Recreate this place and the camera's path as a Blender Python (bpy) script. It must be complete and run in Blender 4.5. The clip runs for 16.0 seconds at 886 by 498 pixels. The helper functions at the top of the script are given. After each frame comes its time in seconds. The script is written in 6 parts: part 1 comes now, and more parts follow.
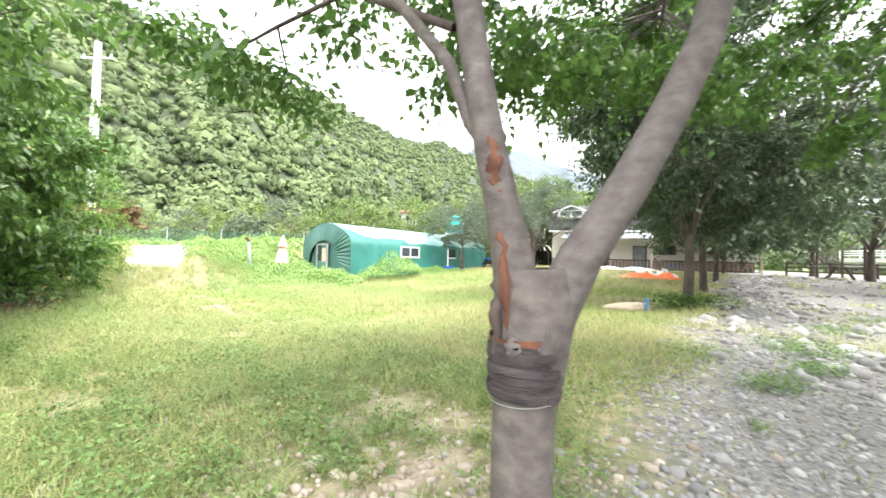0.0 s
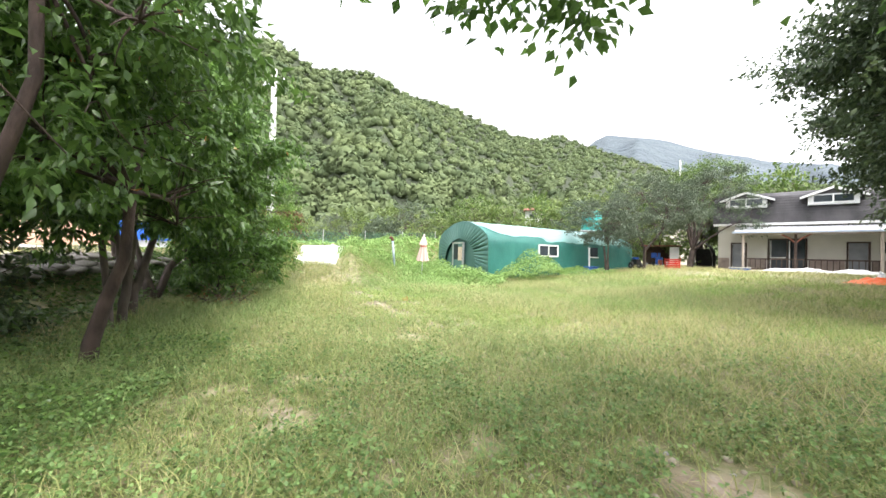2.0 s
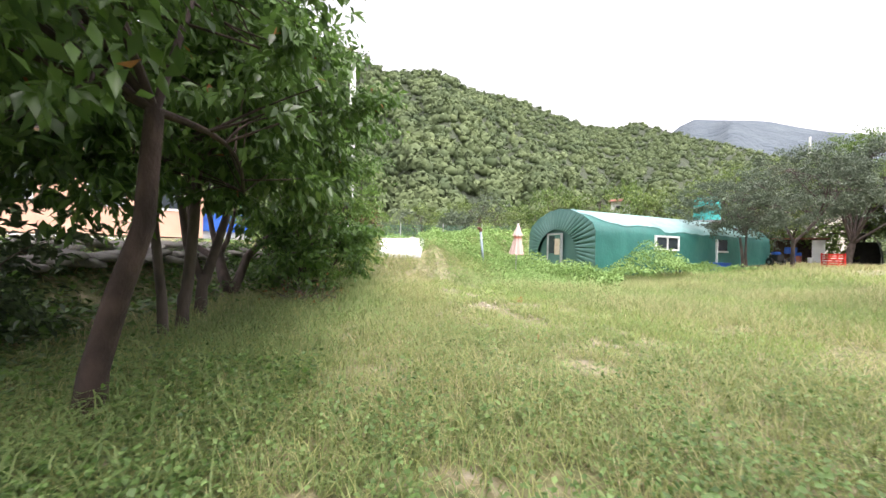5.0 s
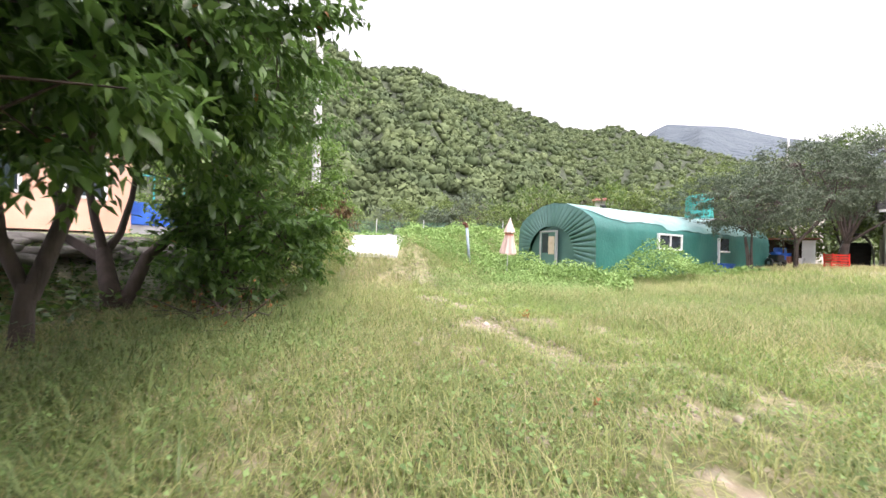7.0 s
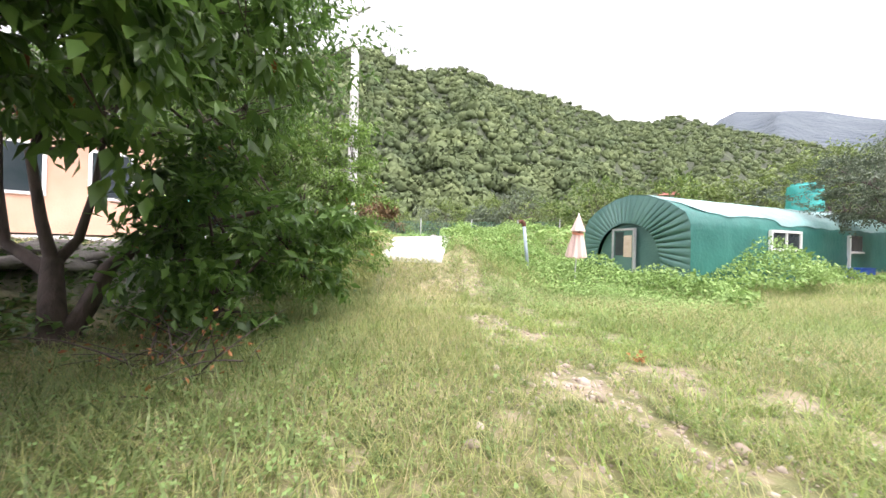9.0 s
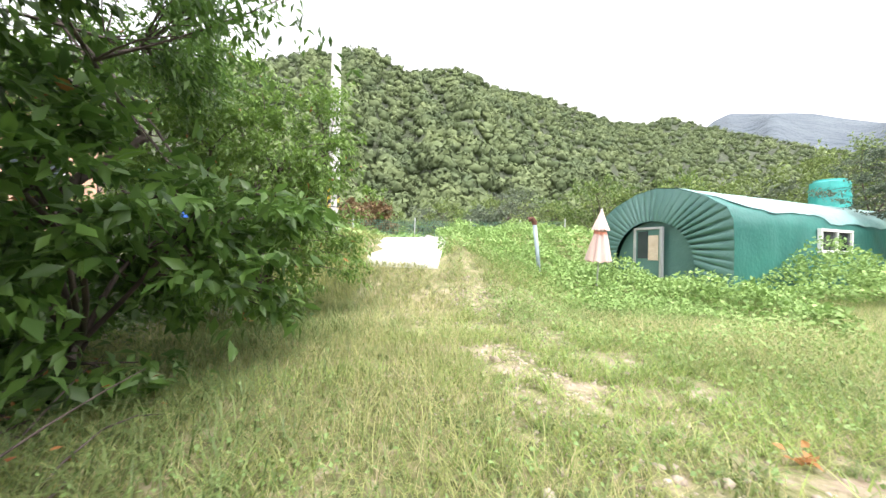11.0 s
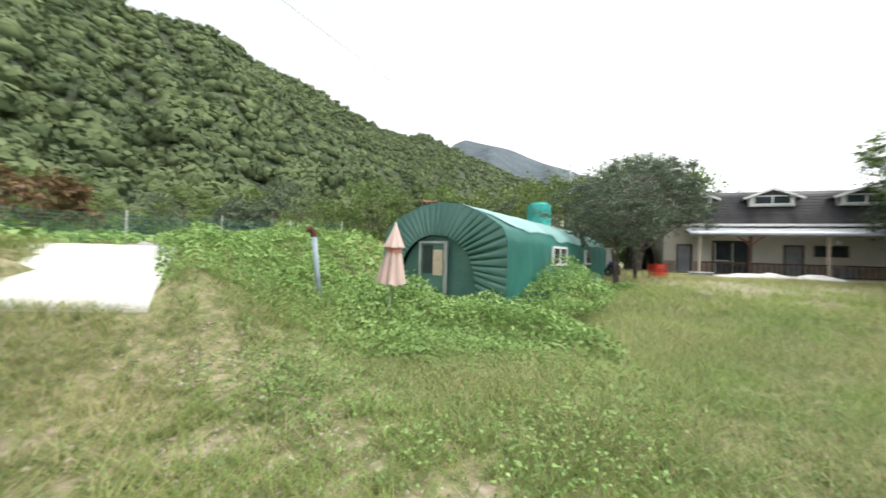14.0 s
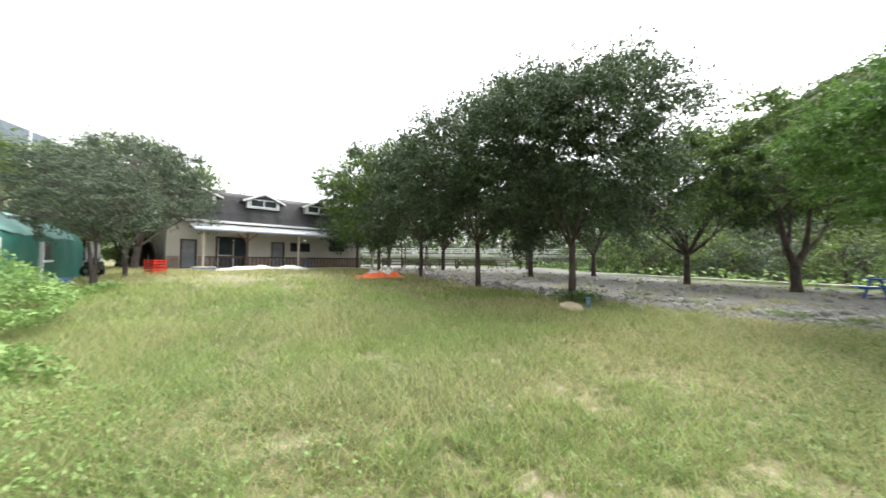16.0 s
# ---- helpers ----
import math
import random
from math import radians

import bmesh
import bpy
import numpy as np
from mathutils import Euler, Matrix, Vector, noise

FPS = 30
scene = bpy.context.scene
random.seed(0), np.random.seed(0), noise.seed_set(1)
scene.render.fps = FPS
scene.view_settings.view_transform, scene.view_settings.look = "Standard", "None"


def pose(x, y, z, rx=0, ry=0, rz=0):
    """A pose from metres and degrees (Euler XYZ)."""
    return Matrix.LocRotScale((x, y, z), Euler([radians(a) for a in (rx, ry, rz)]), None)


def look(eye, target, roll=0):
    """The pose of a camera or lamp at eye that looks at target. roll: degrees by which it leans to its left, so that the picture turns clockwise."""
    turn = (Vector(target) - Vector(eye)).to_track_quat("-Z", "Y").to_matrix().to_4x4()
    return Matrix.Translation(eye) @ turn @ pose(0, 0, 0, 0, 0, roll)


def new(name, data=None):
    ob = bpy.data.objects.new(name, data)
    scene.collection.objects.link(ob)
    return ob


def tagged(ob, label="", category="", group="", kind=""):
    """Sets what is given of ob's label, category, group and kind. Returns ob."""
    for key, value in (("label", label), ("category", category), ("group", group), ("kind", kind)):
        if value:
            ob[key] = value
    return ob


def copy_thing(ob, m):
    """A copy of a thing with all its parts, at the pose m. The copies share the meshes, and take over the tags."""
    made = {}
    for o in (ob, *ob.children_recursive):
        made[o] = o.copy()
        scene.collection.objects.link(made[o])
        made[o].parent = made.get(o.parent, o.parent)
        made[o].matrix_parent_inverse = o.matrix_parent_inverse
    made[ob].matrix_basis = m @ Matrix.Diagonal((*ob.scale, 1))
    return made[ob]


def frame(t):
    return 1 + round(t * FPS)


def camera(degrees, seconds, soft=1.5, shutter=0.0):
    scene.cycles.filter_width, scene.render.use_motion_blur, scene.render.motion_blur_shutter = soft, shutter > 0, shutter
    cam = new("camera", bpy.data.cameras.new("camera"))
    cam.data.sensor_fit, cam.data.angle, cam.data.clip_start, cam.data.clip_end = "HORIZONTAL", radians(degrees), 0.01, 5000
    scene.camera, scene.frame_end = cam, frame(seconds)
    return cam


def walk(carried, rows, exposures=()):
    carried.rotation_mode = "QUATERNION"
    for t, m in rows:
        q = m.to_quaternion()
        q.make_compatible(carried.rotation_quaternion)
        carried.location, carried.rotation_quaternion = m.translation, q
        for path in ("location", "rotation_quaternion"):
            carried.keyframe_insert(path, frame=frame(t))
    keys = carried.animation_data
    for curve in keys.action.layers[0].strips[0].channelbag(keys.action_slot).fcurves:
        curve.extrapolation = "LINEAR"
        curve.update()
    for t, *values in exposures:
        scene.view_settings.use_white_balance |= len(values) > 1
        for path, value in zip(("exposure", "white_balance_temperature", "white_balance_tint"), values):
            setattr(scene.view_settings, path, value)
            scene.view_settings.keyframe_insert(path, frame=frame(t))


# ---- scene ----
import itertools

cam = camera(100.4, 16.0, 1.5, 0.25)
PATH = [
    (0, (-0.298, 1.298, 1.129), (-0.331, 3.297, 1.172), 1.5),
    (0.3, (-0.493, 1.509, 1.117), (-0.683, 3.5, 1.161), 1.7),
    (0.5, (-0.622, 1.632, 1.106), (-0.946, 3.605, 1.143), 1.4),
    (0.6, (-0.648, 1.727, 1.079), (-1.035, 3.689, 1.124), 1.7),
    (1, (-1.006, 1.945, 1.075), (-1.624, 3.847, 1.104), 1.5),
    (1.5, (-1.351, 2.127, 1.014), (-2.094, 3.983, 1.041), 1.3),
    (2, (-1.629, 2.267, 1.019), (-2.273, 4.16, 1.047), 1.5),
    (2.5, (-1.869, 2.432, 1.062), (-2.695, 4.253, 1.083), 1.4),
    (3, (-2.173, 2.642, 0.989), (-2.966, 4.478, 1.008), 1.5),
    (3.5, (-2.518, 2.859, 0.9), (-3.398, 4.655, 0.914), 1.6),
    (6, (-4.15, 4.809, 0.752), (-5.123, 6.556, 0.755), 1.5),
    (6.5, (-4.387, 5.259, 0.733), (-5.293, 7.042, 0.739), 1.5),
    (7, (-4.588, 5.776, 0.734), (-5.46, 7.575, 0.74), 1.7),
    (7.5, (-4.83, 6.34, 0.774), (-5.666, 8.156, 0.783), 1.3),
    (8, (-5.136, 6.756, 0.808), (-6.144, 8.484, 0.805), 1.4),
    (10.5, (-6.337, 8.624, 0.814), (-7.452, 10.284, 0.819), 1.3),
    (11, (-6.645, 9.027, 0.843), (-7.719, 10.714, 0.855), 1.2),
    (11.5, (-6.903, 9.523, 0.837), (-8.073, 11.146, 0.823), 0.9),
    (12, (-7.015, 10.092, 0.874), (-7.836, 11.916, 0.87), 1.3),
    (12.5, (-7.246, 10.543, 0.843), (-7.499, 12.527, 0.857), 1.6),
    (13, (-7.43, 10.807, 0.886), (-7.685, 12.79, 0.912), 1.2),
    (13.5, (-7.458, 10.947, 1.078), (-7.688, 12.934, 1.112), 1.1),
    (14, (-7.541, 11.015, 1.351), (-7.465, 13.013, 1.374), 1.7),
    (14.5, (-7.529, 11.126, 1.376), (-6.698, 12.945, 1.42), 1.4),
    (15, (-7.439, 11.055, 1.409), (-6.196, 12.621, 1.456), 1.3),
    (15.5, (-7.242, 10.931, 1.359), (-5.593, 12.062, 1.413), 0.8),
    (16, (-7.054, 10.82, 1.272), (-5.187, 11.536, 1.331), 0.7),
]
walk(cam, [(t, look(e, g, r)) for t, e, g, r in PATH],
     [(0, 2.55, 6500, 10), (0.5, 2.4, 6500, 10), (1, 2.15, 6500, 10), (1.5, 1.95, 6500, 10), (2, 1.9, 6500, 12), (3.5, 1.65, 6500, 16), (7, 1.65, 6500, 22), (8, 1.65, 6500, 22), (10.5, 1.85, 6500, 18), (11, 1.85, 6500, 16), (11.5, 1.8, 6500, 13), (12, 1.7, 6500, 11), (12.5, 1.3, 6500, 10), (14, 1.0, 6500, 8), (15.5, 1.2, 6500, 8), (16, 1.45, 6500, 8)])

# world, sun
world = bpy.data.worlds.new("world")
scene.world = world
world.use_nodes = True
wn = world.node_tree
wn.nodes.clear()
sky = wn.nodes.new("ShaderNodeTexSky")
sky.sky_type, sky.sun_disc = "NISHITA", False
sky.sun_elevation, sky.sun_rotation = radians(62), radians(125)
sky.dust_density, sky.air_density = 3.0, 1.0
hsv = wn.nodes.new("ShaderNodeHueSaturation")
hsv.inputs["Saturation"].default_value, hsv.inputs["Value"].default_value = 0.12, 1.25
bg = wn.nodes.new("ShaderNodeBackground")
bg.inputs["Strength"].default_value = 0.15
wo = wn.nodes.new("ShaderNodeOutputWorld")
wn.links.new(sky.outputs[0], hsv.inputs["Color"])
wn.links.new(hsv.outputs[0], bg.inputs[0])
wn.links.new(bg.outputs[0], wo.inputs[0])

sun = new("sun", bpy.data.lights.new("sun", "SUN"))
sun.data.energy, sun.data.angle, sun.data.color = 0.85, radians(40), (1, 0.96, 0.90)
sd = Vector((math.sin(radians(125)) * math.cos(radians(62)), math.cos(radians(125)) * math.cos(radians(62)), math.sin(radians(62))))
sun.matrix_world = look(tuple(sd * 50), (0, 0, 0))


# ---------- materials ----------
def mat(name, c1, c2, scale=4.0, rough=0.85, bump=0.3, bscale=40.0, metal=0.0, island=0.0, trans=0.0, c3=None, detail=6, stretch=(1, 1, 1)):
    m = bpy.data.materials.new(name)
    m.use_nodes = True
    nt = m.node_tree
    nt.nodes.clear()
    N, L = nt.nodes.new, nt.links.new
    out, p = N("ShaderNodeOutputMaterial"), N("ShaderNodeBsdfPrincipled")
    tc, mp = N("ShaderNodeTexCoord"), N("ShaderNodeMapping")
    mp.inputs["Scale"].default_value = stretch
    L(tc.outputs["Object"], mp.inputs[0])
    n1 = N("ShaderNodeTexNoise")
    n1.inputs["Scale"].default_value, n1.inputs["Detail"].default_value = scale, detail
    L(mp.outputs[0], n1.inputs["Vector"])
    ramp = N("ShaderNodeValToRGB")
    ramp.color_ramp.elements[0].position, ramp.color_ramp.elements[1].position = 0.32, 0.68
    ramp.color_ramp.elements[0].color, ramp.color_ramp.elements[1].color = (*c1, 1), (*c2, 1)
    if c3:
        e = ramp.color_ramp.elements.new(0.92)
        e.color = (*c3, 1)
    src = n1.outputs[0]
    if island:
        g, mix = N("ShaderNodeNewGeometry"), N("ShaderNodeMix")
        mix.inputs[0].default_value = island
        L(src, mix.inputs[2])
        L(g.outputs["Random Per Island"], mix.inputs[3])
        src = mix.outputs[0]
        if island > 0.5:
            ramp.color_ramp.elements[0].position, ramp.color_ramp.elements[1].position = 0.15, 0.85 if not c3 else 0.8
    L(src, ramp.inputs[0])
    L(ramp.outputs[0], p.inputs["Base Color"])
    p.inputs["Roughness"].default_value, p.inputs["Metallic"].default_value = rough, metal
    if bump:
        n2, b = N("ShaderNodeTexNoise"), N("ShaderNodeBump")
        n2.inputs["Scale"].default_value, n2.inputs["Detail"].default_value = bscale, 4
        b.inputs["Strength"].default_value, b.inputs["Distance"].default_value = bump, 0.6 / bscale
        L(mp.outputs[0], n2.inputs["Vector"])
        L(n2.outputs[0], b.inputs["Height"])
        L(b.outputs[0], p.inputs["Normal"])
    if trans:
        t, ms = N("ShaderNodeBsdfTranslucent"), N("ShaderNodeMixShader")
        L(ramp.outputs[0], t.inputs[0])
        ms.inputs[0].default_value = trans
        L(p.outputs[0], ms.inputs[1])
        L(t.outputs[0], ms.inputs[2])
        L(ms.outputs[0], out.inputs[0])
    else:
        L(p.outputs[0], out.inputs[0])
    return m


M = {}
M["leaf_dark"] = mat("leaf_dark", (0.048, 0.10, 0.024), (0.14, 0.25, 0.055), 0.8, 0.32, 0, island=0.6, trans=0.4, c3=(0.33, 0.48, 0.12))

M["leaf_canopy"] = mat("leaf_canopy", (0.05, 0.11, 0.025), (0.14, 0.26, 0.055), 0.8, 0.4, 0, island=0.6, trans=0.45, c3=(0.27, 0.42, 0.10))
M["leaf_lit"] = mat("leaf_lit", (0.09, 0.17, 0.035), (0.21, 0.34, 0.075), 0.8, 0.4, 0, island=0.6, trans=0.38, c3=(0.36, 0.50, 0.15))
M["leaf_row"] = mat("leaf_row", (0.045, 0.072, 0.036), (0.10, 0.145, 0.068), 0.5, 0.45, 0, island=0.5, trans=0.32, c3=(0.19, 0.25, 0.10))
M["leaf_fresh"] = mat("leaf_fresh", (0.07, 0.125, 0.03), (0.17, 0.26, 0.06), 0.6, 0.42, 0, island=0.5, trans=0.4, c3=(0.30, 0.38, 0.12))
M["leaf_grey"] = mat("leaf_grey", (0.075, 0.10, 0.068), (0.155, 0.20, 0.125), 0.6, 0.55, 0, island=0.6, trans=0.25, c3=(0.25, 0.30, 0.19))
M["leaf_lime"] = mat("leaf_lime", (0.11, 0.16, 0.045), (0.22, 0.30, 0.085), 0.35, 0.5, 0, island=0.4, trans=0.32, c3=(0.34, 0.41, 0.14))
M["leaf_weed"] = mat("leaf_weed", (0.15, 0.27, 0.07), (0.34, 0.49, 0.165), 0.9, 0.6, 0, island=0.6, trans=0.3, c3=(0.52, 0.64, 0.31))
M["leaf_clover"] = mat("leaf_clover", (0.16, 0.265, 0.08), (0.30, 0.44, 0.155), 0.9, 0.6, 0, island=0.6, trans=0.35, c3=(0.42, 0.55, 0.25))
M["leaf_low"] = mat("leaf_low", (0.09, 0.16, 0.045), (0.19, 0.31, 0.09), 0.9, 0.5, 0, island=0.6, trans=0.35, c3=(0.33, 0.45, 0.18))
M["leaf_rust"] = mat("leaf_rust", (0.10, 0.06, 0.03), (0.20, 0.13, 0.055), 0.6, 0.6, 0, island=0.6, trans=0.2, c3=(0.25, 0.22, 0.08))
M["leaf_dead"] = mat("leaf_dead", (0.25, 0.09, 0.03), (0.42, 0.2, 0.07), 3, 0.7, 0, island=0.5, trans=0.2)
M["bark"] = mat("bark", (0.055, 0.042, 0.036), (0.135, 0.105, 0.092), 6, 0.9, 0.7, 30, stretch=(1, 1, 0.35), c3=(0.24, 0.205, 0.18))
M["bark_deep"] = mat("bark_deep", (0.028, 0.018, 0.015), (0.08, 0.052, 0.044), 7, 0.9, 0.8, 36, stretch=(1, 1, 0.5), c3=(0.13, 0.10, 0.085))
M["bark_fork"] = mat("bark_fork", (0.10, 0.083, 0.08), (0.18, 0.155, 0.147), 14, 0.88, 0.4, 60, stretch=(1, 1, 1.3), c3=(0.30, 0.27, 0.255))
M["bark_dark"] = mat("bark_dark", (0.05, 0.038, 0.032), (0.12, 0.09, 0.08), 6, 0.9, 0.7, 30, stretch=(1, 1, 0.4))
M["wound"] = mat("wound", (0.09, 0.036, 0.024), (0.24, 0.098, 0.058), 14, 0.85, 0.8, 50, stretch=(1, 1, 0.3))
M["rust"] = mat("rust", (0.05, 0.022, 0.015), (0.16, 0.06, 0.035), 12, 0.9, 0.6, 50)
M["rag"] = mat("rag", (0.03, 0.024, 0.027), (0.105, 0.085, 0.088), 7, 0.95, 0.8, 60, stretch=(1, 1, 3))
M["concrete"] = mat("concrete", (0.52, 0.51, 0.48), (0.68, 0.67, 0.64), 1.2, 0.9, 0.3, 30)
M["pole"] = mat("pole", (0.40, 0.40, 0.38), (0.52, 0.52, 0.50), 2, 0.85, 0.2, 60, stretch=(1, 1, 0.2))
M["pipe"] = mat("pipe", (0.20, 0.26, 0.30), (0.32, 0.38, 0.42), 3, 0.7, 0.2, 40, c3=(0.42, 0.46, 0.48))
M["steel"] = mat("steel", (0.42, 0.43, 0.44), (0.55, 0.56, 0.57), 3, 0.45, 0.1, 40, metal=0.6)
M["white"] = mat("white", (0.70, 0.71, 0.70), (0.80, 0.80, 0.79), 2, 0.5, 0.1, 20)
M["yellow"] = mat("yellow", (0.62, 0.42, 0.02), (0.72, 0.5, 0.04), 4, 0.55, 0.1)
M["black"] = mat("black", (0.015, 0.015, 0.015), (0.04, 0.04, 0.04), 4, 0.6, 0.2)
M["tarp"] = mat("tarp", (0.018, 0.115, 0.096), (0.032, 0.165, 0.138), 0.9, 0.5, 0.25, 9, c3=(0.055, 0.22, 0.175))
M["tarp_front"] = mat("tarp_front", (0.05, 0.135, 0.115), (0.088, 0.19, 0.165), 1.2, 0.55, 0.3, 14, c3=(0.11, 0.22, 0.19))
M["tarp_light"] = mat("tarp_light", (0.15, 0.33, 0.31), (0.29, 0.46, 0.44), 0.9, 0.4, 0.3, 7, c3=(0.14, 0.34, 0.31))
M["teal"] = mat("teal", (0.02, 0.30, 0.27), (0.06, 0.42, 0.38), 2, 0.45, 0.2, 8)
M["glass"] = mat("glass", (0.02, 0.03, 0.035), (0.05, 0.06, 0.07), 1, 0.08, 0)
M["parasol"] = mat("parasol", (0.53, 0.38, 0.34), (0.66, 0.52, 0.47), 3, 0.85, 0.4, 30, stretch=(1, 1, 0.3))
M["parasol_red"] = mat("parasol_red", (0.55, 0.20, 0.13), (0.65, 0.28, 0.2), 5, 0.85, 0.3)
M["wall"] = mat("wall", (0.56, 0.53, 0.47), (0.64, 0.61, 0.55), 0.7, 0.85, 0.15, 30, c3=(0.48, 0.45, 0.40))
M["wainscot"] = mat("wainscot", (0.26, 0.20, 0.17), (0.40, 0.32, 0.28), 2.2, 0.9, 0.6, 7)
M["brick"] = mat("brick", (0.30, 0.11, 0.06), (0.45, 0.18, 0.10), 3, 0.9, 0.6, 14)
M["shingle"] = mat("shingle", (0.035, 0.034, 0.038), (0.135, 0.13, 0.135), 0.55, 0.95, 0.7, 14, stretch=(1, 0.6, 0.45), c3=(0.16, 0.155, 0.16))
M["metal_roof"] = mat("metal_roof", (0.48, 0.50, 0.53), (0.60, 0.62, 0.65), 1.5, 0.4, 0.1, 10, metal=0.3)
M["gutter"] = mat("gutter", (0.45, 0.52, 0.66), (0.58, 0.64, 0.75), 1.5, 0.4, 0.1, 10)
M["wood_dark"] = mat("wood_dark", (0.045, 0.028, 0.022), (0.10, 0.065, 0.05), 5, 0.75, 0.4, 30)
M["wood_red"] = mat("wood_red", (0.22, 0.07, 0.045), (0.34, 0.13, 0.09), 5, 0.75, 0.3, 30)
M["post_cream"] = mat("post_cream", (0.42, 0.35, 0.29), (0.55, 0.47, 0.40), 4, 0.8, 0.3, 30)
M["door_grey"] = mat("door_grey", (0.19, 0.20, 0.22), (0.26, 0.27, 0.29), 2, 0.5, 0.1)
M["orange"] = mat("orange", (0.85, 0.14, 0.03), (0.95, 0.22, 0.06), 4, 0.45, 0.3, 15)
M["red"] = mat("red", (0.62, 0.03, 0.02), (0.78, 0.06, 0.04), 4, 0.45, 0.1)
M["blue"] = mat("blue", (0.015, 0.09, 0.42), (0.03, 0.14, 0.55), 3, 0.5, 0.2)
M["bluegrey"] = mat("bluegrey", (0.06, 0.18, 0.32), (0.1, 0.26, 0.42), 3, 0.5, 0.2)
M["rock"] = mat("rock", (0.50, 0.40, 0.29), (0.62, 0.52, 0.40), 5, 0.9, 0.6, 18)
M["stone"] = mat("stone", (0.19, 0.185, 0.185), (0.345, 0.335, 0.335), 8, 0.9, 0.4, 50, island=0.75, c3=(0.50, 0.49, 0.48))
M["bank_stone"] = mat("bank_stone", (0.11, 0.10, 0.09), (0.24, 0.225, 0.205), 3, 0.95, 0.8, 20, c3=(0.32, 0.30, 0.28))
M["clod"] = mat("clod", (0.30, 0.24, 0.19), (0.48, 0.42, 0.36), 8, 0.95, 0.4, 50, island=0.7)
M["plaster"] = mat("plaster", (0.50, 0.29, 0.20), (0.59, 0.37, 0.27), 0.8, 0.9, 0.2, 20)
M["cream"] = mat("cream", (0.62, 0.58, 0.50), (0.72, 0.68, 0.60), 0.8, 0.9, 0.2, 20)
M["net"] = mat("net", (0.03, 0.16, 0.11), (0.06, 0.22, 0.16), 3, 0.7, 0)
M["forest"] = mat("forest", (0.058, 0.088, 0.038), (0.155, 0.198, 0.082), 0.06, 0.9, 0, island=0.08, trans=0.12, c3=(0.27, 0.305, 0.13), detail=9)
# far woods: green shifted to blue-grey, aerial haze painted into the colour
M["forest_hazed"] = mat("forest_hazed", (0.058, 0.078, 0.095), (0.095, 0.118, 0.132), 0.012, 0.95, 1.0, 0.05, detail=12)
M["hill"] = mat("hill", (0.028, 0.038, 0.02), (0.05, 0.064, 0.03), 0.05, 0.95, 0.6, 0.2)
M["grass"] = mat("grass", (0.20, 0.25, 0.08), (0.44, 0.465, 0.185), 0.45, 0.6, 0, island=0.5, trans=0.5, c3=(0.61, 0.57, 0.33))
M["thatch"] = mat("thatch", (0.20, 0.175, 0.085), (0.42, 0.37, 0.20), 1.5, 0.8, 0, island=0.6, trans=0.3, c3=(0.36, 0.44, 0.15))
M["grass_fresh"] = mat("grass_fresh", (0.19, 0.30, 0.065), (0.38, 0.51, 0.145), 0.7, 0.5, 0, island=0.5, trans=0.5, c3=(0.56, 0.62, 0.26))
M["grass_lush"] = mat("grass_lush", (0.12, 0.19, 0.06), (0.27, 0.35, 0.125), 0.8, 0.45, 0, island=0.6, trans=0.45, c3=(0.45, 0.49, 0.26))
M["grass_mid"] = mat("grass_mid", (0.14, 0.205, 0.065), (0.31, 0.40, 0.145), 1.1, 0.5, 0, island=0.55, trans=0.4, c3=(0.52, 0.55, 0.28))
M["straw"] = mat("straw", (0.46, 0.41, 0.21), (0.60, 0.53, 0.31), 0.5, 0.7, 0, island=0.6, trans=0.45, c3=(0.66, 0.57, 0.38))


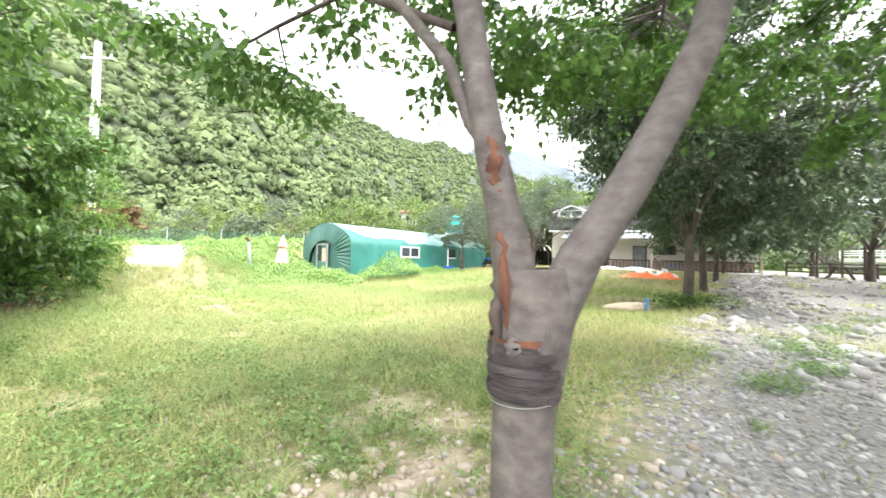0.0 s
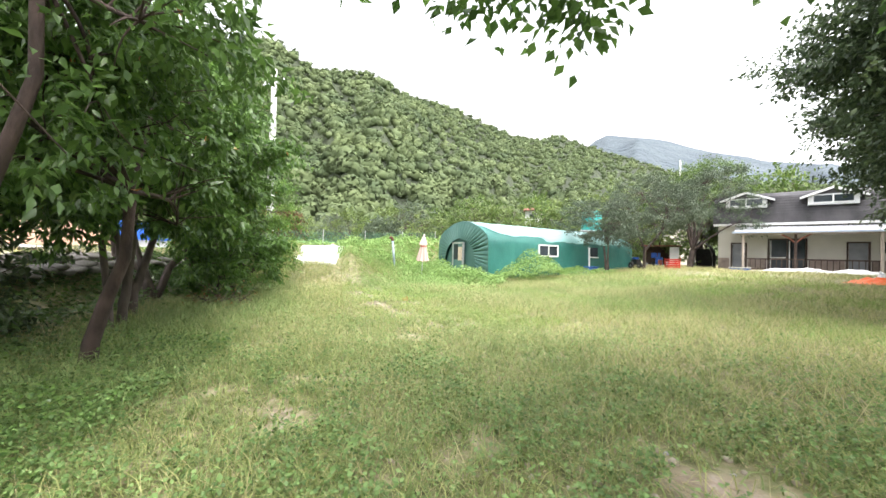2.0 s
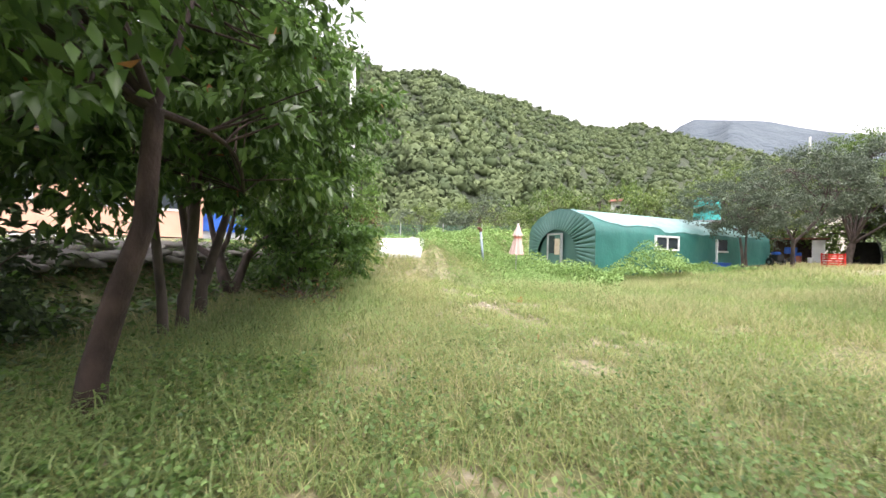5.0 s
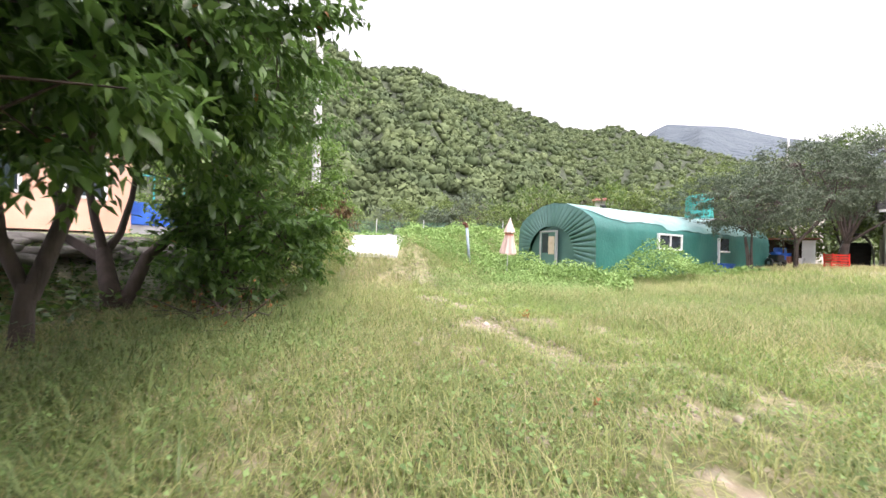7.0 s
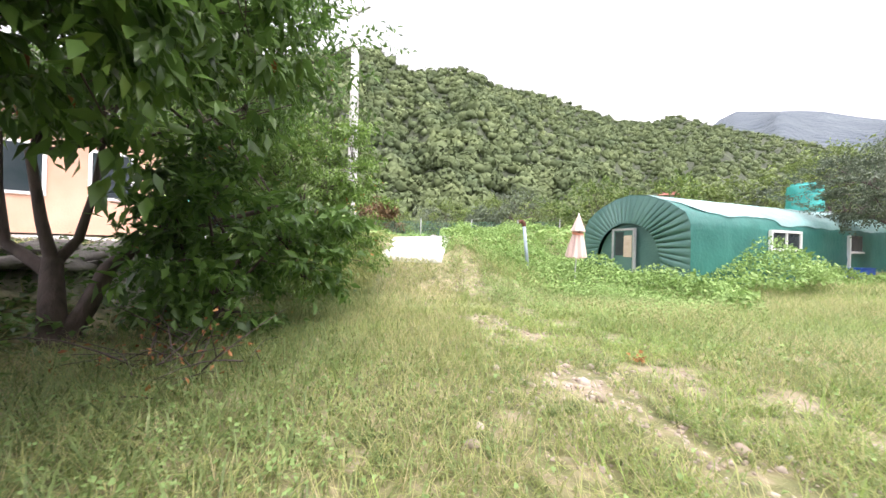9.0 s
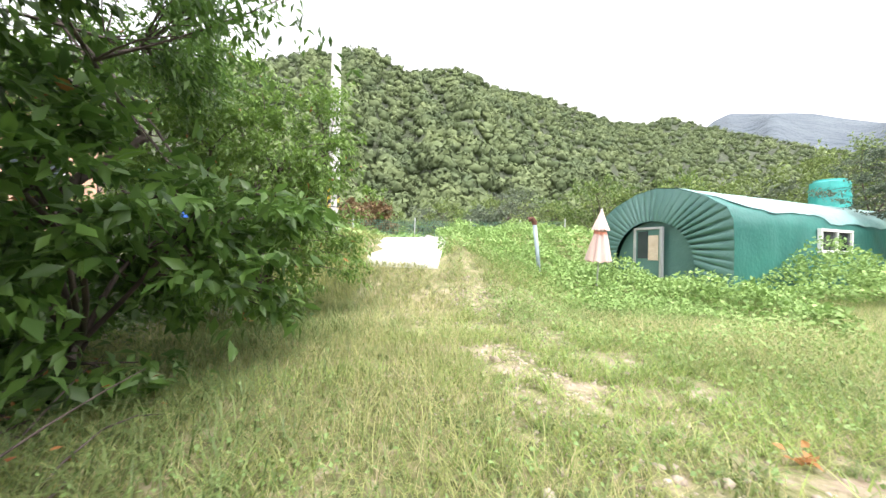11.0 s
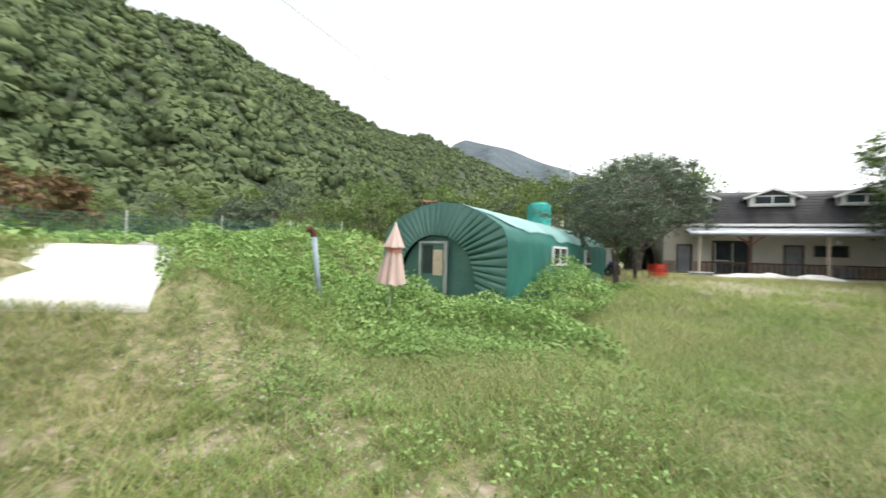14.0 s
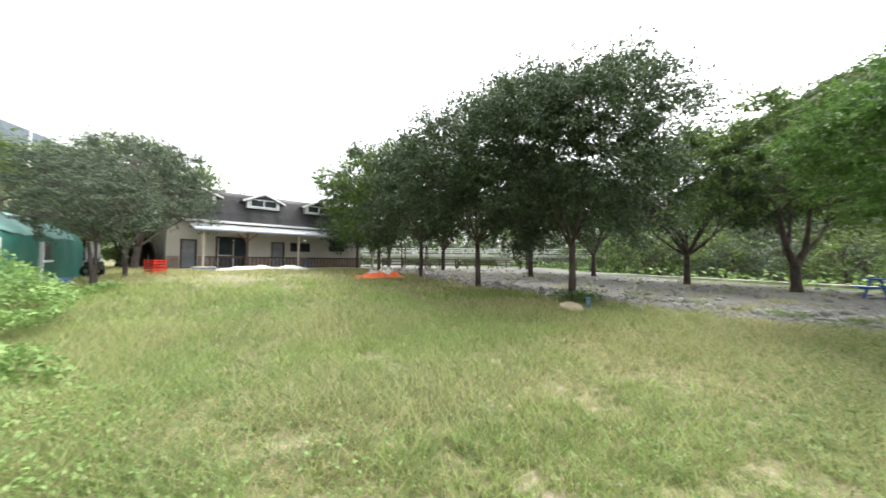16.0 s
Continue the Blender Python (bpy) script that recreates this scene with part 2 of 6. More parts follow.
def ground_material():
    m = bpy.data.materials.new("ground")
    m.use_nodes = True
    nt = m.node_tree
    nt.nodes.clear()
    N, L = nt.nodes.new, nt.links.new
    out, p = N("ShaderNodeOutputMaterial"), N("ShaderNodeBsdfPrincipled")
    p.inputs["Roughness"].default_value = 0.95
    L(p.outputs[0], out.inputs[0])
    tc = N("ShaderNodeTexCoord")

    def noise_tex(s, d=6):
        n = N("ShaderNodeTexNoise")
        n.inputs["Scale"].default_value, n.inputs["Detail"].default_value = s, d
        L(tc.outputs["Object"], n.inputs["Vector"])
        return n.outputs[0]

    def ramp(src, stops):
        r = N("ShaderNodeValToRGB")
        els = r.color_ramp.elements
        els[0].position, els[0].color = stops[0][0], (*stops[0][1], 1)
        els[1].position, els[1].color = stops[-1][0], (*stops[-1][1], 1)
        for pos, c in stops[1:-1]:
            els.new(pos).color = (*c, 1)
        L(src, r.inputs[0])
        return r.outputs[0]

    def math_(op, a, b=None):
        n = N("ShaderNodeMath")
        n.operation = op
        for i, v in enumerate((a, b)):
            if v is None:
                continue
            if isinstance(v, (int, float)):
                n.inputs[i].default_value = v
            else:
                L(v, n.inputs[i])
        return n.outputs[0]

    def mix(f, a, b):
        n = N("ShaderNodeMix")
        n.data_type = "RGBA"
        L(f, n.inputs[0])
        L(a, n.inputs[6])
        L(b, n.inputs[7])
        return n.outputs[2]

    sep = N("ShaderNodeSeparateXYZ")
    L(tc.outputs["Object"], sep.inputs[0])
    X, Y = sep.outputs[0], sep.outputs[1]
    soil = ramp(noise_tex(7, 14), [(0.32, (0.09, 0.10, 0.04)), (0.48, (0.18, 0.185, 0.08)), (0.6, (0.27, 0.235, 0.14)), (0.74, (0.38, 0.33, 0.25))])
    fine = ramp(noise_tex(30, 4), [(0.3, (0.12, 0.115, 0.11)), (0.7, (0.27, 0.26, 0.25))])
    pale = ramp(noise_tex(2.0, 8), [(0.35, (0.28, 0.27, 0.18)), (0.65, (0.44, 0.40, 0.33))])
    # gravel lies beyond the row of trees
    d = math_("SUBTRACT", math_("MULTIPLY", X, 0.80), math_("MULTIPLY", Y, 0.60))
    d = math_("ADD", d, math_("MULTIPLY", math_("SUBTRACT", noise_tex(0.8, 5), 0.5), 2.2))
    f = ramp(math_("MULTIPLY", math_("ADD", d, 1.9), 0.9), [(0.0, (0, 0, 0)), (1.0, (1, 1, 1))])
    east = ramp(math_("MULTIPLY", math_("SUBTRACT", X, 40.0), 0.4), [(0.0, (0, 0, 0)), (1.0, (1, 1, 1))])
    far = ramp(math_("MULTIPLY", math_("SUBTRACT", math_("MULTIPLY", X, 0.57), math_("ADD", math_("MULTIPLY", Y, 0.82), 10.5)), 1.0), [(0.0, (0, 0, 0)), (1.0, (1, 1, 1))])
    dx, dy = math_("SUBTRACT", X, 6.5), math_("SUBTRACT", Y, 25.0)
    r2 = math_("SQRT", math_("ADD", math_("MULTIPLY", dx, dx), math_("MULTIPLY", dy, dy)))
    pf = ramp(math_("ADD", math_("MULTIPLY", r2, 0.14), math_("SUBTRACT", noise_tex(0.6, 6), 0.5)), [(0.4, (1, 1, 1)), (0.75, (0, 0, 0))])
    lx = ramp(math_("MULTIPLY", math_("ADD", X, 12.2), -1.0), [(0.0, (0, 0, 0)), (1.0, (1, 1, 1))])
    ly = ramp(math_("SUBTRACT", 15.5, Y), [(0.0, (0, 0, 0)), (1.0, (1, 1, 1))])
    lot = math_("MULTIPLY", lx, ly)
    near = None
    for sx, sy, sr in SPOTS:
        v = N("ShaderNodeVectorMath")
        v.operation = "DISTANCE"
        v.inputs[1].default_value = (sx, sy, -0.3)
        L(tc.outputs["Object"], v.inputs[0])
        g = math_("SUBTRACT", v.outputs["Value"], sr * 0.5)
        near = g if near is None else math_("MINIMUM", near, g)
    near = math_("ADD", near, math_("MULTIPLY", math_("SUBTRACT", noise_tex(5.5, 8), 0.5), 0.9))
    spot = ramp(math_("ADD", math_("MULTIPLY", near, 2.5), 0.5), [(0.15, (1, 1, 1)), (0.75, (0, 0, 0))])
    earth = ramp(noise_tex(9, 10), [(0.3, (0.24, 0.19, 0.13)), (0.5, (0.34, 0.27, 0.21)), (0.7, (0.46, 0.385, 0.33))])
    c = mix(pf, soil, pale)
    c = mix(spot, c, earth)
    c = mix(f, c, fine)
    green = ramp(noise_tex(0.5, 6), [(0.3, (0.05, 0.09, 0.02)), (0.7, (0.12, 0.17, 0.045))])
    c = mix(far, c, green)
    c = mix(east, c, green)
    paved = ramp(noise_tex(0.7, 8), [(0.3, (0.50, 0.48, 0.45)), (0.7, (0.64, 0.62, 0.58))])
    c = mix(lot, c, paved)
    L(c, p.inputs["Base Color"])
    b = N("ShaderNodeBump")
    b.inputs["Strength"].default_value, b.inputs["Distance"].default_value = 0.8, 0.03
    L(noise_tex(22, 6), b.inputs["Height"])
    L(b.outputs[0], p.inputs["Normal"])
    return m



# ---------- helpers ----------
rng = np.random.default_rng(7)


def part(name, bm, material, parent=None, label="", smooth=False, **tags):
    me = bpy.data.meshes.new(name)
    bm.normal_update()
    bm.to_mesh(me)
    bm.free()
    me.materials.append(M[material])
    if smooth:
        me.shade_smooth()
    ob = new(name, me)
    ob.parent = parent
    return tagged(ob, label=label, **tags)


def np_mesh(name, verts, faces, material, parent=None, smooth=False, mats=None, index=None, **tags):
    verts, faces = np.asarray(verts, np.float32), np.asarray(faces, np.int32)
    me = bpy.data.meshes.new(name)
    k = faces.shape[1]
    me.vertices.add(len(verts))
    me.vertices.foreach_set("co", verts.ravel())
    me.loops.add(faces.size)
    me.loops.foreach_set("vertex_index", faces.ravel())
    me.polygons.add(len(faces))
    me.polygons.foreach_set("loop_start", np.arange(0, faces.size, k, dtype=np.int32))
    for mm in (mats or [material]):
        me.materials.append(M[mm])
    if index is not None:
        me.polygons.foreach_set("material_index", np.asarray(index, np.int32))
    me.update(calc_edges=True)
    if smooth:
        me.shade_smooth()
    ob = new(name, me)
    ob.parent = parent
    return tagged(ob, **tags)


def thing(name, m, label, category, group="", kind=""):
    e = new(name)
    e.matrix_world = m
    return tagged(e, label=label, category=category, group=group, kind=kind)


def box(bm, x0, x1, y0, y1, z0, z1):
    v = [bm.verts.new(p) for p in itertools.product((x0, x1), (y0, y1), (z0, z1))]
    for f in ((0, 1, 3, 2), (4, 6, 7, 5), (0, 4, 5, 1), (2, 3, 7, 6), (0, 2, 6, 4), (1, 5, 7, 3)):
        bm.faces.new([v[i] for i in f])
    return bm


def boxm(x0, x1, y0, y1, z0, z1, bevel=0.0):
    bm = box(bmesh.new(), x0, x1, y0, y1, z0, z1)
    if bevel:
        bmesh.ops.bevel(bm, geom=bm.edges[:], offset=bevel, segments=2, affect="EDGES")
    return bm


def tube_arrays(paths, sides=8, wob=0.0):
    """Tapered tubes along polylines of (point, radius)."""
    V, F, base = [], [], 0
    for path in paths:
        pts = np.array([p for p, r in path], float)
        rad = np.array([r for p, r in path], float)
        tang = np.gradient(pts, axis=0)
        tang /= np.linalg.norm(tang, axis=1)[:, None] + 1e-9
        ref = np.array([1.0, 0.13, 0.0]) if abs(tang[0][0]) < 0.9 else np.array([0.0, 1.0, 0.1])
        a = np.cross(tang, ref)
        a /= np.linalg.norm(a, axis=1)[:, None]
        b = np.cross(tang, a)
        ang = np.linspace(0, 2 * np.pi, sides, endpoint=False)
        n = len(pts)
        rr = rad[:, None] * (1 + wob * rng.standard_normal((n, sides)))
        ring = pts[:, None] + rr[..., None] * (np.cos(ang)[None, :, None] * a[:, None] + np.sin(ang)[None, :, None] * b[:, None])
        V.append(ring.reshape(-1, 3))
        for i in range(n - 1):
            for j in range(sides):
                k = (j + 1) % sides
                F.append((base + i * sides + j, base + i * sides + k, base + (i + 1) * sides + k, base + (i + 1) * sides + j))
        base += n * sides
    return np.concatenate(V), np.array(F)


def tubes(name, paths, material, parent=None, sides=8, wob=0.0, **tags):
    v, f = tube_arrays(paths, sides, wob)
    return np_mesh(name, v, f, material, parent, smooth=True, **tags)


def cyl(p, q, r, r2=None, cap=True):
    bm = bmesh.new()
    p, q = Vector(p), Vector(q)
    bmesh.ops.create_cone(bm, cap_ends=cap, segments=14, radius1=r, radius2=r if r2 is None else r2, depth=(q - p).length,
                          matrix=Matrix.Translation((p + q) / 2) @ (q - p).to_track_quat("Z", "Y").to_matrix().to_4x4())
    return bm


def unit(v):
    return v / (np.linalg.norm(v, axis=-1, keepdims=True) + 1e-9)


def leaf_arrays(pos, size, aspect=0.5, droop=0.5, detail=False, out=None, flat=1.0):
    """Folded leaves: one small island of triangles at each place."""
    n = len(pos)
    d = rng.standard_normal((n, 3))
    if out is not None:
        d = d * 0.7 + out
    d[:, 2] -= droop
    d[:, 2] *= flat
    d = unit(d)
    s = unit(np.cross(d, rng.standard_normal((n, 3)) * 0.6 * flat + np.array([0, 0, 1.0])))
    up = np.cross(s, d)
    L_ = (size * rng.uniform(0.65, 1.25, n))[:, None]
    w = L_ * aspect * 0.5
    fold = w * rng.uniform(0.1, 0.6, (n, 1))
    b, t = pos, pos + d * L_ - up * L_ * 0.12
    m = pos + d * L_ * 0.42
    l, r = m + s * w + up * fold, m - s * w + up * fold
    k = np.arange(n)[:, None]
    if detail:
        v = np.stack([b, l, m, t, r], 1).reshape(-1, 3)
        f = np.concatenate([k * 5 + np.array([[0, 1, 2]]), k * 5 + np.array([[1, 3, 2]]), k * 5 + np.array([[0, 2, 4]]), k * 5 + np.array([[2, 3, 4]])])
    else:
        v = np.stack([b, l, t, r], 1).reshape(-1, 3)
        f = np.concatenate([k * 4 + np.array([[0, 1, 2]]), k * 4 + np.array([[0, 2, 3]])])
    return v, f


def crown_points(n, centre, radii, clusters, spread, low=-0.75, hollow=0.45):
    """Leaves along short twigs that fan out from clusters: places of the clusters, of the leaves, and the twigs' directions."""
    c = unit(rng.standard_normal((clusters * 3, 3)))
    c = c[c[:, 2] > low][:clusters]
    ph = rng.uniform(0, 6.28, 3)
    lobe = 1 + 0.13 * np.sin(3 * c[:, 0] + ph[0]) + 0.13 * np.sin(4 * c[:, 1] + ph[1]) + 0.08 * np.sin(6 * c[:, 2] + ph[2])
    outward = c.copy()
    c = c * (lobe * rng.uniform(hollow, 1.0, len(c)) ** 0.6)[:, None]
    c = c * np.array(radii) + np.array(centre)
    k = 7
    tw = unit(outward[:, None] * 0.9 + rng.standard_normal((len(c), k, 3)) * np.array([1.0, 1.0, 0.45]) + np.array([0, 0, 0.15]))
    ln = spread * rng.uniform(0.7, 2.6, (len(c), k))
    size = rng.gamma(6.0, 1.0, len(c))
    ci = rng.choice(len(c), n, p=size / size.sum())
    ki = rng.integers(0, k, n)
    along = rng.uniform(0, 1, n) ** 0.8
    d = tw[ci, ki]
    p = c[ci] + d * (ln[ci, ki] * along)[:, None] + rng.standard_normal((n, 3)) * spread * 0.22 * np.array([1, 1, 0.5])
    p[:, 2] -= 0.25 * spread * along ** 2
    return c, p, d


def bent(p, q, r0, r1, n=6, sag=0.12):
    p, q = np.array(p, float), np.array(q, float)
    Lk = np.linalg.norm(q - p)
    side = rng.standard_normal(3) * sag * Lk * 0.5
    out = []
    for i in range(n + 1):
        u = i / n
        out.append((p + (q - p) * u + side * math.sin(math.pi * u) + np.array([0, 0, sag * Lk * 0.5]) * math.sin(math.pi * u), r0 + (r1 - r0) * u ** 0.7))
    return out


def smooth(x):
    x = np.clip(x, 0, 1)
    return x * x * (3 - 2 * x)


# bare spots of soil in the field: place and radius
SPOTS = [(-9.9, 13.45, 0.28), (-9.41, 14.18, 0.3), (-8.53, 12.88, 0.3), (-8.06, 12.63, 0.34), (-7.15, 13.62, 0.26), (-6.44, 12.94, 0.34), (-10.93, 14.25, 0.3), (-6.35, 10.94, 0.4),
         (-5.7, 11.86, 0.4), (-7.34, 12.51, 0.28), (-8.68, 13.06, 0.25), (-5.58, 11.35, 0.28), (-4.08, 7.89, 0.28), (-3.85, 4.73, 0.3), (-4.39, 11.0, 0.22), (-4.84, 11.59, 0.3),
         (-1.84, 13.91, 0.3), (-4.52, 13.18, 0.22), (-0.85, 4.71, 0.45), (-0.39, 3.72, 0.5), (-0.88, 3.38, 0.4), (-0.3, 4.3, 0.4)]


# ---------- ground ----------
M["ground"] = ground_material()


def H(x, y):
    x, y = np.asarray(x, float), np.asarray(y, float)
    z = -0.36 + 0.36 * smooth((x + 4) / 9) + 0.37 * smooth((y + 0.3 * x - 14) / 16)
    mound = 1.58 * smooth((-x - 8.0) / 4.5) * smooth((y - 14.2) / 3.2) + 0.6 * smooth((y - 20.5) / 5) * smooth((-x - 9.0) / 2) * smooth((x + 13.0) / 1.5)
    # a low bank behind the hedge
    d = -(x + 10.2) * 0.83 - (y - 7.6) * 0.55
    bank = 0.95 * smooth((d - 0.4) / 1.8) + 0.03 * np.clip(d - 2.5, 0, 18)
    z = np.maximum(z + mound, np.minimum(z + bank, 1.7))
    z = z + 0.10 * np.exp(-((x + 15.7) ** 2 + (y - 17.0) ** 2) / 3.2)
    z = z - 0.18 * np.exp(-((x - 4.3) ** 2 + (y - 10.7) ** 2) / 1.6)
    # the ground is cut away under the concrete ramp
    rs = ((y - 16.0) - 0.05 * (x + 13.5)) / 0.844
    rw = (x + 13.5) + 0.58 * rs
    on = smooth((rs + 0.25) / 0.3) * smooth((rw + 0.35 + 0.1 * rs) / 0.4) * smooth((2.7 + 0.12 * rs - rw) / 0.4) * smooth((8.6 - rs) / 0.8)
    z = z * (1 - on) + np.minimum(z, 0.42 + 0.78 * np.clip(rs / 4.2, 0, 1)) * on
    # the stream beyond the path
    s = (x * 0.57 - y * 0.82) - 12.6
    z = z - 1.6 * smooth(s / 5.0) * (1 - smooth((y - 45) / 20))
    return z


def ground_grid(c, scale, n, reach):
    u = np.linspace(-1, 1, n)
    k = math.asinh(reach / scale)
    return c + scale * np.sinh(u * k)


gx, gy = ground_grid(-4, 6.0, 211, 2500), ground_grid(12, 6.0, 211, 2500)
GX, GY = np.meshgrid(gx, gy)
GZ = H(GX, GY)
n_ = len(gx)
ii = np.arange(n_ * n_).reshape(n_, n_)
quads = np.stack([ii[:-1, :-1], ii[:-1, 1:], ii[1:, 1:], ii[1:, :-1]], -1).reshape(-1, 4)
np_mesh("ground", np.stack([GX, GY, GZ], -1).reshape(-1, 3), quads, "ground", smooth=True, kind="structure",
        label="grassy field with bare soil patches and grey gravel beyond the trees")

# ---------- mountains ----------
EL = [(-60, 4), (-22, 9.5), (-14, 11.5), (-8, 14), (-2.6, 16.2), (1.2, 17.8), (4, 17.4), (7, 17.8), (10, 19), (15, 21.2), (20, 22.9), (25, 23.7), (28.5, 25.5), (32, 26.2),
      (36, 25.7), (39, 25.9), (44, 27.7), (48, 27.6), (52, 26.5), (57, 25.0), (70, 22), (90, 18), (120, 10)]
EB = np.array([e[0] for e in EL], float)
EE = np.array([e[1] for e in EL], float)
CX, CY = -5.5, 8.0


def ridge_dist(b):
    return 250 + 330 * smooth((35 - b) / 50)


def foot_dist(b):
    return 62 + 70 * smooth((25 - b) / 40)


def slope_point(b, u):
    """Place on the hillside at bearing b (degrees), u from its foot (0) to its ridge (1)."""
    r0, r1 = foot_dist(b), ridge_dist(b)
    top = r1 * np.tan(np.radians(np.interp(b, EB, EE))) - 0.5
    r = r0 + (r1 - r0) * u
    # spurs and gullies run down the slope
    spur = 1 - 2 * np.abs(np.sin(b * 0.19 + 1.6 * u + 0.5 * np.sin(b * 0.11))) + 0.4 * (1 - 2 * np.abs(np.sin(b * 0.47 - 2.2 * u)))
    z = top * (0.75 * u + 0.25 * u ** 2) + 34 * spur * u * (1 - u) ** 1.3 - 1.0 * (1 - u)
    a = np.radians(b)
    return np.stack([CX - np.sin(a) * r, CY + np.cos(a) * r, z], -1)


BB, UU = np.meshgrid(np.linspace(-60, 120, 181), np.linspace(-0.02, 1.0, 40))
P = slope_point(BB, UU)
back = P[-1].copy()
back[:, :2] += (back[:, :2] - np.array([CX, CY])) * 0.35
back[:, 2] *= 0.5
P = np.concatenate([P, back[None]])
r_, c_ = P.shape[:2]
ii = np.arange(r_ * c_).reshape(r_, c_)
quads = np.stack([ii[:-1, :-1], ii[:-1, 1:], ii[1:, 1:], ii[1:, :-1]], -1).reshape(-1, 4)
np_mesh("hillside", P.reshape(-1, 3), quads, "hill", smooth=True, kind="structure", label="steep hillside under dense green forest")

ico = bmesh.new()
bmesh.ops.create_icosphere(ico, subdivisions=1, radius=1)
ico.verts.ensure_lookup_table()
CORE_V = np.array([v.co[:] for v in ico.verts])
CORE_F = np.array([[v.index for v in f.verts] for f in ico.faces])
ico.free()


def crowns(name, pts, rad, material, cards=60, **tags):
    """Many rounded tree tops: a lobed core under small leafy cards that face outward."""
    n = len(pts)
    sc = rad[:, None, None] * np.stack([rng.uniform(0.8, 1.25, n), rng.uniform(0.8, 1.25, n), rng.uniform(0.55, 1.05, n)], -1)[:, None, :]
    v = CORE_V[None] * 0.72 * (1 + 0.2 * rng.standard_normal((n, len(CORE_V), 1))) * sc + pts[:, None]
    f = CORE_F[None] + (np.arange(n) * len(CORE_V))[:, None, None]
    v, f = v.reshape(-1, 3), f.reshape(-1, 3)
    lobes = unit(rng.standard_normal((n, 8, 3)) + np.array([0, 0, 0.4])) * 0.55
    pick = rng.integers(0, 8, (n, cards))
    base = np.take_along_axis(lobes, pick[..., None].repeat(3, -1), 1)
    d = unit(rng.standard_normal((n, cards, 3)) + 1.2 * base + np.array([0, 0, 0.45]))
    c = pts[:, None] + (base + 0.50 * d) * sc * rng.uniform(0.8, 1.12, (n, cards, 1))
    d = unit(d + 0.3 * rng.standard_normal(d.shape))
    size = (rad[:, None, None] * 0.20 + 0.09) * rng.uniform(0.6, 1.4, (n, cards, 1))
    t1 = unit(np.cross(d, rng.standard_normal((n, cards, 3)))) * size
    t2 = unit(np.cross(d, t1)) * size
    cv = np.stack([c - t1 * 0.8 - t2 * 0.5, c + t1 * 0.8 - t2 * 0.4, c + t2 * 0.9], 2)
    cf = np.arange(cv.size // 3).reshape(-1, 3) + len(v)
    # the leaves are lit as one soft rounded mass
    nc = unit((c - pts[:, None]) / sc + 0.45 * (c - pts[:, None] - base * sc) / sc)[:, :, None].repeat(3, 2).reshape(-1, 3)
    nv = unit((v.reshape(n, -1, 3) - pts[:, None]) / sc).reshape(-1, 3)
    ob = np_mesh(name, np.concatenate([v, cv.reshape(-1, 3)]), np.concatenate([f, cf]), material, smooth=True, **tags)
    ob.data.normals_split_custom_set_from_vertices(np.concatenate([nv, nc]).astype(np.float32))
    return ob


def wooded(nb, u0, u1, r0, r1, cards, label):
    b = rng.uniform(-30, 64, nb * 3)
    u = u0 + (u1 - u0) * rng.uniform(0, 1, nb * 3)
    keep = rng.uniform(0, 1, nb * 3) < (foot_dist(b) + (ridge_dist(b) - foot_dist(b)) * u) / 420
    b, u = b[keep][:nb], u[keep][:nb]
    p = slope_point(b, u)
    rad = r0 + (r1 - r0) * rng.uniform(0, 1, len(p)) ** 1.7
    crowns("forest", p + np.array([0, 0, 1.0]), rad, "forest", cards, kind="stuff", label=label)


wooded(1500, 0.0, 0.30, 1.5, 4.3, 170, "dense deciduous forest on the lower hillside")
wooded(4600, 0.28, 1.0, 1.7, 4.8, 44, "dense deciduous forest up to the ridge")

# the far ridge, its blue-grey distance haze put into the base colour
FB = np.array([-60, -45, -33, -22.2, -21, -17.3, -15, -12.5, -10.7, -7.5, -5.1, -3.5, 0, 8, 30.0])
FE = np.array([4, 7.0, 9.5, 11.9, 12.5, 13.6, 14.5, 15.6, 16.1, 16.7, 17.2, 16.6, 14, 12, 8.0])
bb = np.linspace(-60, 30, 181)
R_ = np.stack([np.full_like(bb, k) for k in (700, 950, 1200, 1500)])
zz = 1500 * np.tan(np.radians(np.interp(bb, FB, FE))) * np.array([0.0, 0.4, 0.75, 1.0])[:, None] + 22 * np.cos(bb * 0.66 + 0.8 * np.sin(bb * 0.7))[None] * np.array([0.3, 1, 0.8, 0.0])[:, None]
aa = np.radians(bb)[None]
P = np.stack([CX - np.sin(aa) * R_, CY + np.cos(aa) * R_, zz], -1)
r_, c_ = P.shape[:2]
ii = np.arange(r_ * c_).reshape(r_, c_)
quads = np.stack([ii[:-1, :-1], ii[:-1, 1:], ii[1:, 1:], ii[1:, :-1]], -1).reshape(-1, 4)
np_mesh("backdrop", P.reshape(-1, 3), quads, "forest_hazed", smooth=True, kind="structure", label="distant forested mountain ridge with bluish haze in its colour")
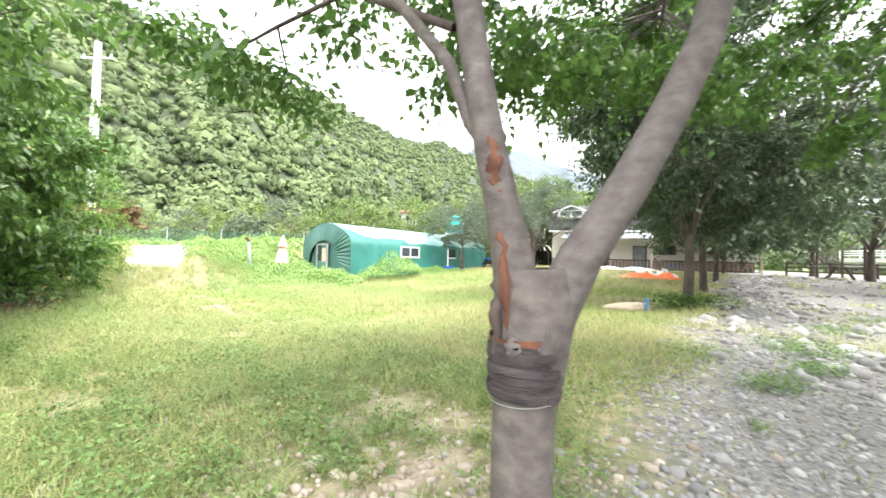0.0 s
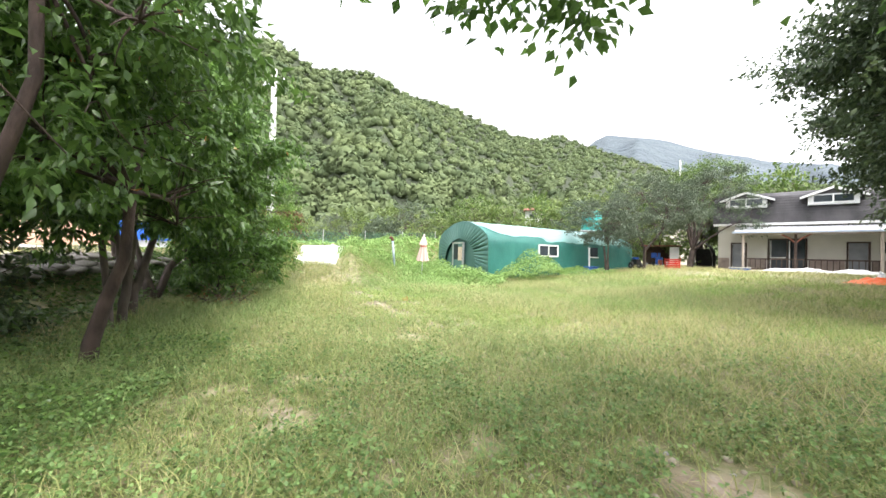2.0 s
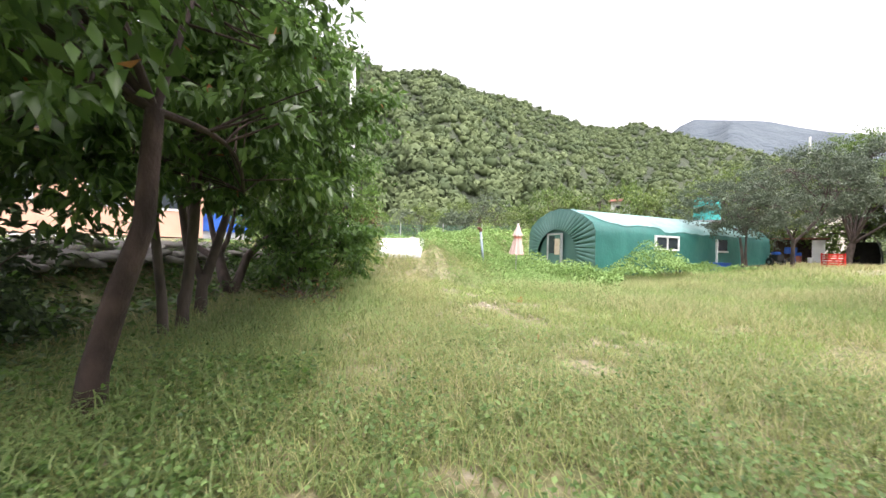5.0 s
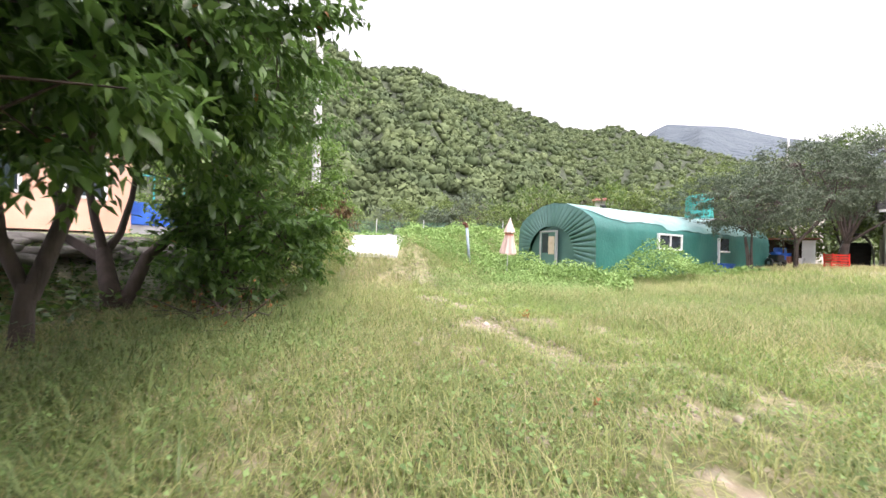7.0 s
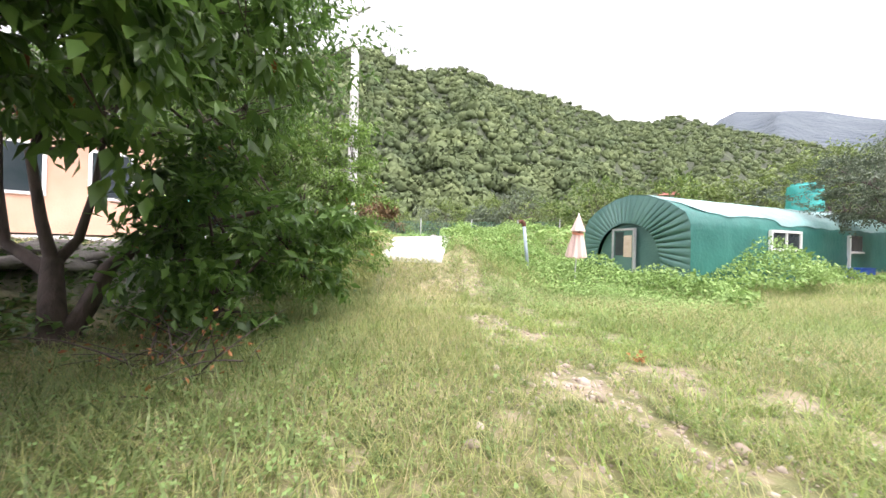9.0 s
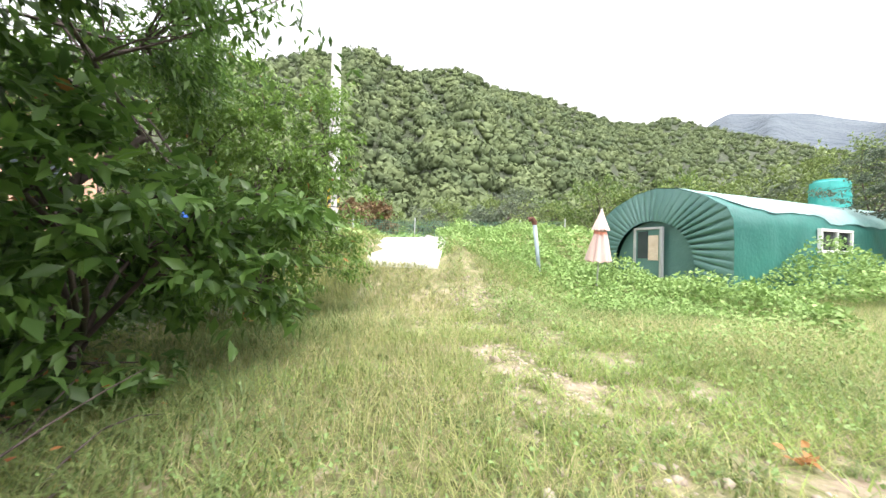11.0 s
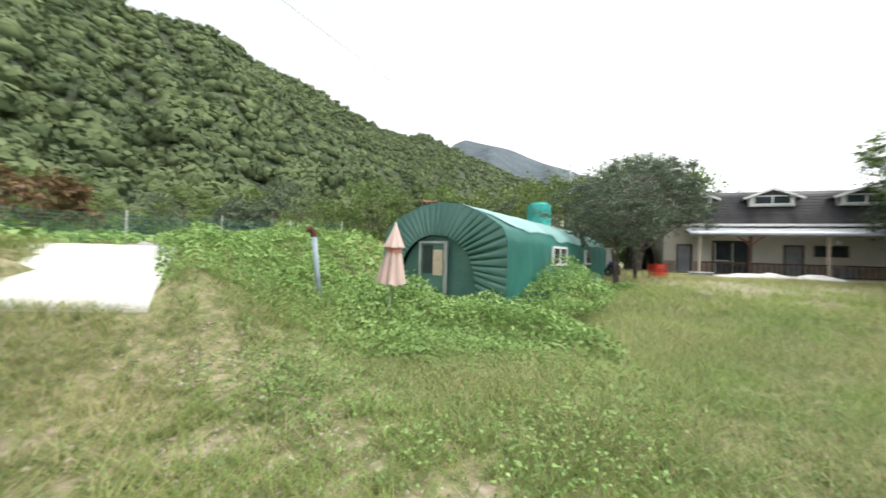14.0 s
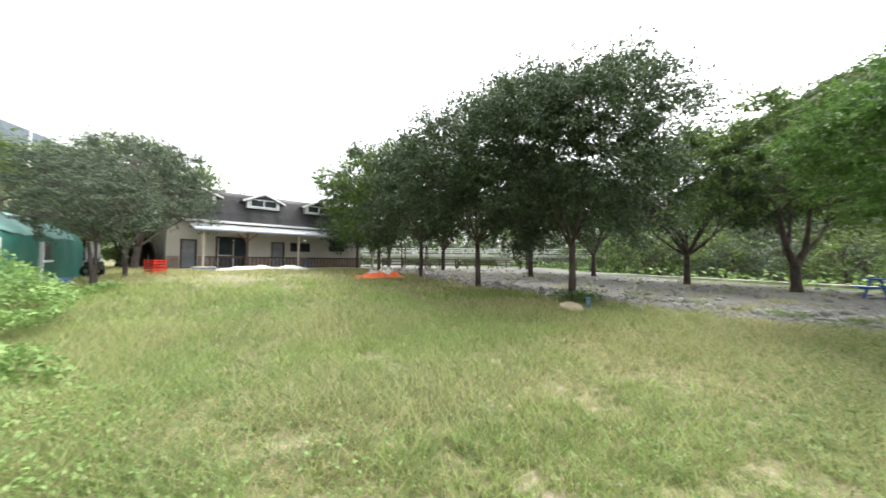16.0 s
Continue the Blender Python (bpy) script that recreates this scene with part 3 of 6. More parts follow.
# wooded hill behind the trees, across the stream
bb = np.linspace(-170, -88, 60)
zz = np.interp(bb, [-170, -130, -116, -110, -104, -98, -88], [12, 20, 20.5, 17.5, 11, 7, 3.0])
P = []
for k, (rr, hh) in enumerate(((90, 0.0), (130, 0.45), (175, 0.8), (220, 1.0))):
    a = np.radians(bb)
    P.append(np.stack([CX - np.sin(a) * rr, CY + np.cos(a) * rr, 220 * np.tan(np.radians(zz)) * hh - 3], -1))
P = np.stack(P)
r_, c_ = P.shape[:2]
ii = np.arange(r_ * c_).reshape(r_, c_)
quads = np.stack([ii[:-1, :-1], ii[:-1, 1:], ii[1:, 1:], ii[1:, :-1]], -1).reshape(-1, 4)
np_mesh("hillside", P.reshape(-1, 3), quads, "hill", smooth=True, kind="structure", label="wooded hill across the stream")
w1, w2 = rng.uniform(0, 3 - 1e-6, 1500), rng.uniform(0, 58.9, 1500)
i1, i2 = w1.astype(int), w2.astype(int)
g1, g2 = (w1 - i1)[:, None], (w2 - i2)[:, None]
pts = (P[i1, i2] * (1 - g1) + P[i1 + 1, i2] * g1) * (1 - g2) + (P[i1, i2 + 1] * (1 - g1) + P[i1 + 1, i2 + 1] * g1) * g2
crowns("forest", pts, rng.uniform(2, 3.8, 1500), "forest", 36, kind="stuff", label="forest on the hill across the stream")


# ---------- trees ----------
PATHXY = np.array([(0, 1.0), (-1.4, 2.1), (-2.5, 2.9), (-4.2, 4.9), (-5.1, 6.8), (-6.6, 9.0), (-7.4, 10.8)])


def path_dist(x, y):
    best = np.full(x.shape, 1e9)
    for p, q in zip(PATHXY[:-1], PATHXY[1:]):
        d = q - p
        t_ = np.clip(((x - p[0]) * d[0] + (y - p[1]) * d[1]) / (d @ d), 0, 1)
        best = np.minimum(best, np.hypot(x - p[0] - t_ * d[0], y - p[1] - t_ * d[1]))
    return best



def tree(label, x, y, trunk, centre, radii, n, leaf, clusters, spread, material="leaf_row", bark="bark", name="tree", limbs=7, r=0.11, stems=None,
         aspect=0.5, detail=False, droop=0.5, low=-0.75, hollow=0.45, group="", dead=0):
    """trunk: height where the limbs begin; centre: crown's middle from the foot; radii: its half sizes."""
    z0 = float(H(x, y))
    t = thing(name, pose(x, y, z0), label, "tree", group)
    c, pts_, dirs = crown_points(n, centre, radii, clusters, spread, low, hollow)
    paths = []
    if stems is None:
        top = (centre[0] * 0.35, centre[1] * 0.35, trunk)
        stems = [[((0, 0, -0.15), r * 1.45), ((0, 0, 0.12), r * 1.15), ((top[0] * 0.5, top[1] * 0.5, trunk * 0.55), r), (top, r * 0.92)]]
    paths += [[(np.array(p), q) for p, q in s] for s in stems]
    ends = [s[-1] for s in (stems[1:] or stems)]
    order = rng.permutation(len(c))
    joints = []
    for i in range(limbs):
        e, er = ends[i % len(ends)]
        tgt = c[order[i]] * 0.85 + np.array(centre) * 0.15
        limb = bent(e, tgt, er * 0.6, 0.018, 7, 0.15)
        paths.append(limb)
        joints += limb[2:]
    J = np.array([p for p, _ in joints])
    for k in order[limbs:]:
        j = int(np.argmin(np.linalg.norm(J - c[k], axis=1)))
        paths.append(bent(J[j], c[k], min(joints[j][1] * 0.6, 0.03), 0.005, 4, 0.12))
    tubes("trunk", paths[:len(stems)], bark, t, 14, 0.03)
    tubes("branchwork", paths[len(stems):], bark, t, 4)
    clear = (path_dist(pts_[:, 0] + x, pts_[:, 1] + y) > 1.25) | (pts_[:, 2] + z0 > 2.6)
    pts_, dirs = pts_[clear], dirs[clear]
    n = len(pts_)
    v, f = leaf_arrays(pts_, leaf, aspect, droop, detail, out=dirs * 0.6)
    idx = None
    if dead:
        per = 4 if detail else 2
        isl = (rng.uniform(0, 1, n) < dead).astype(int)
        idx = np.tile(isl, per)
    np_mesh("crown", v, f, material, t, mats=[material, "leaf_dead"] if dead else None, index=idx)
    return t


# forked tree beside the start of the path
fork_stems = [
    [((0.0, 0, -0.45), 0.155), ((0, 0, -0.1), 0.132), ((0.0, 0, 0.35), 0.124), ((0.0, 0, 0.7), 0.126), ((0.02, 0, 0.95), 0.138), ((0.05, 0, 1.15), 0.162), ((0.04, 0, 1.30), 0.12)],
    [((-0.01, 0, 0.85), 0.11), ((-0.02, 0, 1.1), 0.102), ((-0.05, 0, 1.3), 0.087), ((-0.09, 0, 1.5), 0.074), ((-0.16, 0, 1.8), 0.068), ((-0.22, 0.02, 2.15), 0.062), ((-0.3, 0.1, 2.7), 0.065), ((-0.2, 0.3, 3.6), 0.05)],
    [((0.05, 0, 0.85), 0.105), ((0.10, 0, 1.1), 0.102), ((0.22, 0, 1.35), 0.092), ((0.40, 0, 1.63), 0.082), ((0.58, 0.02, 1.95), 0.078), ((0.76, 0.06, 2.3), 0.072), ((1.0, 0.2, 3.0), 0.07), ((1.1, 0.4, 3.8), 0.05)],
    [((-0.15, 0, 1.80), 0.05), ((-0.24, 0.05, 1.92), 0.034), ((-0.34, 0.1, 2.2), 0.03), ((-0.9, 0.2, 2.9), 0.02)],
]
fork = tree("forked grey-barked tree with torn bark and rags tied round its trunk", 0.02, 2.82, 1.3, (2.0, 0.9, 4.1), (3.3, 3.4, 1.6), 44000, 0.095, 240, 0.32,
            "leaf_canopy", "bark_fork", limbs=14, stems=fork_stems, aspect=0.65, low=-0.9)
# a low leafy branch reaching out over the field
fo = np.array([0.02, 2.82, float(H(0.02, 2.82))])
low_branch = [((-0.30, 2.92, 2.15), 0.022), ((-0.9, 3.35, 2.62), 0.016), ((-1.5, 3.75, 2.66), 0.012), ((-2.0, 4.0, 2.6), 0.008), ((-2.6, 4.1, 2.86), 0.004)]
side_twigs = [[((-1.5, 3.75, 2.66), 0.009), ((-1.62, 4.2, 2.55), 0.006), ((-1.6, 4.6, 2.42), 0.003)], [((-2.0, 4.0, 2.6), 0.006), ((-2.1, 4.3, 2.5), 0.003)], [((-1.0, 3.4, 2.63), 0.009), ((-1.1, 3.9, 2.75), 0.004)]]
tubes("low_branch", [[(np.array(p) - fo, r_) for p, r_ in q] for q in [low_branch] + side_twigs], "bark_dark", fork, 6, label="thin drooping side branch")
cl_ = np.array([(-1.6, 4.5, 2.42), (-1.62, 4.2, 2.5), (-1.9, 3.95, 2.52), (-2.1, 4.25, 2.5), (-2.35, 4.1, 2.74), (-2.6, 4.1, 2.84), (-1.1, 3.85, 2.72)])
ci_ = rng.integers(0, len(cl_), 1100)
lp = cl_[ci_] - fo + rng.standard_normal((1100, 3)) * np.array([0.15, 0.15, 0.07])
v, f = leaf_arrays(lp, 0.085, 0.65, 0.5, out=(lp - (cl_[ci_] - fo)) * 4)
np_mesh("low_leaves", v, f, "leaf_canopy", fork)
fz = 0.0 - float(H(0.04, 2.82))
bm = bmesh.new()
for k in range(9):
    zc = 0.60 + fz + k * 0.024
    bmesh.ops.create_cone(bm, cap_ends=False, segments=26, radius1=0.146 + 0.006 * math.sin(k * 2.1), radius2=0.149 + 0.006 * math.sin(k * 2.1 + 1), depth=0.032, matrix=pose(0, 0, zc, 4 * math.sin(k), 3 * math.cos(k * 1.7)))
part("rag", bm, "rag", fork, "dark weathered rags wrapped round the trunk", smooth=True)
bm = bmesh.new()
for zc, r_w in ((0.588, 0.1475),):
    bmesh.ops.create_cone(bm, cap_ends=False, segments=26, radius1=r_w, radius2=r_w, depth=0.004, matrix=pose(0, 0, zc + fz, 3, -5))
part("wire", bm, "steel", fork, "thin wire tied round the rags")
bm = bmesh.new()
bmesh.ops.create_cone(bm, cap_ends=False, segments=26, radius1=0.142, radius2=0.145, depth=0.03, matrix=pose(0, 0, 0.815 + fz, 2, -3))
part("bark_band", bm, "wound", fork, "rusty brown band of stained bark")
def gash(p, q, r, seed):
    """A torn strip with ragged edges on the bark."""
    rs = np.random.default_rng(seed)
    p, q = np.array(p), np.array(q)
    n = 14
    pts_w = []
    for k in range(n):
        w = k / (n - 1)
        c = p + (q - p) * w + np.array([rs.normal(0, 0.006), 0, 0])
        pts_w.append((c, r * (0.25 + math.sin(math.pi * w)) * rs.uniform(0.55, 1.25)))
    return pts_w


tubes("wound", [gash((-0.070, -0.080, 0.98), (-0.108, -0.060, 1.46), 0.021, 1)], "wound", fork, 9, 0.25, label="reddish torn wound in the bark")
tubes("wound", [gash((-0.128, -0.056, 1.56), (-0.168, -0.050, 1.84), 0.025, 2)], "wound", fork, 9, 0.25, label="reddish torn wound in the bark")
tubes("wound", [gash((-0.118, -0.056, 0.86), (-0.122, -0.050, 1.34), 0.019, 3)], "bark_dark", fork, 7, 0.3, label="dark split along the trunk's edge")
tubes("bark_flap", [gash((-0.055, -0.105, 0.93), (-0.06, -0.112, 1.05), 0.026, 4)], "bark_fork", fork, 7, 0.2, label="loose flap of bark")
for k_, (cx_, cz_) in enumerate(((0.05, 1.06), (0.02, 1.0), (0.03, 0.3))):
    tubes("lichen", [[((cx_, -0.128 - 0.02 * (cz_ > 0.9), cz_ - 0.01), 0.004), ((cx_ + 0.004, -0.132 - 0.02 * (cz_ > 0.9), cz_), 0.010), ((cx_, -0.128 - 0.02 * (cz_ > 0.9), cz_ + 0.012), 0.004)]], "bark_fork", fork, 7, 0.3, label="pale lichen spot")

# row along the edge of the gravel
ROW = [(6.06, 11.2, 3.4, 5.2, 3.1), (9.3, 15.35, 3.9, 5.1, 3.1), (13.0, 19.9, 3.5, 5.2, 3.0), (16.6, 24.9, 3.2, 5.6, 3.6), (20.3, 29.3, 2.9, 5.2, 3.3)]
for i, (x, y, rr, zc, rz) in enumerate(ROW):
    fan = None
    if i == 0:
        fan = [[((0, 0, -0.15), 0.17), ((0, 0, 0.15), 0.13), ((0.03, 0, 1.0), 0.112), ((0.02, 0, 1.9), 0.105)]]
        for k in range(6):
            an = 0.4 + 1.05 * k
            q_ = np.array([math.cos(an), math.sin(an), 0.0])
            b0 = 1.55 + 0.09 * k
            fan.append([(tuple(q_ * 0.02 + (0.02, 0, b0)), 0.055), (tuple(q_ * 0.22 + (0, 0, b0 + 0.5)), 0.045), (tuple(q_ * 0.75 + (0, 0, b0 + 1.6)), 0.036)])
    tree(("tall shade tree with an open dark crown at the gravel's edge" if i != 3 else "tall shade tree with a fresh green crown at the gravel's edge"), x, y, 2.0, (0.2 * (-1) ** i, 0.1, zc), (rr, rr, rz),
         (60000, 42000, 28000, 24000, 17000)[i], (0.135, 0.15, 0.18, 0.19, 0.22)[i], 330 if i == 0 else 240, 0.52,
         "leaf_fresh" if i == 3 else "leaf_row", "bark", limbs=12, r=0.115, low=-0.92, hollow=0.35, group="row of shade trees", stems=fan)
BACK = [(14.5, 1.8, 5.2), (18.8, 5.1, 4.0), (26.6, 10.1, 3.6), (35.0, 16.8, 3.0), (23.5, 22.5, 2.5), (28, 30.5, 2.8), (10.5, -4, 5.6), (20.5, 14.5, 3.6)]
for i, (x, y, rr) in enumerate(BACK):
    st = None
    if i == 0:
        st = [[((0, 0, -0.1), 0.30), ((0, 0, 0.3), 0.21), ((0.0, 0, 1.0), 0.20), ((0.0, 0, 1.45), 0.17)],
              [((0.0, 0, 1.1), 0.16), ((-0.55, 0.5, 1.9), 0.13), ((-0.95, 0.85, 2.7), 0.11), ((-1.1, 1.0, 3.6), 0.08)],
              [((-0.62, 0.55, 2.0), 0.10), ((-0.45, 0.4, 2.7), 0.08), ((-0.35, 0.3, 3.6), 0.06)],
              [((0.03, 0, 1.1), 0.16), ((0.5, -0.55, 1.9), 0.13), ((0.75, -0.8, 2.8), 0.10), ((0.8, -0.9, 3.8), 0.07)],
              [((0.45, -0.5, 1.8), 0.11), ((1.3, -1.4, 2.5), 0.09), ((2.5, -2.3, 3.3), 0.06)]]
    tree("spreading shade tree standing in the gravel yard", x, y, 1.7, (0, 0, 5.4), (rr + 1.0, rr + 1.0, 3.5), (42000, 26000, 16000, 9000, 9000, 9000, 26000, 17000)[i], 0.22 if i else 0.19, 220, 0.5,
         "leaf_fresh" if i in (0, 3, 6) else "leaf_row", "bark_dark", limbs=12, r=0.17, low=-0.6, hollow=0.35, group="trees in the gravel yard", stems=st)

# hedge trees on the other side of the path
tree("leafy tree with leaning trunk and drooping leaves, edging the field", -6.67, 4.9, 1.0, (-0.5, 0.2, 2.75), (1.95, 1.95, 1.95), 14000, 0.14, 130, 0.26, "leaf_dark", "bark_deep", limbs=9, r=0.10,
     aspect=0.42, detail=True, droop=0.8, dead=0.004,
     low=-0.6, stems=[[((0.0, 0, -0.1), 0.10), ((0.03, 0.02, 0.3), 0.08), ((0.17, 0.08, 0.8), 0.07), ((0.32, 0.15, 1.25), 0.06), ((0.3, 0.2, 2.0), 0.055)]])
tree("dark leafy shrub filling the hedge beside a leaning tree", -8.9, 3.9, 0.3, (0, 0, 0.7), (1.3, 1.6, 0.8), 5000, 0.11, 70, 0.22, "leaf_row", "bark_dark", limbs=7, r=0.04, low=-0.95)
tree("slim grey-barked tree in the hedge", -8.5, 6.15, 1.1, (-0.7, -0.2, 2.9), (1.8, 1.8, 1.6), 13000, 0.155, 120, 0.27, "leaf_dark", "bark", limbs=7, r=0.07, aspect=0.42, detail=True, droop=0.8, dead=0.004, low=-0.8,
     stems=[[((0, 0, -0.1), 0.06), ((-0.04, -0.02, 0.5), 0.05), ((-0.14, -0.08, 1.4), 0.045), ((-0.1, 0.0, 2.2), 0.05)]])
tree("stout grey-barked tree with a knotted trunk in the hedge", -8.85, 6.5, 1.2, (-0.2, 0.3, 3.2), (2.1, 2.1, 1.8), 17000, 0.155, 150, 0.27, "leaf_dark", "bark", limbs=8, r=0.09, aspect=0.42, detail=True, droop=0.8, dead=0.003, low=-0.75,
     stems=[[((0, 0, -0.1), 0.09), ((0.01, 0.01, 0.3), 0.07), ((0.0, 0.03, 0.42), 0.08), ((0.01, 0.05, 0.55), 0.068), ((0.02, 0.1, 1.3), 0.065), ((-0.1, 0.2, 2.2), 0.06)]])
tree("double-stemmed tree above a stony bank in the hedge", -9.75, 7.2, 1.2, (-0.2, 0.6, 3.3), (2.2, 2.2, 1.8), 18000, 0.155, 150, 0.27, "leaf_dark", "bark", limbs=9, r=0.08, aspect=0.42, detail=True, droop=0.8,
     low=-0.5, dead=0.003,
     stems=[[((0, 0, -0.1), 0.095), ((0.0, 0.02, 0.4), 0.08), ((0.0, 0.05, 0.65), 0.078)], [((0, 0.05, 0.5), 0.06), ((-0.22, -0.1, 1.1), 0.06), ((-0.35, -0.15, 1.9), 0.05)],
            [((0, 0.05, 0.5), 0.08), ((0.0, 0.2, 1.0), 0.07), ((0.05, 0.35, 1.6), 0.06), ((0.0, 0.5, 2.4), 0.05)]])
tree("dark tree with low spreading limbs before the concrete lot", -11.25, 8.55, 1.0, (-0.1, 1.0, 3.35), (2.5, 2.5, 1.75), 17000, 0.11, 170, 0.3, "leaf_canopy", "bark_dark", limbs=12, r=0.09, aspect=0.36, droop=0.6,
     low=-0.3, hollow=0.3, dead=0.002,
     stems=[[((0, 0, -0.15), 0.15), ((-0.12, 0.0, 0.35), 0.12), ((-0.45, 0.05, 0.80), 0.10), ((-0.52, 0.06, 0.95), 0.09)],
            [((-0.45, 0.05, 0.78), 0.075), ((-0.80, -0.12, 1.0), 0.065), ((-1.0, -0.25, 1.15), 0.06), ((-1.05, -0.3, 1.8), 0.045), ((-1.1, -0.3, 2.6), 0.035)],
            [((-0.5, 0.06, 0.9), 0.07), ((-0.6, -0.02, 1.4), 0.055), ((-0.75, -0.1, 2.2), 0.045)],
            [((-0.5, 0.06, 0.88), 0.065), ((-0.6, 0.3, 1.2), 0.05), ((-0.55, 0.42, 1.8), 0.04), ((-0.5, 0.5, 2.6), 0.03)],
            [((0.0, 0.02, 0.0), 0.11), ((-0.05, 0.25, 0.4), 0.095), ((-0.1, 0.45, 0.85), 0.085), ((-0.1, 0.85, 1.25), 0.07), ((-0.1, 1.35, 1.6), 0.055), ((0.0, 2.0, 2.3), 0.04)],
            [((-0.1, 0.7, 1.1), 0.05), ((0.2, 1.4, 1.45), 0.04), ((0.55, 2.2, 1.75), 0.03)]])
tree("dense low tree with large green leaves reaching to the grass", -10.9, 9.9, 0.4, (0.35, 0.3, 1.15), (1.1, 1.15, 1.15), 6500, 0.17, 80, 0.25, "leaf_canopy", "bark_dark", limbs=9, r=0.05, aspect=0.42, detail=True,
     droop=0.5, low=-0.9, dead=0.001)
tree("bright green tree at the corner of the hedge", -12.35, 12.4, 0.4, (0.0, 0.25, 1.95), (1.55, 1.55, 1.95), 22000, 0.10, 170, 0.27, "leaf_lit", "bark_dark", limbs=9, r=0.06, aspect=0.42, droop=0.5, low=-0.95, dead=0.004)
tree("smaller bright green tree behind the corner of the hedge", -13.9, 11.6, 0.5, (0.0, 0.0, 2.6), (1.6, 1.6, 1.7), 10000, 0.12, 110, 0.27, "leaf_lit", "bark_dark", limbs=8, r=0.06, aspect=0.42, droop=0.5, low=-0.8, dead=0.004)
tree("tree at the near end of the hedge with a slanting trunk", -5.9, 3.35, 0.9, (-0.2, 0.0, 3.25), (2.3, 2.2, 1.6), 20000, 0.125, 160, 0.3, "leaf_dark", "bark_deep", limbs=8, r=0.08, low=-0.8, aspect=0.45, detail=True, droop=0.7,
     stems=[[((0, 0, -0.1), 0.075), ((0.04, 0.12, 0.5), 0.06), ((0.11, 0.24, 1.0), 0.055), ((0.13, 0.34, 1.35), 0.06), ((0.16, 0.38, 1.6), 0.05), ((0.25, 0.52, 2.3), 0.048), ((0.29, 0.6, 2.7), 0.045), ((0.2, 0.62, 3.6), 0.045)]])

# trees by the green tunnel hut
tree("grey-green fruit tree against the green hut", 0.56, 26.7, 0.9, (-0.2, 0.2, 2.95), (2.2, 2.0, 1.75), 17000, 0.10, 170, 0.27, "leaf_grey", "bark", limbs=9, r=0.07, low=-0.75,
     stems=[[((0, 0, -0.1), 0.08), ((-0.05, 0, 0.7), 0.065), ((-0.15, 0.05, 1.6), 0.05)], [((0.15, 0.1, -0.1), 0.06), ((0.08, 0.05, 0.8), 0.05), ((0.1, 0.1, 1.7), 0.04)]])
tree("tall grey-green fruit tree with forking pale limbs beside the shed", 3.13, 29.7, 1.0, (0.5, 0.3, 4.0), (2.7, 2.5, 2.2), 24000, 0.11, 210, 0.32, "leaf_grey", "bark", limbs=10, r=0.08, low=-0.75,
     stems=[[((0, 0, -0.1), 0.11), ((0, 0, 0.9), 0.085), ((0.0, 0, 1.5), 0.085)], [((0, 0, 1.3), 0.07), ((0.8, 0.2, 2.2), 0.055), ((1.4, 0.4, 3.2), 0.04)], [((0, 0, 1.2), 0.06), ((0.5, 0.1, 1.9), 0.05), ((1.0, 0.3, 2.6), 0.04)],
            [((0, 0, 1.4), 0.06), ((-0.3, 0.1, 2.2), 0.05), ((-0.5, 0.2, 3.2), 0.04)]])
tree("broad fruit tree with dark trunk between the shed and the house", 7.8, 37.5, 1.5, (0.6, 0, 5.0), (3.4, 3.2, 3.0), 19000, 0.14, 180, 0.42, "leaf_grey", "bark_dark", limbs=10, r=0.2, low=-0.7)
tree("broad dark green tree rising behind the house's corner", 10.2, 43.6, 2.5, (0.3, -0.6, 6.6), (4.3, 3.8, 3.3), 26000, 0.14, 240, 0.45, "leaf_fresh", "bark_dark", limbs=11, r=0.2, low=-0.6)
tree("broad light green tree behind the shed", 3.6, 41.8, 1.5, (0, 0, 4.8), (3.9, 3.2, 3.1), 13000, 0.16, 110, 0.42, "leaf_lime", "bark_dark", limbs=9, r=0.14, low=-0.8)

# belt of bushes and small trees below the hill
kinds = []
for k in range(4):
    m_ = ("leaf_lime", "leaf_fresh", "leaf_lime", "leaf_grey")[k]
    kinds.append(tree("bushy yellow-green tree in the belt below the hill" if k != 3 else "bushy grey-green tree in the belt below the hill", 60 + 12 * k, -80, 0.8, (0, 0, 2.6), (2.8, 2.8, 2.3), 2500, 0.25, 80, 0.42, m_, "bark_dark", limbs=6, r=0.12, low=-0.9,
                      group="belt of trees below the hill"))
spots = []
for bdeg, dist, s in [(-24, 40, 1.2), (-18, 41, 1.3), (-13, 42, 1.25), (-9, 40, 1.2), (-5, 42, 1.2), (-1, 44, 1.05), (3, 42, 1.1), (7, 45, 1.0), (11, 44, 1.0), (15, 46, 1.1), (19, 42, 0.9), (22, 47, 1.15),
                      (26, 44, 1.0), (29, 47, 0.95), (33, 45, 0.9), (37, 48, 1.1), (41, 44, 0.8), (45, 46, 0.9), (50, 44, 0.9), (55, 48, 1.0), (61, 46, 1.1), (68, 48, 1.2), (75, 46, 1.2),
                      (2, 52, 1.4), (9, 53, 1.4), (17, 54, 1.4), (25, 55, 1.3), (34, 56, 1.3), (43, 56, 1.3), (52, 57, 1.3), (-8, 52, 1.4), (-16, 53, 1.4), (-30, 44, 1.3), (-37, 52, 1.4)]:
    a = math.radians(bdeg)
    spots.append((CX - math.sin(a) * dist, CY + math.cos(a) * dist, s))
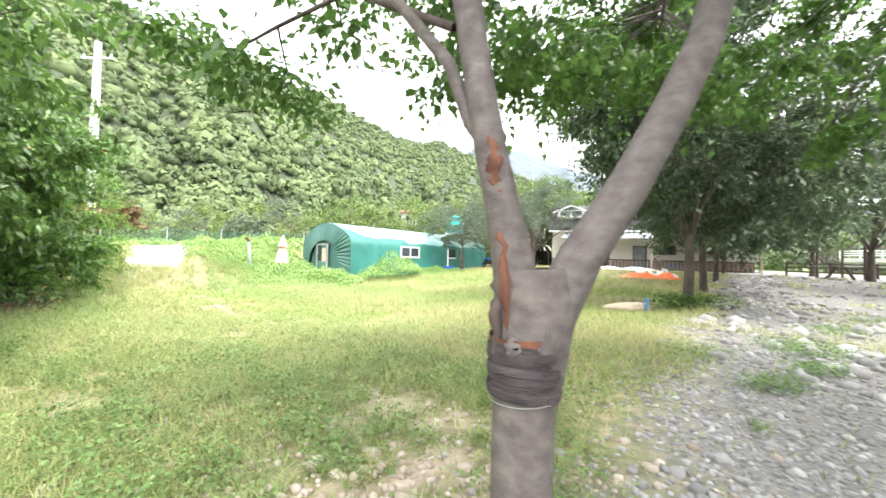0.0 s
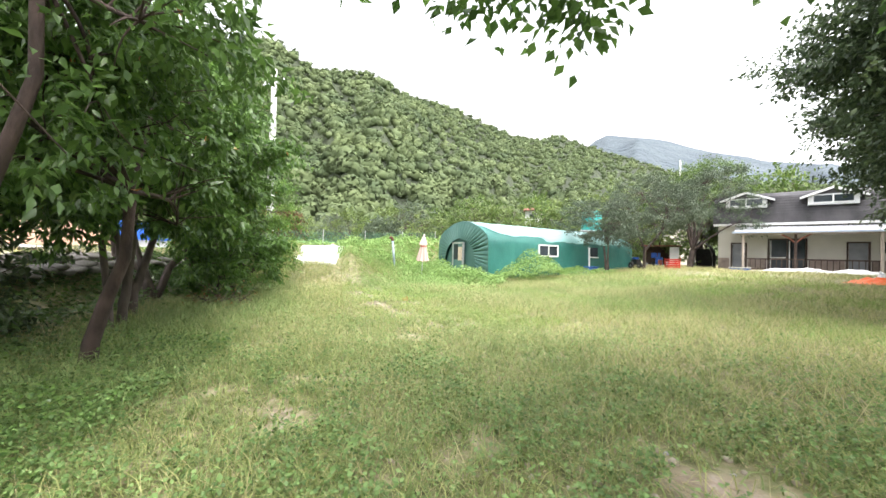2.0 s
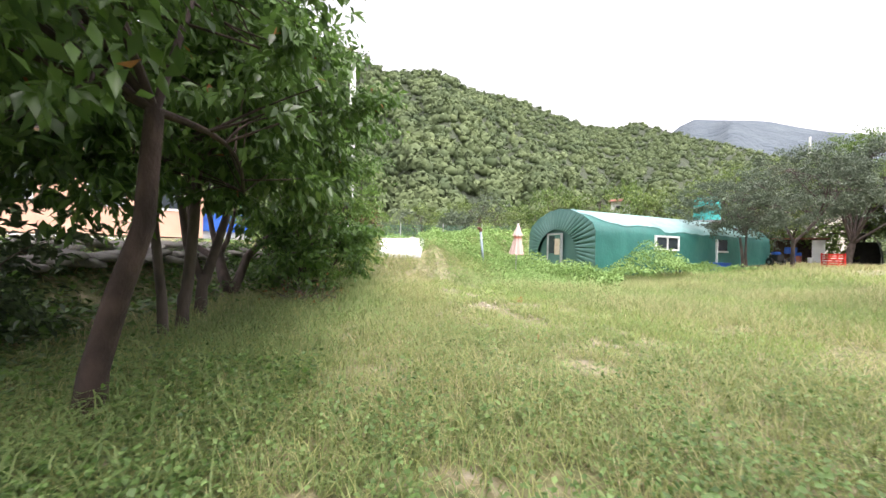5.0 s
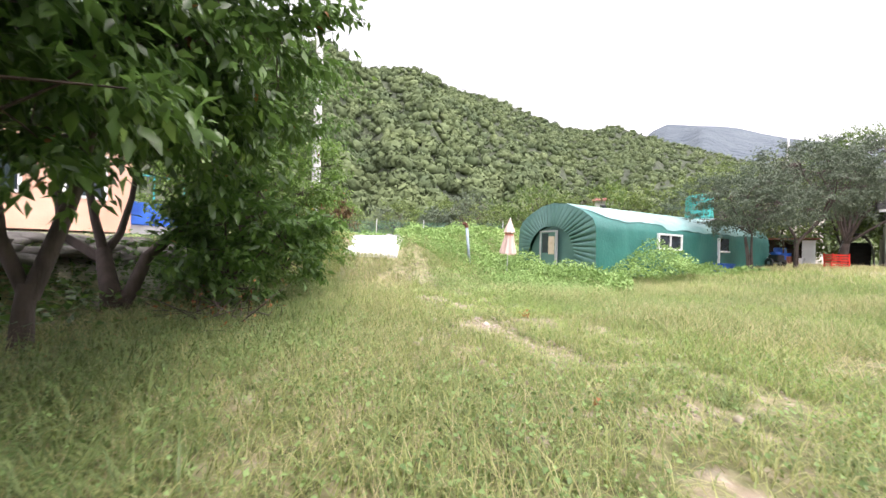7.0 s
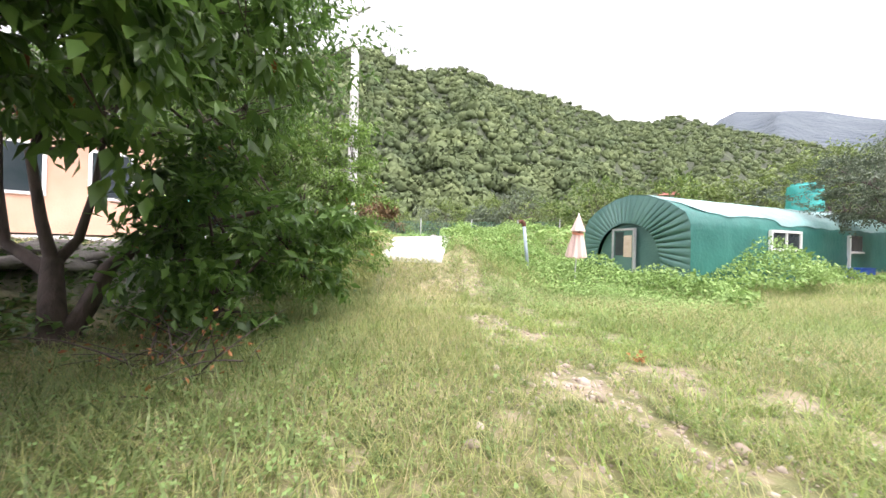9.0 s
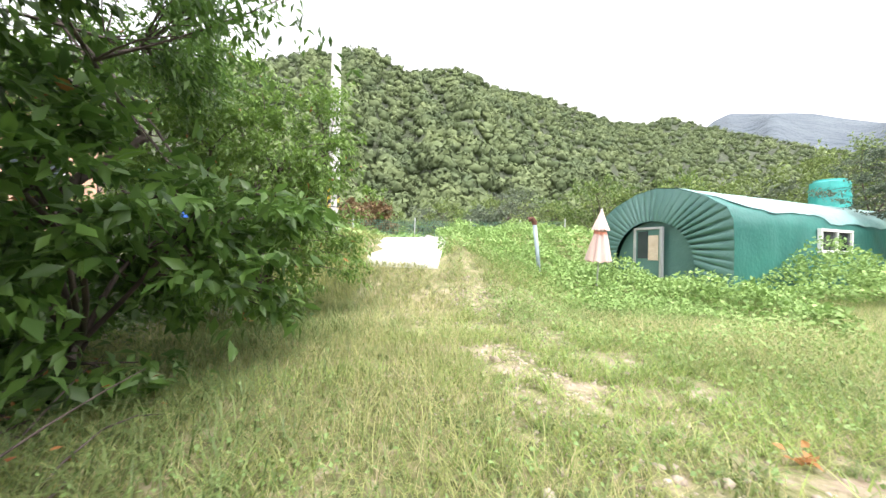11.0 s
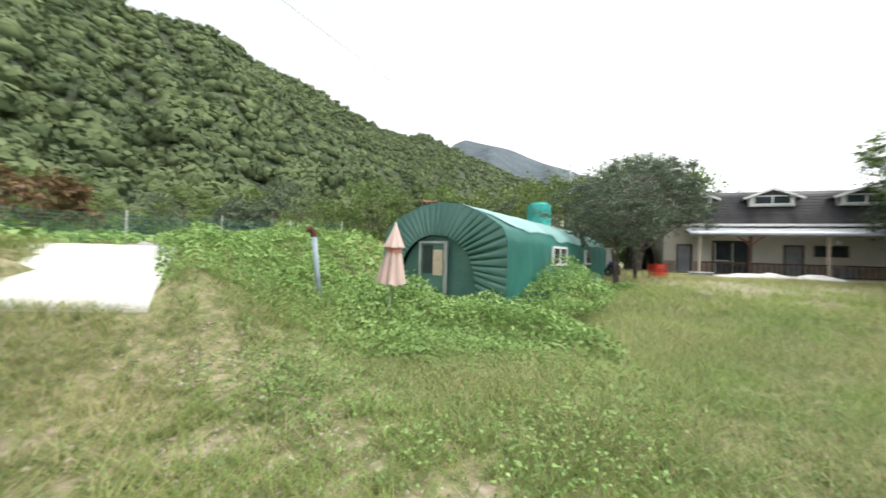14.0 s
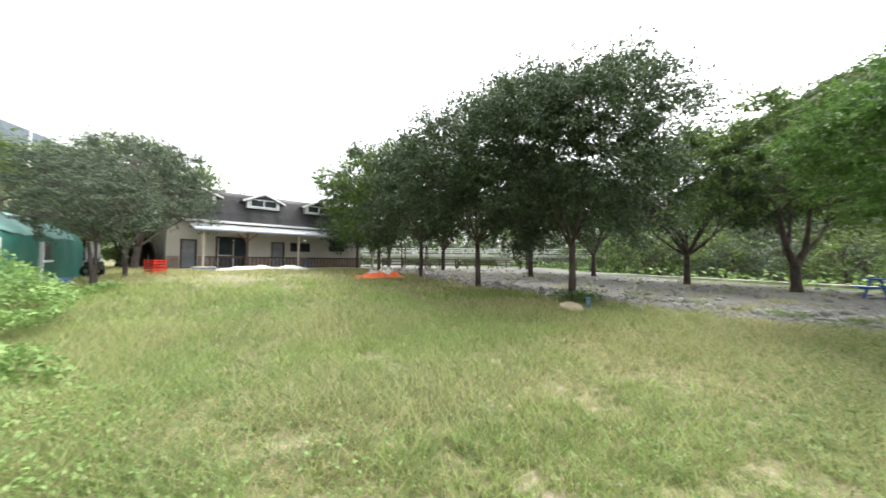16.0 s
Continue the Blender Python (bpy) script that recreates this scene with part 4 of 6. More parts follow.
for i, (x, y, s) in enumerate(spots):
    east = math.atan2(-(x - CX), y - CY) < radians(14)
    src_t = kinds[i % 4] if i < 4 or not east else kinds[(0, 2, 1)[i % 3]]
    s *= 1.15 if east else 0.9
    m_ = pose(x, y, float(H(x, y)) - 0.2, 0, 0, 77 * i) @ Matrix.Diagonal((s * 1.15, s * 1.15, s * (0.95 + 0.2 * (i % 3)), 1))
    if i < 4:
        src_t.matrix_world = m_
    else:
        o = copy_thing(src_t, Matrix.Identity(4))
        o.matrix_basis = m_

tree("low rusty-brown shrub behind the net fence", -32.0, 34.8, 0.6, (0, 0, 2.7), (3.0, 2.4, 1.2), 3000, 0.36, 50, 0.45, "leaf_rust", "bark_dark", name="shrub", limbs=6, r=0.08, low=-0.8)
tree("low grey-green shrub above the weedy mound", -22.5, 41.0, 0.6, (0, 0, 1.9), (2.0, 2.0, 1.2), 2500, 0.34, 50, 0.45, "leaf_grey", "bark_dark", name="shrub", limbs=6, r=0.08, low=-0.8)
# bushes across the stream
for i in range(26):
    q = i / 25
    x, y = 21 + 30 * q + 3.0 * math.sin(i * 2.3), -7.0 + 24 * q + 2.5 * math.cos(i * 1.7)
    o = copy_thing(kinds[(1, 3, 0)[i % 3]], Matrix.Identity(4))
    s = 0.6 + 0.2 * (i % 3)
    o.matrix_basis = pose(x + 2.5, y - 2.5, -1.0, 0, 0, 61 * i) @ Matrix.Diagonal((s, s, s, 1))
    tagged(o, label="leafy bush on the far bank of the stream", group="bushes along the stream")
for i in range(12):
    a = math.radians(-95 - 7 * i)
    o = copy_thing(kinds[(1, 3)[i % 2]], Matrix.Identity(4))
    o.matrix_basis = pose(CX - math.sin(a) * 48, CY + math.cos(a) * 48, -1.0, 0, 0, 61 * i) @ Matrix.Diagonal((2.0, 2.0, 1.9, 1))
    tagged(o, label="tall leafy tree on the far bank of the stream", group="trees across the stream")

for i in range(18):
    a = math.radians(-46 - 2.9 * i)
    d_ = 78 + 6 * math.sin(i * 2.1)
    o = copy_thing(kinds[(1, 0, 3)[i % 3]], Matrix.Identity(4))
    k_ = 2.1 + 0.5 * math.sin(i * 1.3)
    o.matrix_basis = pose(CX - math.sin(a) * d_, CY + math.cos(a) * d_, -1.0, 0, 0, 71 * i) @ Matrix.Diagonal((k_, k_, k_ * 0.9, 1))
    tagged(o, label="leafy tree behind the white bridge", group="trees behind the bridge")

# ---------- concrete ramp and stream-side path ----------
dv, rv = np.array([-0.58, 0.815]), np.array([1.0, 0.05])
f0 = np.array([-13.5, 16.0])


def ramp_frame(x, y):
    """How far up the ramp and across it a place lies."""
    dx, dy = x - f0[0], y - f0[1]
    s = (dy - 0.05 * dx) / 0.844
    return s, dx + 0.58 * s

rows_ = []
for k in range(17):
    s = k * 0.5
    for w in np.linspace(0.0 - 0.05 * k, 2.2 + 0.06 * k, 9):
        p = f0 + dv * s + rv * w
        rows_.append((p[0], p[1], 0.54 + 0.78 * min(1.0, s / 4.2) + 0.006 * math.sin(w * 9 + s)))
ii = np.arange(17 * 9).reshape(17, 9)
quads = np.stack([ii[:-1, :-1], ii[:-1, 1:], ii[1:, 1:], ii[1:, :-1]], -1).reshape(-1, 4)
ramp_ob = np_mesh("ramp", rows_, quads, "concrete", smooth=True, kind="structure", label="pale concrete ramp climbing to the road")
sol = ramp_ob.modifiers.new("thickness", "SOLIDIFY")
sol.thickness, sol.offset = 0.25, -1
# kerbed concrete path
bm = bmesh.new()
a0, a1 = Vector((12.5, -9.0, 0)), Vector((60, 31.5, 0))
dr = (a1 - a0).normalized()
nr = Vector((dr.y, -dr.x, 0))
for k in range(30):
    p, q = a0.lerp(a1, k / 30), a0.lerp(a1, (k + 0.985) / 30)
    v = [bm.verts.new((c.x, c.y, zz_)) for zz_ in (-0.3, 0.14) for c in (p, q, q + nr * 0.8, p + nr * 0.8)]
    for f in ((0, 1, 2, 3), (7, 6, 5, 4), (0, 4, 5, 1), (1, 5, 6, 2), (2, 6, 7, 3), (3, 7, 4, 0)):
        bm.faces.new([v[i] for i in f])
bmesh.ops.recalc_face_normals(bm, faces=bm.faces[:])
part("kerb", bm, "concrete", None, "pale concrete kerb along the stream", kind="structure")


# ---------- utility pole ----------
def utility_pole():
    z0 = float(H(-15.82, 16.95))
    t = thing("utility_pole", pose(-15.82, 16.95, z0), "grey concrete utility pole with yellow and black stripes beside the ramp", "utility pole")
    h = 10.1 - z0
    tubes("shaft", [[((0, 0, -0.3), 0.19), ((0, 0, 2), 0.175), ((0, 0, 5), 0.155), ((0, 0, h - 0.01), 0.12), ((0, 0, h), 0.02)]], "pole", t, 20)
    zb = 1.95 - z0 + 0.15
    def wrap(a0, a1, z0_, z1_, rise, r_s):
        """A piece of band on the shaft, from one bearing to another."""
        b = bmesh.new()
        n_ = 10
        vs = []
        for k in range(n_ + 1):
            an, up_ = a0 + (a1 - a0) * k / n_, rise * k / n_
            vs.append([b.verts.new((r_s * math.cos(an), r_s * math.sin(an), q + up_)) for q in (z0_, z1_)])
        for p, q in zip(vs, vs[1:]):
            b.faces.new((p[0], q[0], q[1], p[1]))
        return b
    gap = math.atan2(-6.0, 8.4)
    part("sleeve", wrap(gap + 0.52, gap + 2 * math.pi - 0.52, zb, zb + 0.88, 0.0, 0.186), "yellow", t, "yellow warning sleeve", smooth=True)
    for k, (b0, b1) in enumerate(((gap + 0.52, gap + 1.9), (gap + 1.9, gap + 2 * math.pi - 1.9), (gap - 1.9, gap - 0.52))):
        for j in range(3):
            part("stripe", wrap(b0, b1, zb + 0.02 + 0.27 * j, zb + 0.14 + 0.27 * j, 0.16, 0.189), "black", t, "black slanting warning stripe")
    for zt in (0.04, 0.44, 0.84):
        part("tie", cyl((0, 0, zb + zt), (0, 0, zb + zt + 0.02), 0.192), "black", t)
    part("crossarm", boxm(-0.7, 0.7, -0.05, 0.05, h - 0.75, h - 0.67, 0.01), "steel", t)
    for xx in (-0.6, 0.0, 0.6):
        bm = bmesh.new()
        for k in range(3):
            bmesh.ops.create_cone(bm, cap_ends=True, segments=10, radius1=0.05 - 0.01 * k, radius2=0.03, depth=0.05, matrix=pose(xx, 0, h - 0.64 + 0.05 * k))
        part("insulator", bm, "white", t)
    part("clamp", cyl((0, 0, 1.9), (0, 0, 1.94), 0.19), "steel", t)
    for zz_ in (h - 0.7,):
        q = [((0.0, 0, zz_), 0.004)] + [((36 * k / 8, 55 * k / 8, zz_ - 1.5 * math.sin(math.pi * k / 8)), 0.004) for k in range(1, 9)]
        tubes("cable", [q], "black", t, 5)


utility_pole()


# ---------- fence on the road ----------
def net_fence():
    t = thing("fence", pose(0, 0, 0), "green net fence on thin steel posts above the ramp", "fence")
    a, b_ = np.array([-26.0, 14.5]), np.array([-12.5, 32.0])
    n = 7
    tops = []
    for k in range(n + 1):
        p = a + (b_ - a) * k / n
        z = float(H(*p))
        part("post", cyl((p[0], p[1], z - 0.2), (p[0] + 0.02, p[1], z + 1.25), 0.03), "steel", t)
        tops.append((p, z))
    V, F = [], []

    def strip(p, q, w):
        p, q = np.array(p), np.array(q)
        s = len(V)
        up_ = np.array([0, 0, w]) if abs(q[2] - p[2]) < 0.5 else np.array([0.6, 0.78, 0]) * w
        V.extend([p, q, q + up_, p + up_])
        F.append((s, s + 1, s + 2, s + 3))
    for k in range(n):
        (p, z), (q, z2) = tops[k], tops[k + 1]
        for j in range(10):
            strip((p[0], p[1], z + 0.05 + j * 0.115), (q[0], q[1], z2 + 0.05 + j * 0.115 - 0.03 * (j == 9)), 0.010)
        for j in range(26):
            m_ = p + (q - p) * j / 26
            strip((m_[0], m_[1], z + 0.03), (m_[0], m_[1], z + 1.1), 0.010)
    np_mesh("net", V, F, "net", t)


net_fence()


# ---------- green tunnel hut ----------
def hut():
    az = -math.degrees(math.atan2(0.585, 0.81))
    t = thing("tunnel_hut", pose(-5.46, 20.67, 0.0, 0, 0, az), "long dark green tarpaulin tunnel hut with a pale roof cover", "hut")
    # local: y runs along the hut, -x towards its far side
    LN, W = 14.0, 4.4

    def prof(q):
        """q from 0 (near foot) to 1 (far foot): x, z."""
        pts_ = [(0.0, -0.3), (0.0, 1.2), (-0.03, 1.80), (-0.20, 2.13), (-0.69, 2.46), (-1.5, 2.78), (-2.2, 2.88)]
        pts_ += [(-W - x, z) for x, z in pts_[-2::-1]]
        s = np.cumsum([0] + [math.dist(pts_[i], pts_[i + 1]) for i in range(len(pts_) - 1)])
        s = s / s[-1]
        return np.interp(q, s, [p[0] for p in pts_]), np.interp(q, s, [p[1] for p in pts_])
    q = np.linspace(0, 1, 61)
    X, Z = prof(q)
    ys = np.linspace(0.0, LN, 71)
    V = []
    for j, y in enumerate(ys):
        sag = 0.022 * (1 - math.cos(2 * math.pi * y / 1.4)) * np.clip(Z - 0.3, 0, 1)
        cx, cz = -W / 2, 1.2
        k_ = 1 - sag / 2.6 + 0.004 * rng.standard_normal(61)
        V.append(np.stack([cx + (X - cx) * k_, np.full(61, y), cz + (Z - cz) * k_], -1))
    ii = np.arange(71 * 61).reshape(71, 61)
    quads = np.stack([ii[:-1, :-1], ii[1:, :-1], ii[1:, 1:], ii[:-1, 1:]], -1).reshape(-1, 4)
    ob = np_mesh("tarpaulin", np.concatenate(V), quads, "tarp", t, smooth=True, label="dark green tarpaulin skin")
    # front: gathered pleats round an inner arch, and the flat panel inside it
    n = 400
    q = np.linspace(0, 1, n)
    X, Z = prof(q)
    cx = -2.25
    ang = np.arctan2(Z, X - cx)
    ang = np.linspace(0, math.pi, n)
    IX, IZ = cx + 1.37 * np.cos(ang), np.minimum(0.1 + 1.79 * np.sin(ang) ** 0.75, -0.3 + 14 * np.sin(ang))
    V = []
    m = 9
    ph = np.cumsum(rng.uniform(0.2, 1.0, n)) * 0.92
    for k in range(m):
        w = k / (m - 1)
        amp = (0.25 + math.sin(math.pi * min(1, w * 1.15) * 0.6)) * (0.026 + 0.085 * np.exp(-((q - 0.22) / 0.13) ** 2) + 0.035 * np.exp(-((q - 0.55) / 0.10) ** 2))
        yy = -0.13 * math.sin(math.pi * w * 0.5) + amp * (1 - np.abs(np.sin(ph * 0.5 + 0.25 * w))) ** 2.2 * (w > 0)
        if k == 0:
            yy = np.zeros(n)
        V.append(np.stack([X * (1 - w) + IX * w, yy, Z * (1 - w) + IZ * w], -1))
    ii = np.arange(m * n).reshape(m, n)
    quads = np.stack([ii[:-1, :-1], ii[:-1, 1:], ii[1:, 1:], ii[1:, :-1]], -1).reshape(-1, 4)
    np_mesh("pleated_front", np.concatenate(V), quads, "tarp_front", t, smooth=True, label="green tarpaulin gathered in deep pleats")
    bm = bmesh.new()
    vs = [bm.verts.new((a, 0.03 + 0.01 * math.sin(3 * a), c)) for a, c in zip(IX[::4], IZ[::4])]
    bm.faces.new(vs)
    part("front_panel", bm, "tarp_front", t, "flat green end panel")
    door = part("door", boxm(-2.75, -1.87, -0.16, -0.11, 0.25, 1.66, 0.005), "tarp_front", t, "door in a pale frame with dim panes")
    for nm, bx in (("frame", (-2.80, -2.72, -0.2, -0.09, 0.2, 1.70)), ("frame", (-1.90, -1.82, -0.2, -0.09, 0.2, 1.70)), ("frame", (-2.72, -1.90, -0.2, -0.09, 1.63, 1.70))):
        part(nm, boxm(*bx, 0.008), "steel", door)
    part("pane", boxm(-2.66, -2.3, -0.175, -0.162, 0.75, 1.58), "glass", door)
    part("panel", boxm(-2.28, -1.95, -0.178, -0.162, 0.7, 1.45), "rock", door, "faded orange board behind the door")
    # pale roof cover with a ragged lower edge
    ys = np.linspace(0.02, LN - 1.2, 60)
    V = []
    for j, y in enumerate(ys):
        lo = 0.264 - 0.025 * smooth((y - 4.3) / 0.3) + 0.004 * math.sin(y * 2.3) + 0.002 * rng.standard_normal()
        lo += 0.10 * (1 - smooth(y / 1.2))
        qq = np.linspace(lo, 0.70, 30)
        X, Z = prof(qq)
        cx, cz = -W / 2, 1.2
        k_ = 1.012 + 0.002 * rng.standard_normal(30) - 0.008 * (1 - math.cos(2 * math.pi * y / 1.4))* 0.5
        V.append(np.stack([cx + (X - cx) * k_, np.full(30, y), cz + (Z - cz) * k_], -1))
    ii = np.arange(60 * 30).reshape(60, 30)
    quads = np.stack([ii[:-1, :-1], ii[1:, :-1], ii[1:, 1:], ii[:-1, 1:]], -1).reshape(-1, 4)
    np_mesh("roof_cover", np.concatenate(V), quads, "tarp_light", t, smooth=True, label="pale mint weathered roof cover")
    # window in the long side
    w = new("window")
    w.parent = t
    y0, y1, z0, z1 = 3.75, 5.5, 1.02, 1.72
    for y, y_, z, z_ in ((y0, y1, z0, z0 + 0.08), (y0, y1, z1 - 0.08, z1), (y0, y0 + 0.08, z0 + 0.08, z1 - 0.08), (y1 - 0.08, y1, z0 + 0.08, z1 - 0.08), ((y0 + y1) / 2 - 0.03, (y0 + y1) / 2 + 0.03, z0 + 0.08, z1 - 0.08)):
        part("frame", boxm(-0.02, 0.08, y, y_, z, z_, 0.006), "white", w, "white window frame")
    part("pane", boxm(0.01, 0.03, y0 + 0.08, (y0 + y1) / 2 - 0.03, z0 + 0.08, z1 - 0.08), "glass", w)
    part("pane", boxm(0.01, 0.03, (y0 + y1) / 2 + 0.03, y1 - 0.08, z0 + 0.08, z1 - 0.08), "glass", w)
    w2 = new("side_window")
    w2.parent = t
    part("frame", boxm(-0.02, 0.08, 8.6, 8.68, 0.35, 1.7, 0.006), "white", w2)
    part("frame", boxm(-0.02, 0.10, 8.68, 9.6, 1.02, 1.10, 0.006), "white", w2)
    part("pane", boxm(0.0, 0.03, 8.68, 9.6, 1.10, 1.7), "glass", w2)
    bm = bmesh.new()
    vs = [bm.verts.new((a, LN, c)) for a, c in zip(*prof(np.linspace(0, 1, 40)))]
    bm.faces.new(vs)
    part("end_panel", bm, "tarp", t)


hut()


def water_tank():
    z0 = float(H(0.24, 37.1))
    t = thing("water_tank", pose(0.24, 37.1, z0), "round teal plastic water tank on a stand behind the hut", "water tank")
    bm = bmesh.new()
    bmesh.ops.create_cone(bm, cap_ends=True, segments=32, radius1=0.85, radius2=0.80, depth=1.7, matrix=pose(0, 0, 4.1))
    bmesh.ops.bevel(bm, geom=[e for e in bm.edges if abs(e.verts[0].co.z - e.verts[1].co.z) < 0.01 and e.verts[0].co.z > 4.5], offset=0.15, segments=3, affect="EDGES")
    part("tank", bm, "teal", t, smooth=False)
    for zc in (3.6, 4.0, 4.4):
        part("rib", cyl((0, 0, zc), (0, 0, zc + 0.05), 0.865), "teal", t, "moulded rib")
    part("platform", boxm(-0.95, 0.95, -0.95, 0.95, 3.12, 3.24, 0.01), "steel", t)
    for x, y in itertools.product((-0.85, 0.85), repeat=2):
        part("leg", boxm(x - 0.06, x + 0.06, y - 0.06, y + 0.06, -0.1, 3.12), "steel", t)


water_tank()


def antenna():
    t = thing("antenna_mast", pose(14.9, 69.6, 0.3), "thin pale mast on a low roof in the distance", "antenna")
    part("mast", cyl((0, 0, 9), (0, 0, 16.6), 0.12), "white", t)
    part("roof", boxm(-3, 3, -3, 3, 8.6, 9.0), "white", t)
    part("building", boxm(-2.8, 2.8, -2.8, 2.8, -0.2, 8.6), "cream", t)


antenna()
fh = thing("farmhouse", pose(-7.0, 62.7, 0.3), "small distant house with a red roof above the trees", "house")
part("wall", boxm(-1.2, 1.2, -1.5, 1.5, 0, 7.9), "white", fh)
bm = bmesh.new()
vv = [bm.verts.new(p) for p in ((-1.5, -2, 7.9), (1.5, -2, 7.9), (1.5, 2, 7.9), (-1.5, 2, 7.9), (-1.5, 0, 8.5), (1.5, 0, 8.5))]
for f in ((0, 1, 5, 4), (2, 3, 4, 5), (0, 4, 3), (1, 2, 5), (0, 3, 2, 1)):
    bm.faces.new([vv[i] for i in f])
part("roof", bm, "wood_red", fh)
part("window", boxm(-0.5, 0.5, -1.53, -1.5, 6.6, 7.3), "glass", fh)


# ---------- house ----------
def house():
    ZB = 0.38
    t = thing("house", pose(10.2, 37.55, ZB, 0, 0, -22.33), "long cream house with a dark mansard roof, dormers and a veranda", "house")
    X0, X1, D = -0.4, 15.4, 8.5
    # front wall with real openings
    holes = [(0.4, 1.4, 0.05, 2.15), (2.6, 4.75, 0.1, 2.45), (6.65, 7.75, 0.05, 2.2), (8.25, 10.0, 1.45, 2.2), (11.9, 13.5, 1.55, 1.95)]
    bm = bmesh.new()
    xs = sorted({X0, X1, *[h[0] for h in holes], *[h[1] for h in holes]})
    for xa, xb in zip(xs, xs[1:]):
        cuts = [(h[2], h[3]) for h in holes if h[0] <= xa + 1e-6 and h[1] >= xb - 1e-6]
        z = 0.0
        for lo, hi in cuts:
            box(bm, xa, xb, 0, 0.2, z, lo)
            z = hi
        box(bm, xa, xb, 0, 0.2, z, 3.6)
    bmesh.ops.remove_doubles(bm, verts=bm.verts[:], dist=0.001)
    part("wall", bm, "wall", t, "cream front wall", kind="structure")
    part("wall", boxm(X0, X0 + 0.2, 0.2, D, 0, 3.6), "wall", t)
    part("wall", boxm(X1 - 0.2, X1, 0.2, D, 0, 3.6), "wall", t)
    part("wall", boxm(X0, X1, D, D + 0.2, 0, 3.6), "wall", t)
    part("floor", boxm(X0 + 0.2, X1 - 0.2, 0.2, D, -0.1, 0.02), "concrete", t)
    for a, b_ in ((X0, 0.33), (1.47, 2.5), (4.85, 6.58), (7.82, 11.3)):
        part("wainscot", boxm(a, b_, -0.05, -0.003, 0, 0.95), "wainscot", t, "brownish stone-faced lower wall")
    bm = box(bmesh.new(), 11.3, X1, -0.05, -0.003, 0, 0.95)
    part("wainscot", bm, "brick", t, "red brick lower wall")
    # stones of the wainscot: thin proud courses
    bm = bmesh.new()
    for a, b_ in ((X0, 0.33), (1.47, 2.5), (4.85, 6.58), (7.82, 11.3), (11.3, X1)):
        for r_i in range(5):
            x = a
            while x < b_ - 0.06:
                w = min(random.uniform(0.22, 0.42), b_ - x)
                box(bm, x + 0.01, x + w - 0.01, -0.075, -0.05, 0.02 + r_i * 0.185, 0.18 + r_i * 0.185)
                x += w
    part("stone_facing", bm, "wainscot", t, "rough stone facing", kind="stuff")

    def framed(name, x0, x1, z0, z1, mat_f, mullions=(), fill="glass", w=0.09, label=""):
        e = new(name)
        e.parent = t
        if label:
            tagged(e, label=label)
        for a, b_, c, d in ((x0, x0 + w, z0, z1), (x1 - w, x1, z0, z1), (x0 + w, x1 - w, z1 - w, z1), (x0 + w, x1 - w, z0, z0 + w)):
            part("frame", boxm(a, b_, -0.06, 0.1, c, d, 0.008), mat_f, e)
        edges = [x0 + w, *mullions, x1 - w]
        for mx in mullions:
            part("mullion", boxm(mx - 0.03, mx + 0.03, -0.03, 0.08, z0 + w, z1 - w), mat_f, e)
        for a, b_ in zip(edges, edges[1:]):
            part("pane" if fill == "glass" else "leaf", boxm(a + 0.03, b_ - 0.03, 0.02, 0.05, z0 + w, z1 - w), fill, e)
        return e
    framed("front_door", 0.4, 1.4, 0.05, 2.15, "wood_dark", (), "door_grey", label="grey door in a dark frame")
    sdo = framed("sliding_door", 2.6, 4.75, 0.1, 2.45, "wood_dark", (3.68,), label="dark framed sliding glass door")
    for a in (2.75, 3.78):
        part("screen_frame", boxm(a, a + 0.06, -0.02, 0.01, 0.2, 2.3), "white", sdo)
    part("screen_frame", boxm(2.75, 3.62, -0.02, 0.01, 1.0, 1.07), "white", sdo)
    framed("back_door", 6.65, 7.75, 0.05, 2.2, "wood_dark", (), "door_grey", label="grey door in a dark frame")
    framed("window", 8.25, 10.0, 1.45, 2.2, "wood_dark", (8.9,), label="dark framed window")
    framed("window", 11.9, 13.5, 1.55, 1.95, "wood_dark", (), label="narrow dark framed window")
    # veranda
    part("veranda_floor", boxm(0.6, X1, -2.6, -0.06, -0.25, 0.06, 0.01), "concrete", t)
    for x in (1.25, 7.9, 15.2):
        part("post", boxm(x - 0.075, x + 0.075, -2.35, -2.2, 0.06, 2.78, 0.01), "post_cream", t, "cream wooden veranda post")
    p = part("post", boxm(4.03 - 0.07, 4.03 + 0.07, -2.35, -2.21, 0.06, 2.78, 0.01), "wood_dark", t, "dark brown post with red-brown curved brackets")
    for s in (-1, 1):
        tubes("bracket", [[((4.03 + s * 0.02, -2.28, 2.05), 0.05), ((4.03 + s * 0.3, -2.28, 2.35), 0.05), ((4.03 + s * 0.75, -2.28, 2.65), 0.05), ((4.03 + s * 0.9, -2.28, 2.75), 0.05)]], "wood_red", p, 6)
    rail = new("railing")
    rail.parent = t
    tagged(rail, label="dark wooden veranda railing")
    for a, b_ in ((1.33, 3.95), (4.1, 7.82), (8.7, 15.1)):
        part("top_rail", boxm(a, b_, -2.33, -2.23, 0.86, 0.95, 0.01), "wood_dark", rail)
        part("bottom_rail", boxm(a, b_, -2.31, -2.25, 0.16, 0.22), "wood_dark", rail)
        n = int((b_ - a) / 0.28)
        for k in range(n + 1):
            x = a + 0.04 + (b_ - a - 0.08) * k / n
            part("baluster", boxm(x - 0.02, x + 0.02, -2.3, -2.26, 0.22, 0.86), "wood_dark", rail)
    # corrugated veranda roof
    n = 220
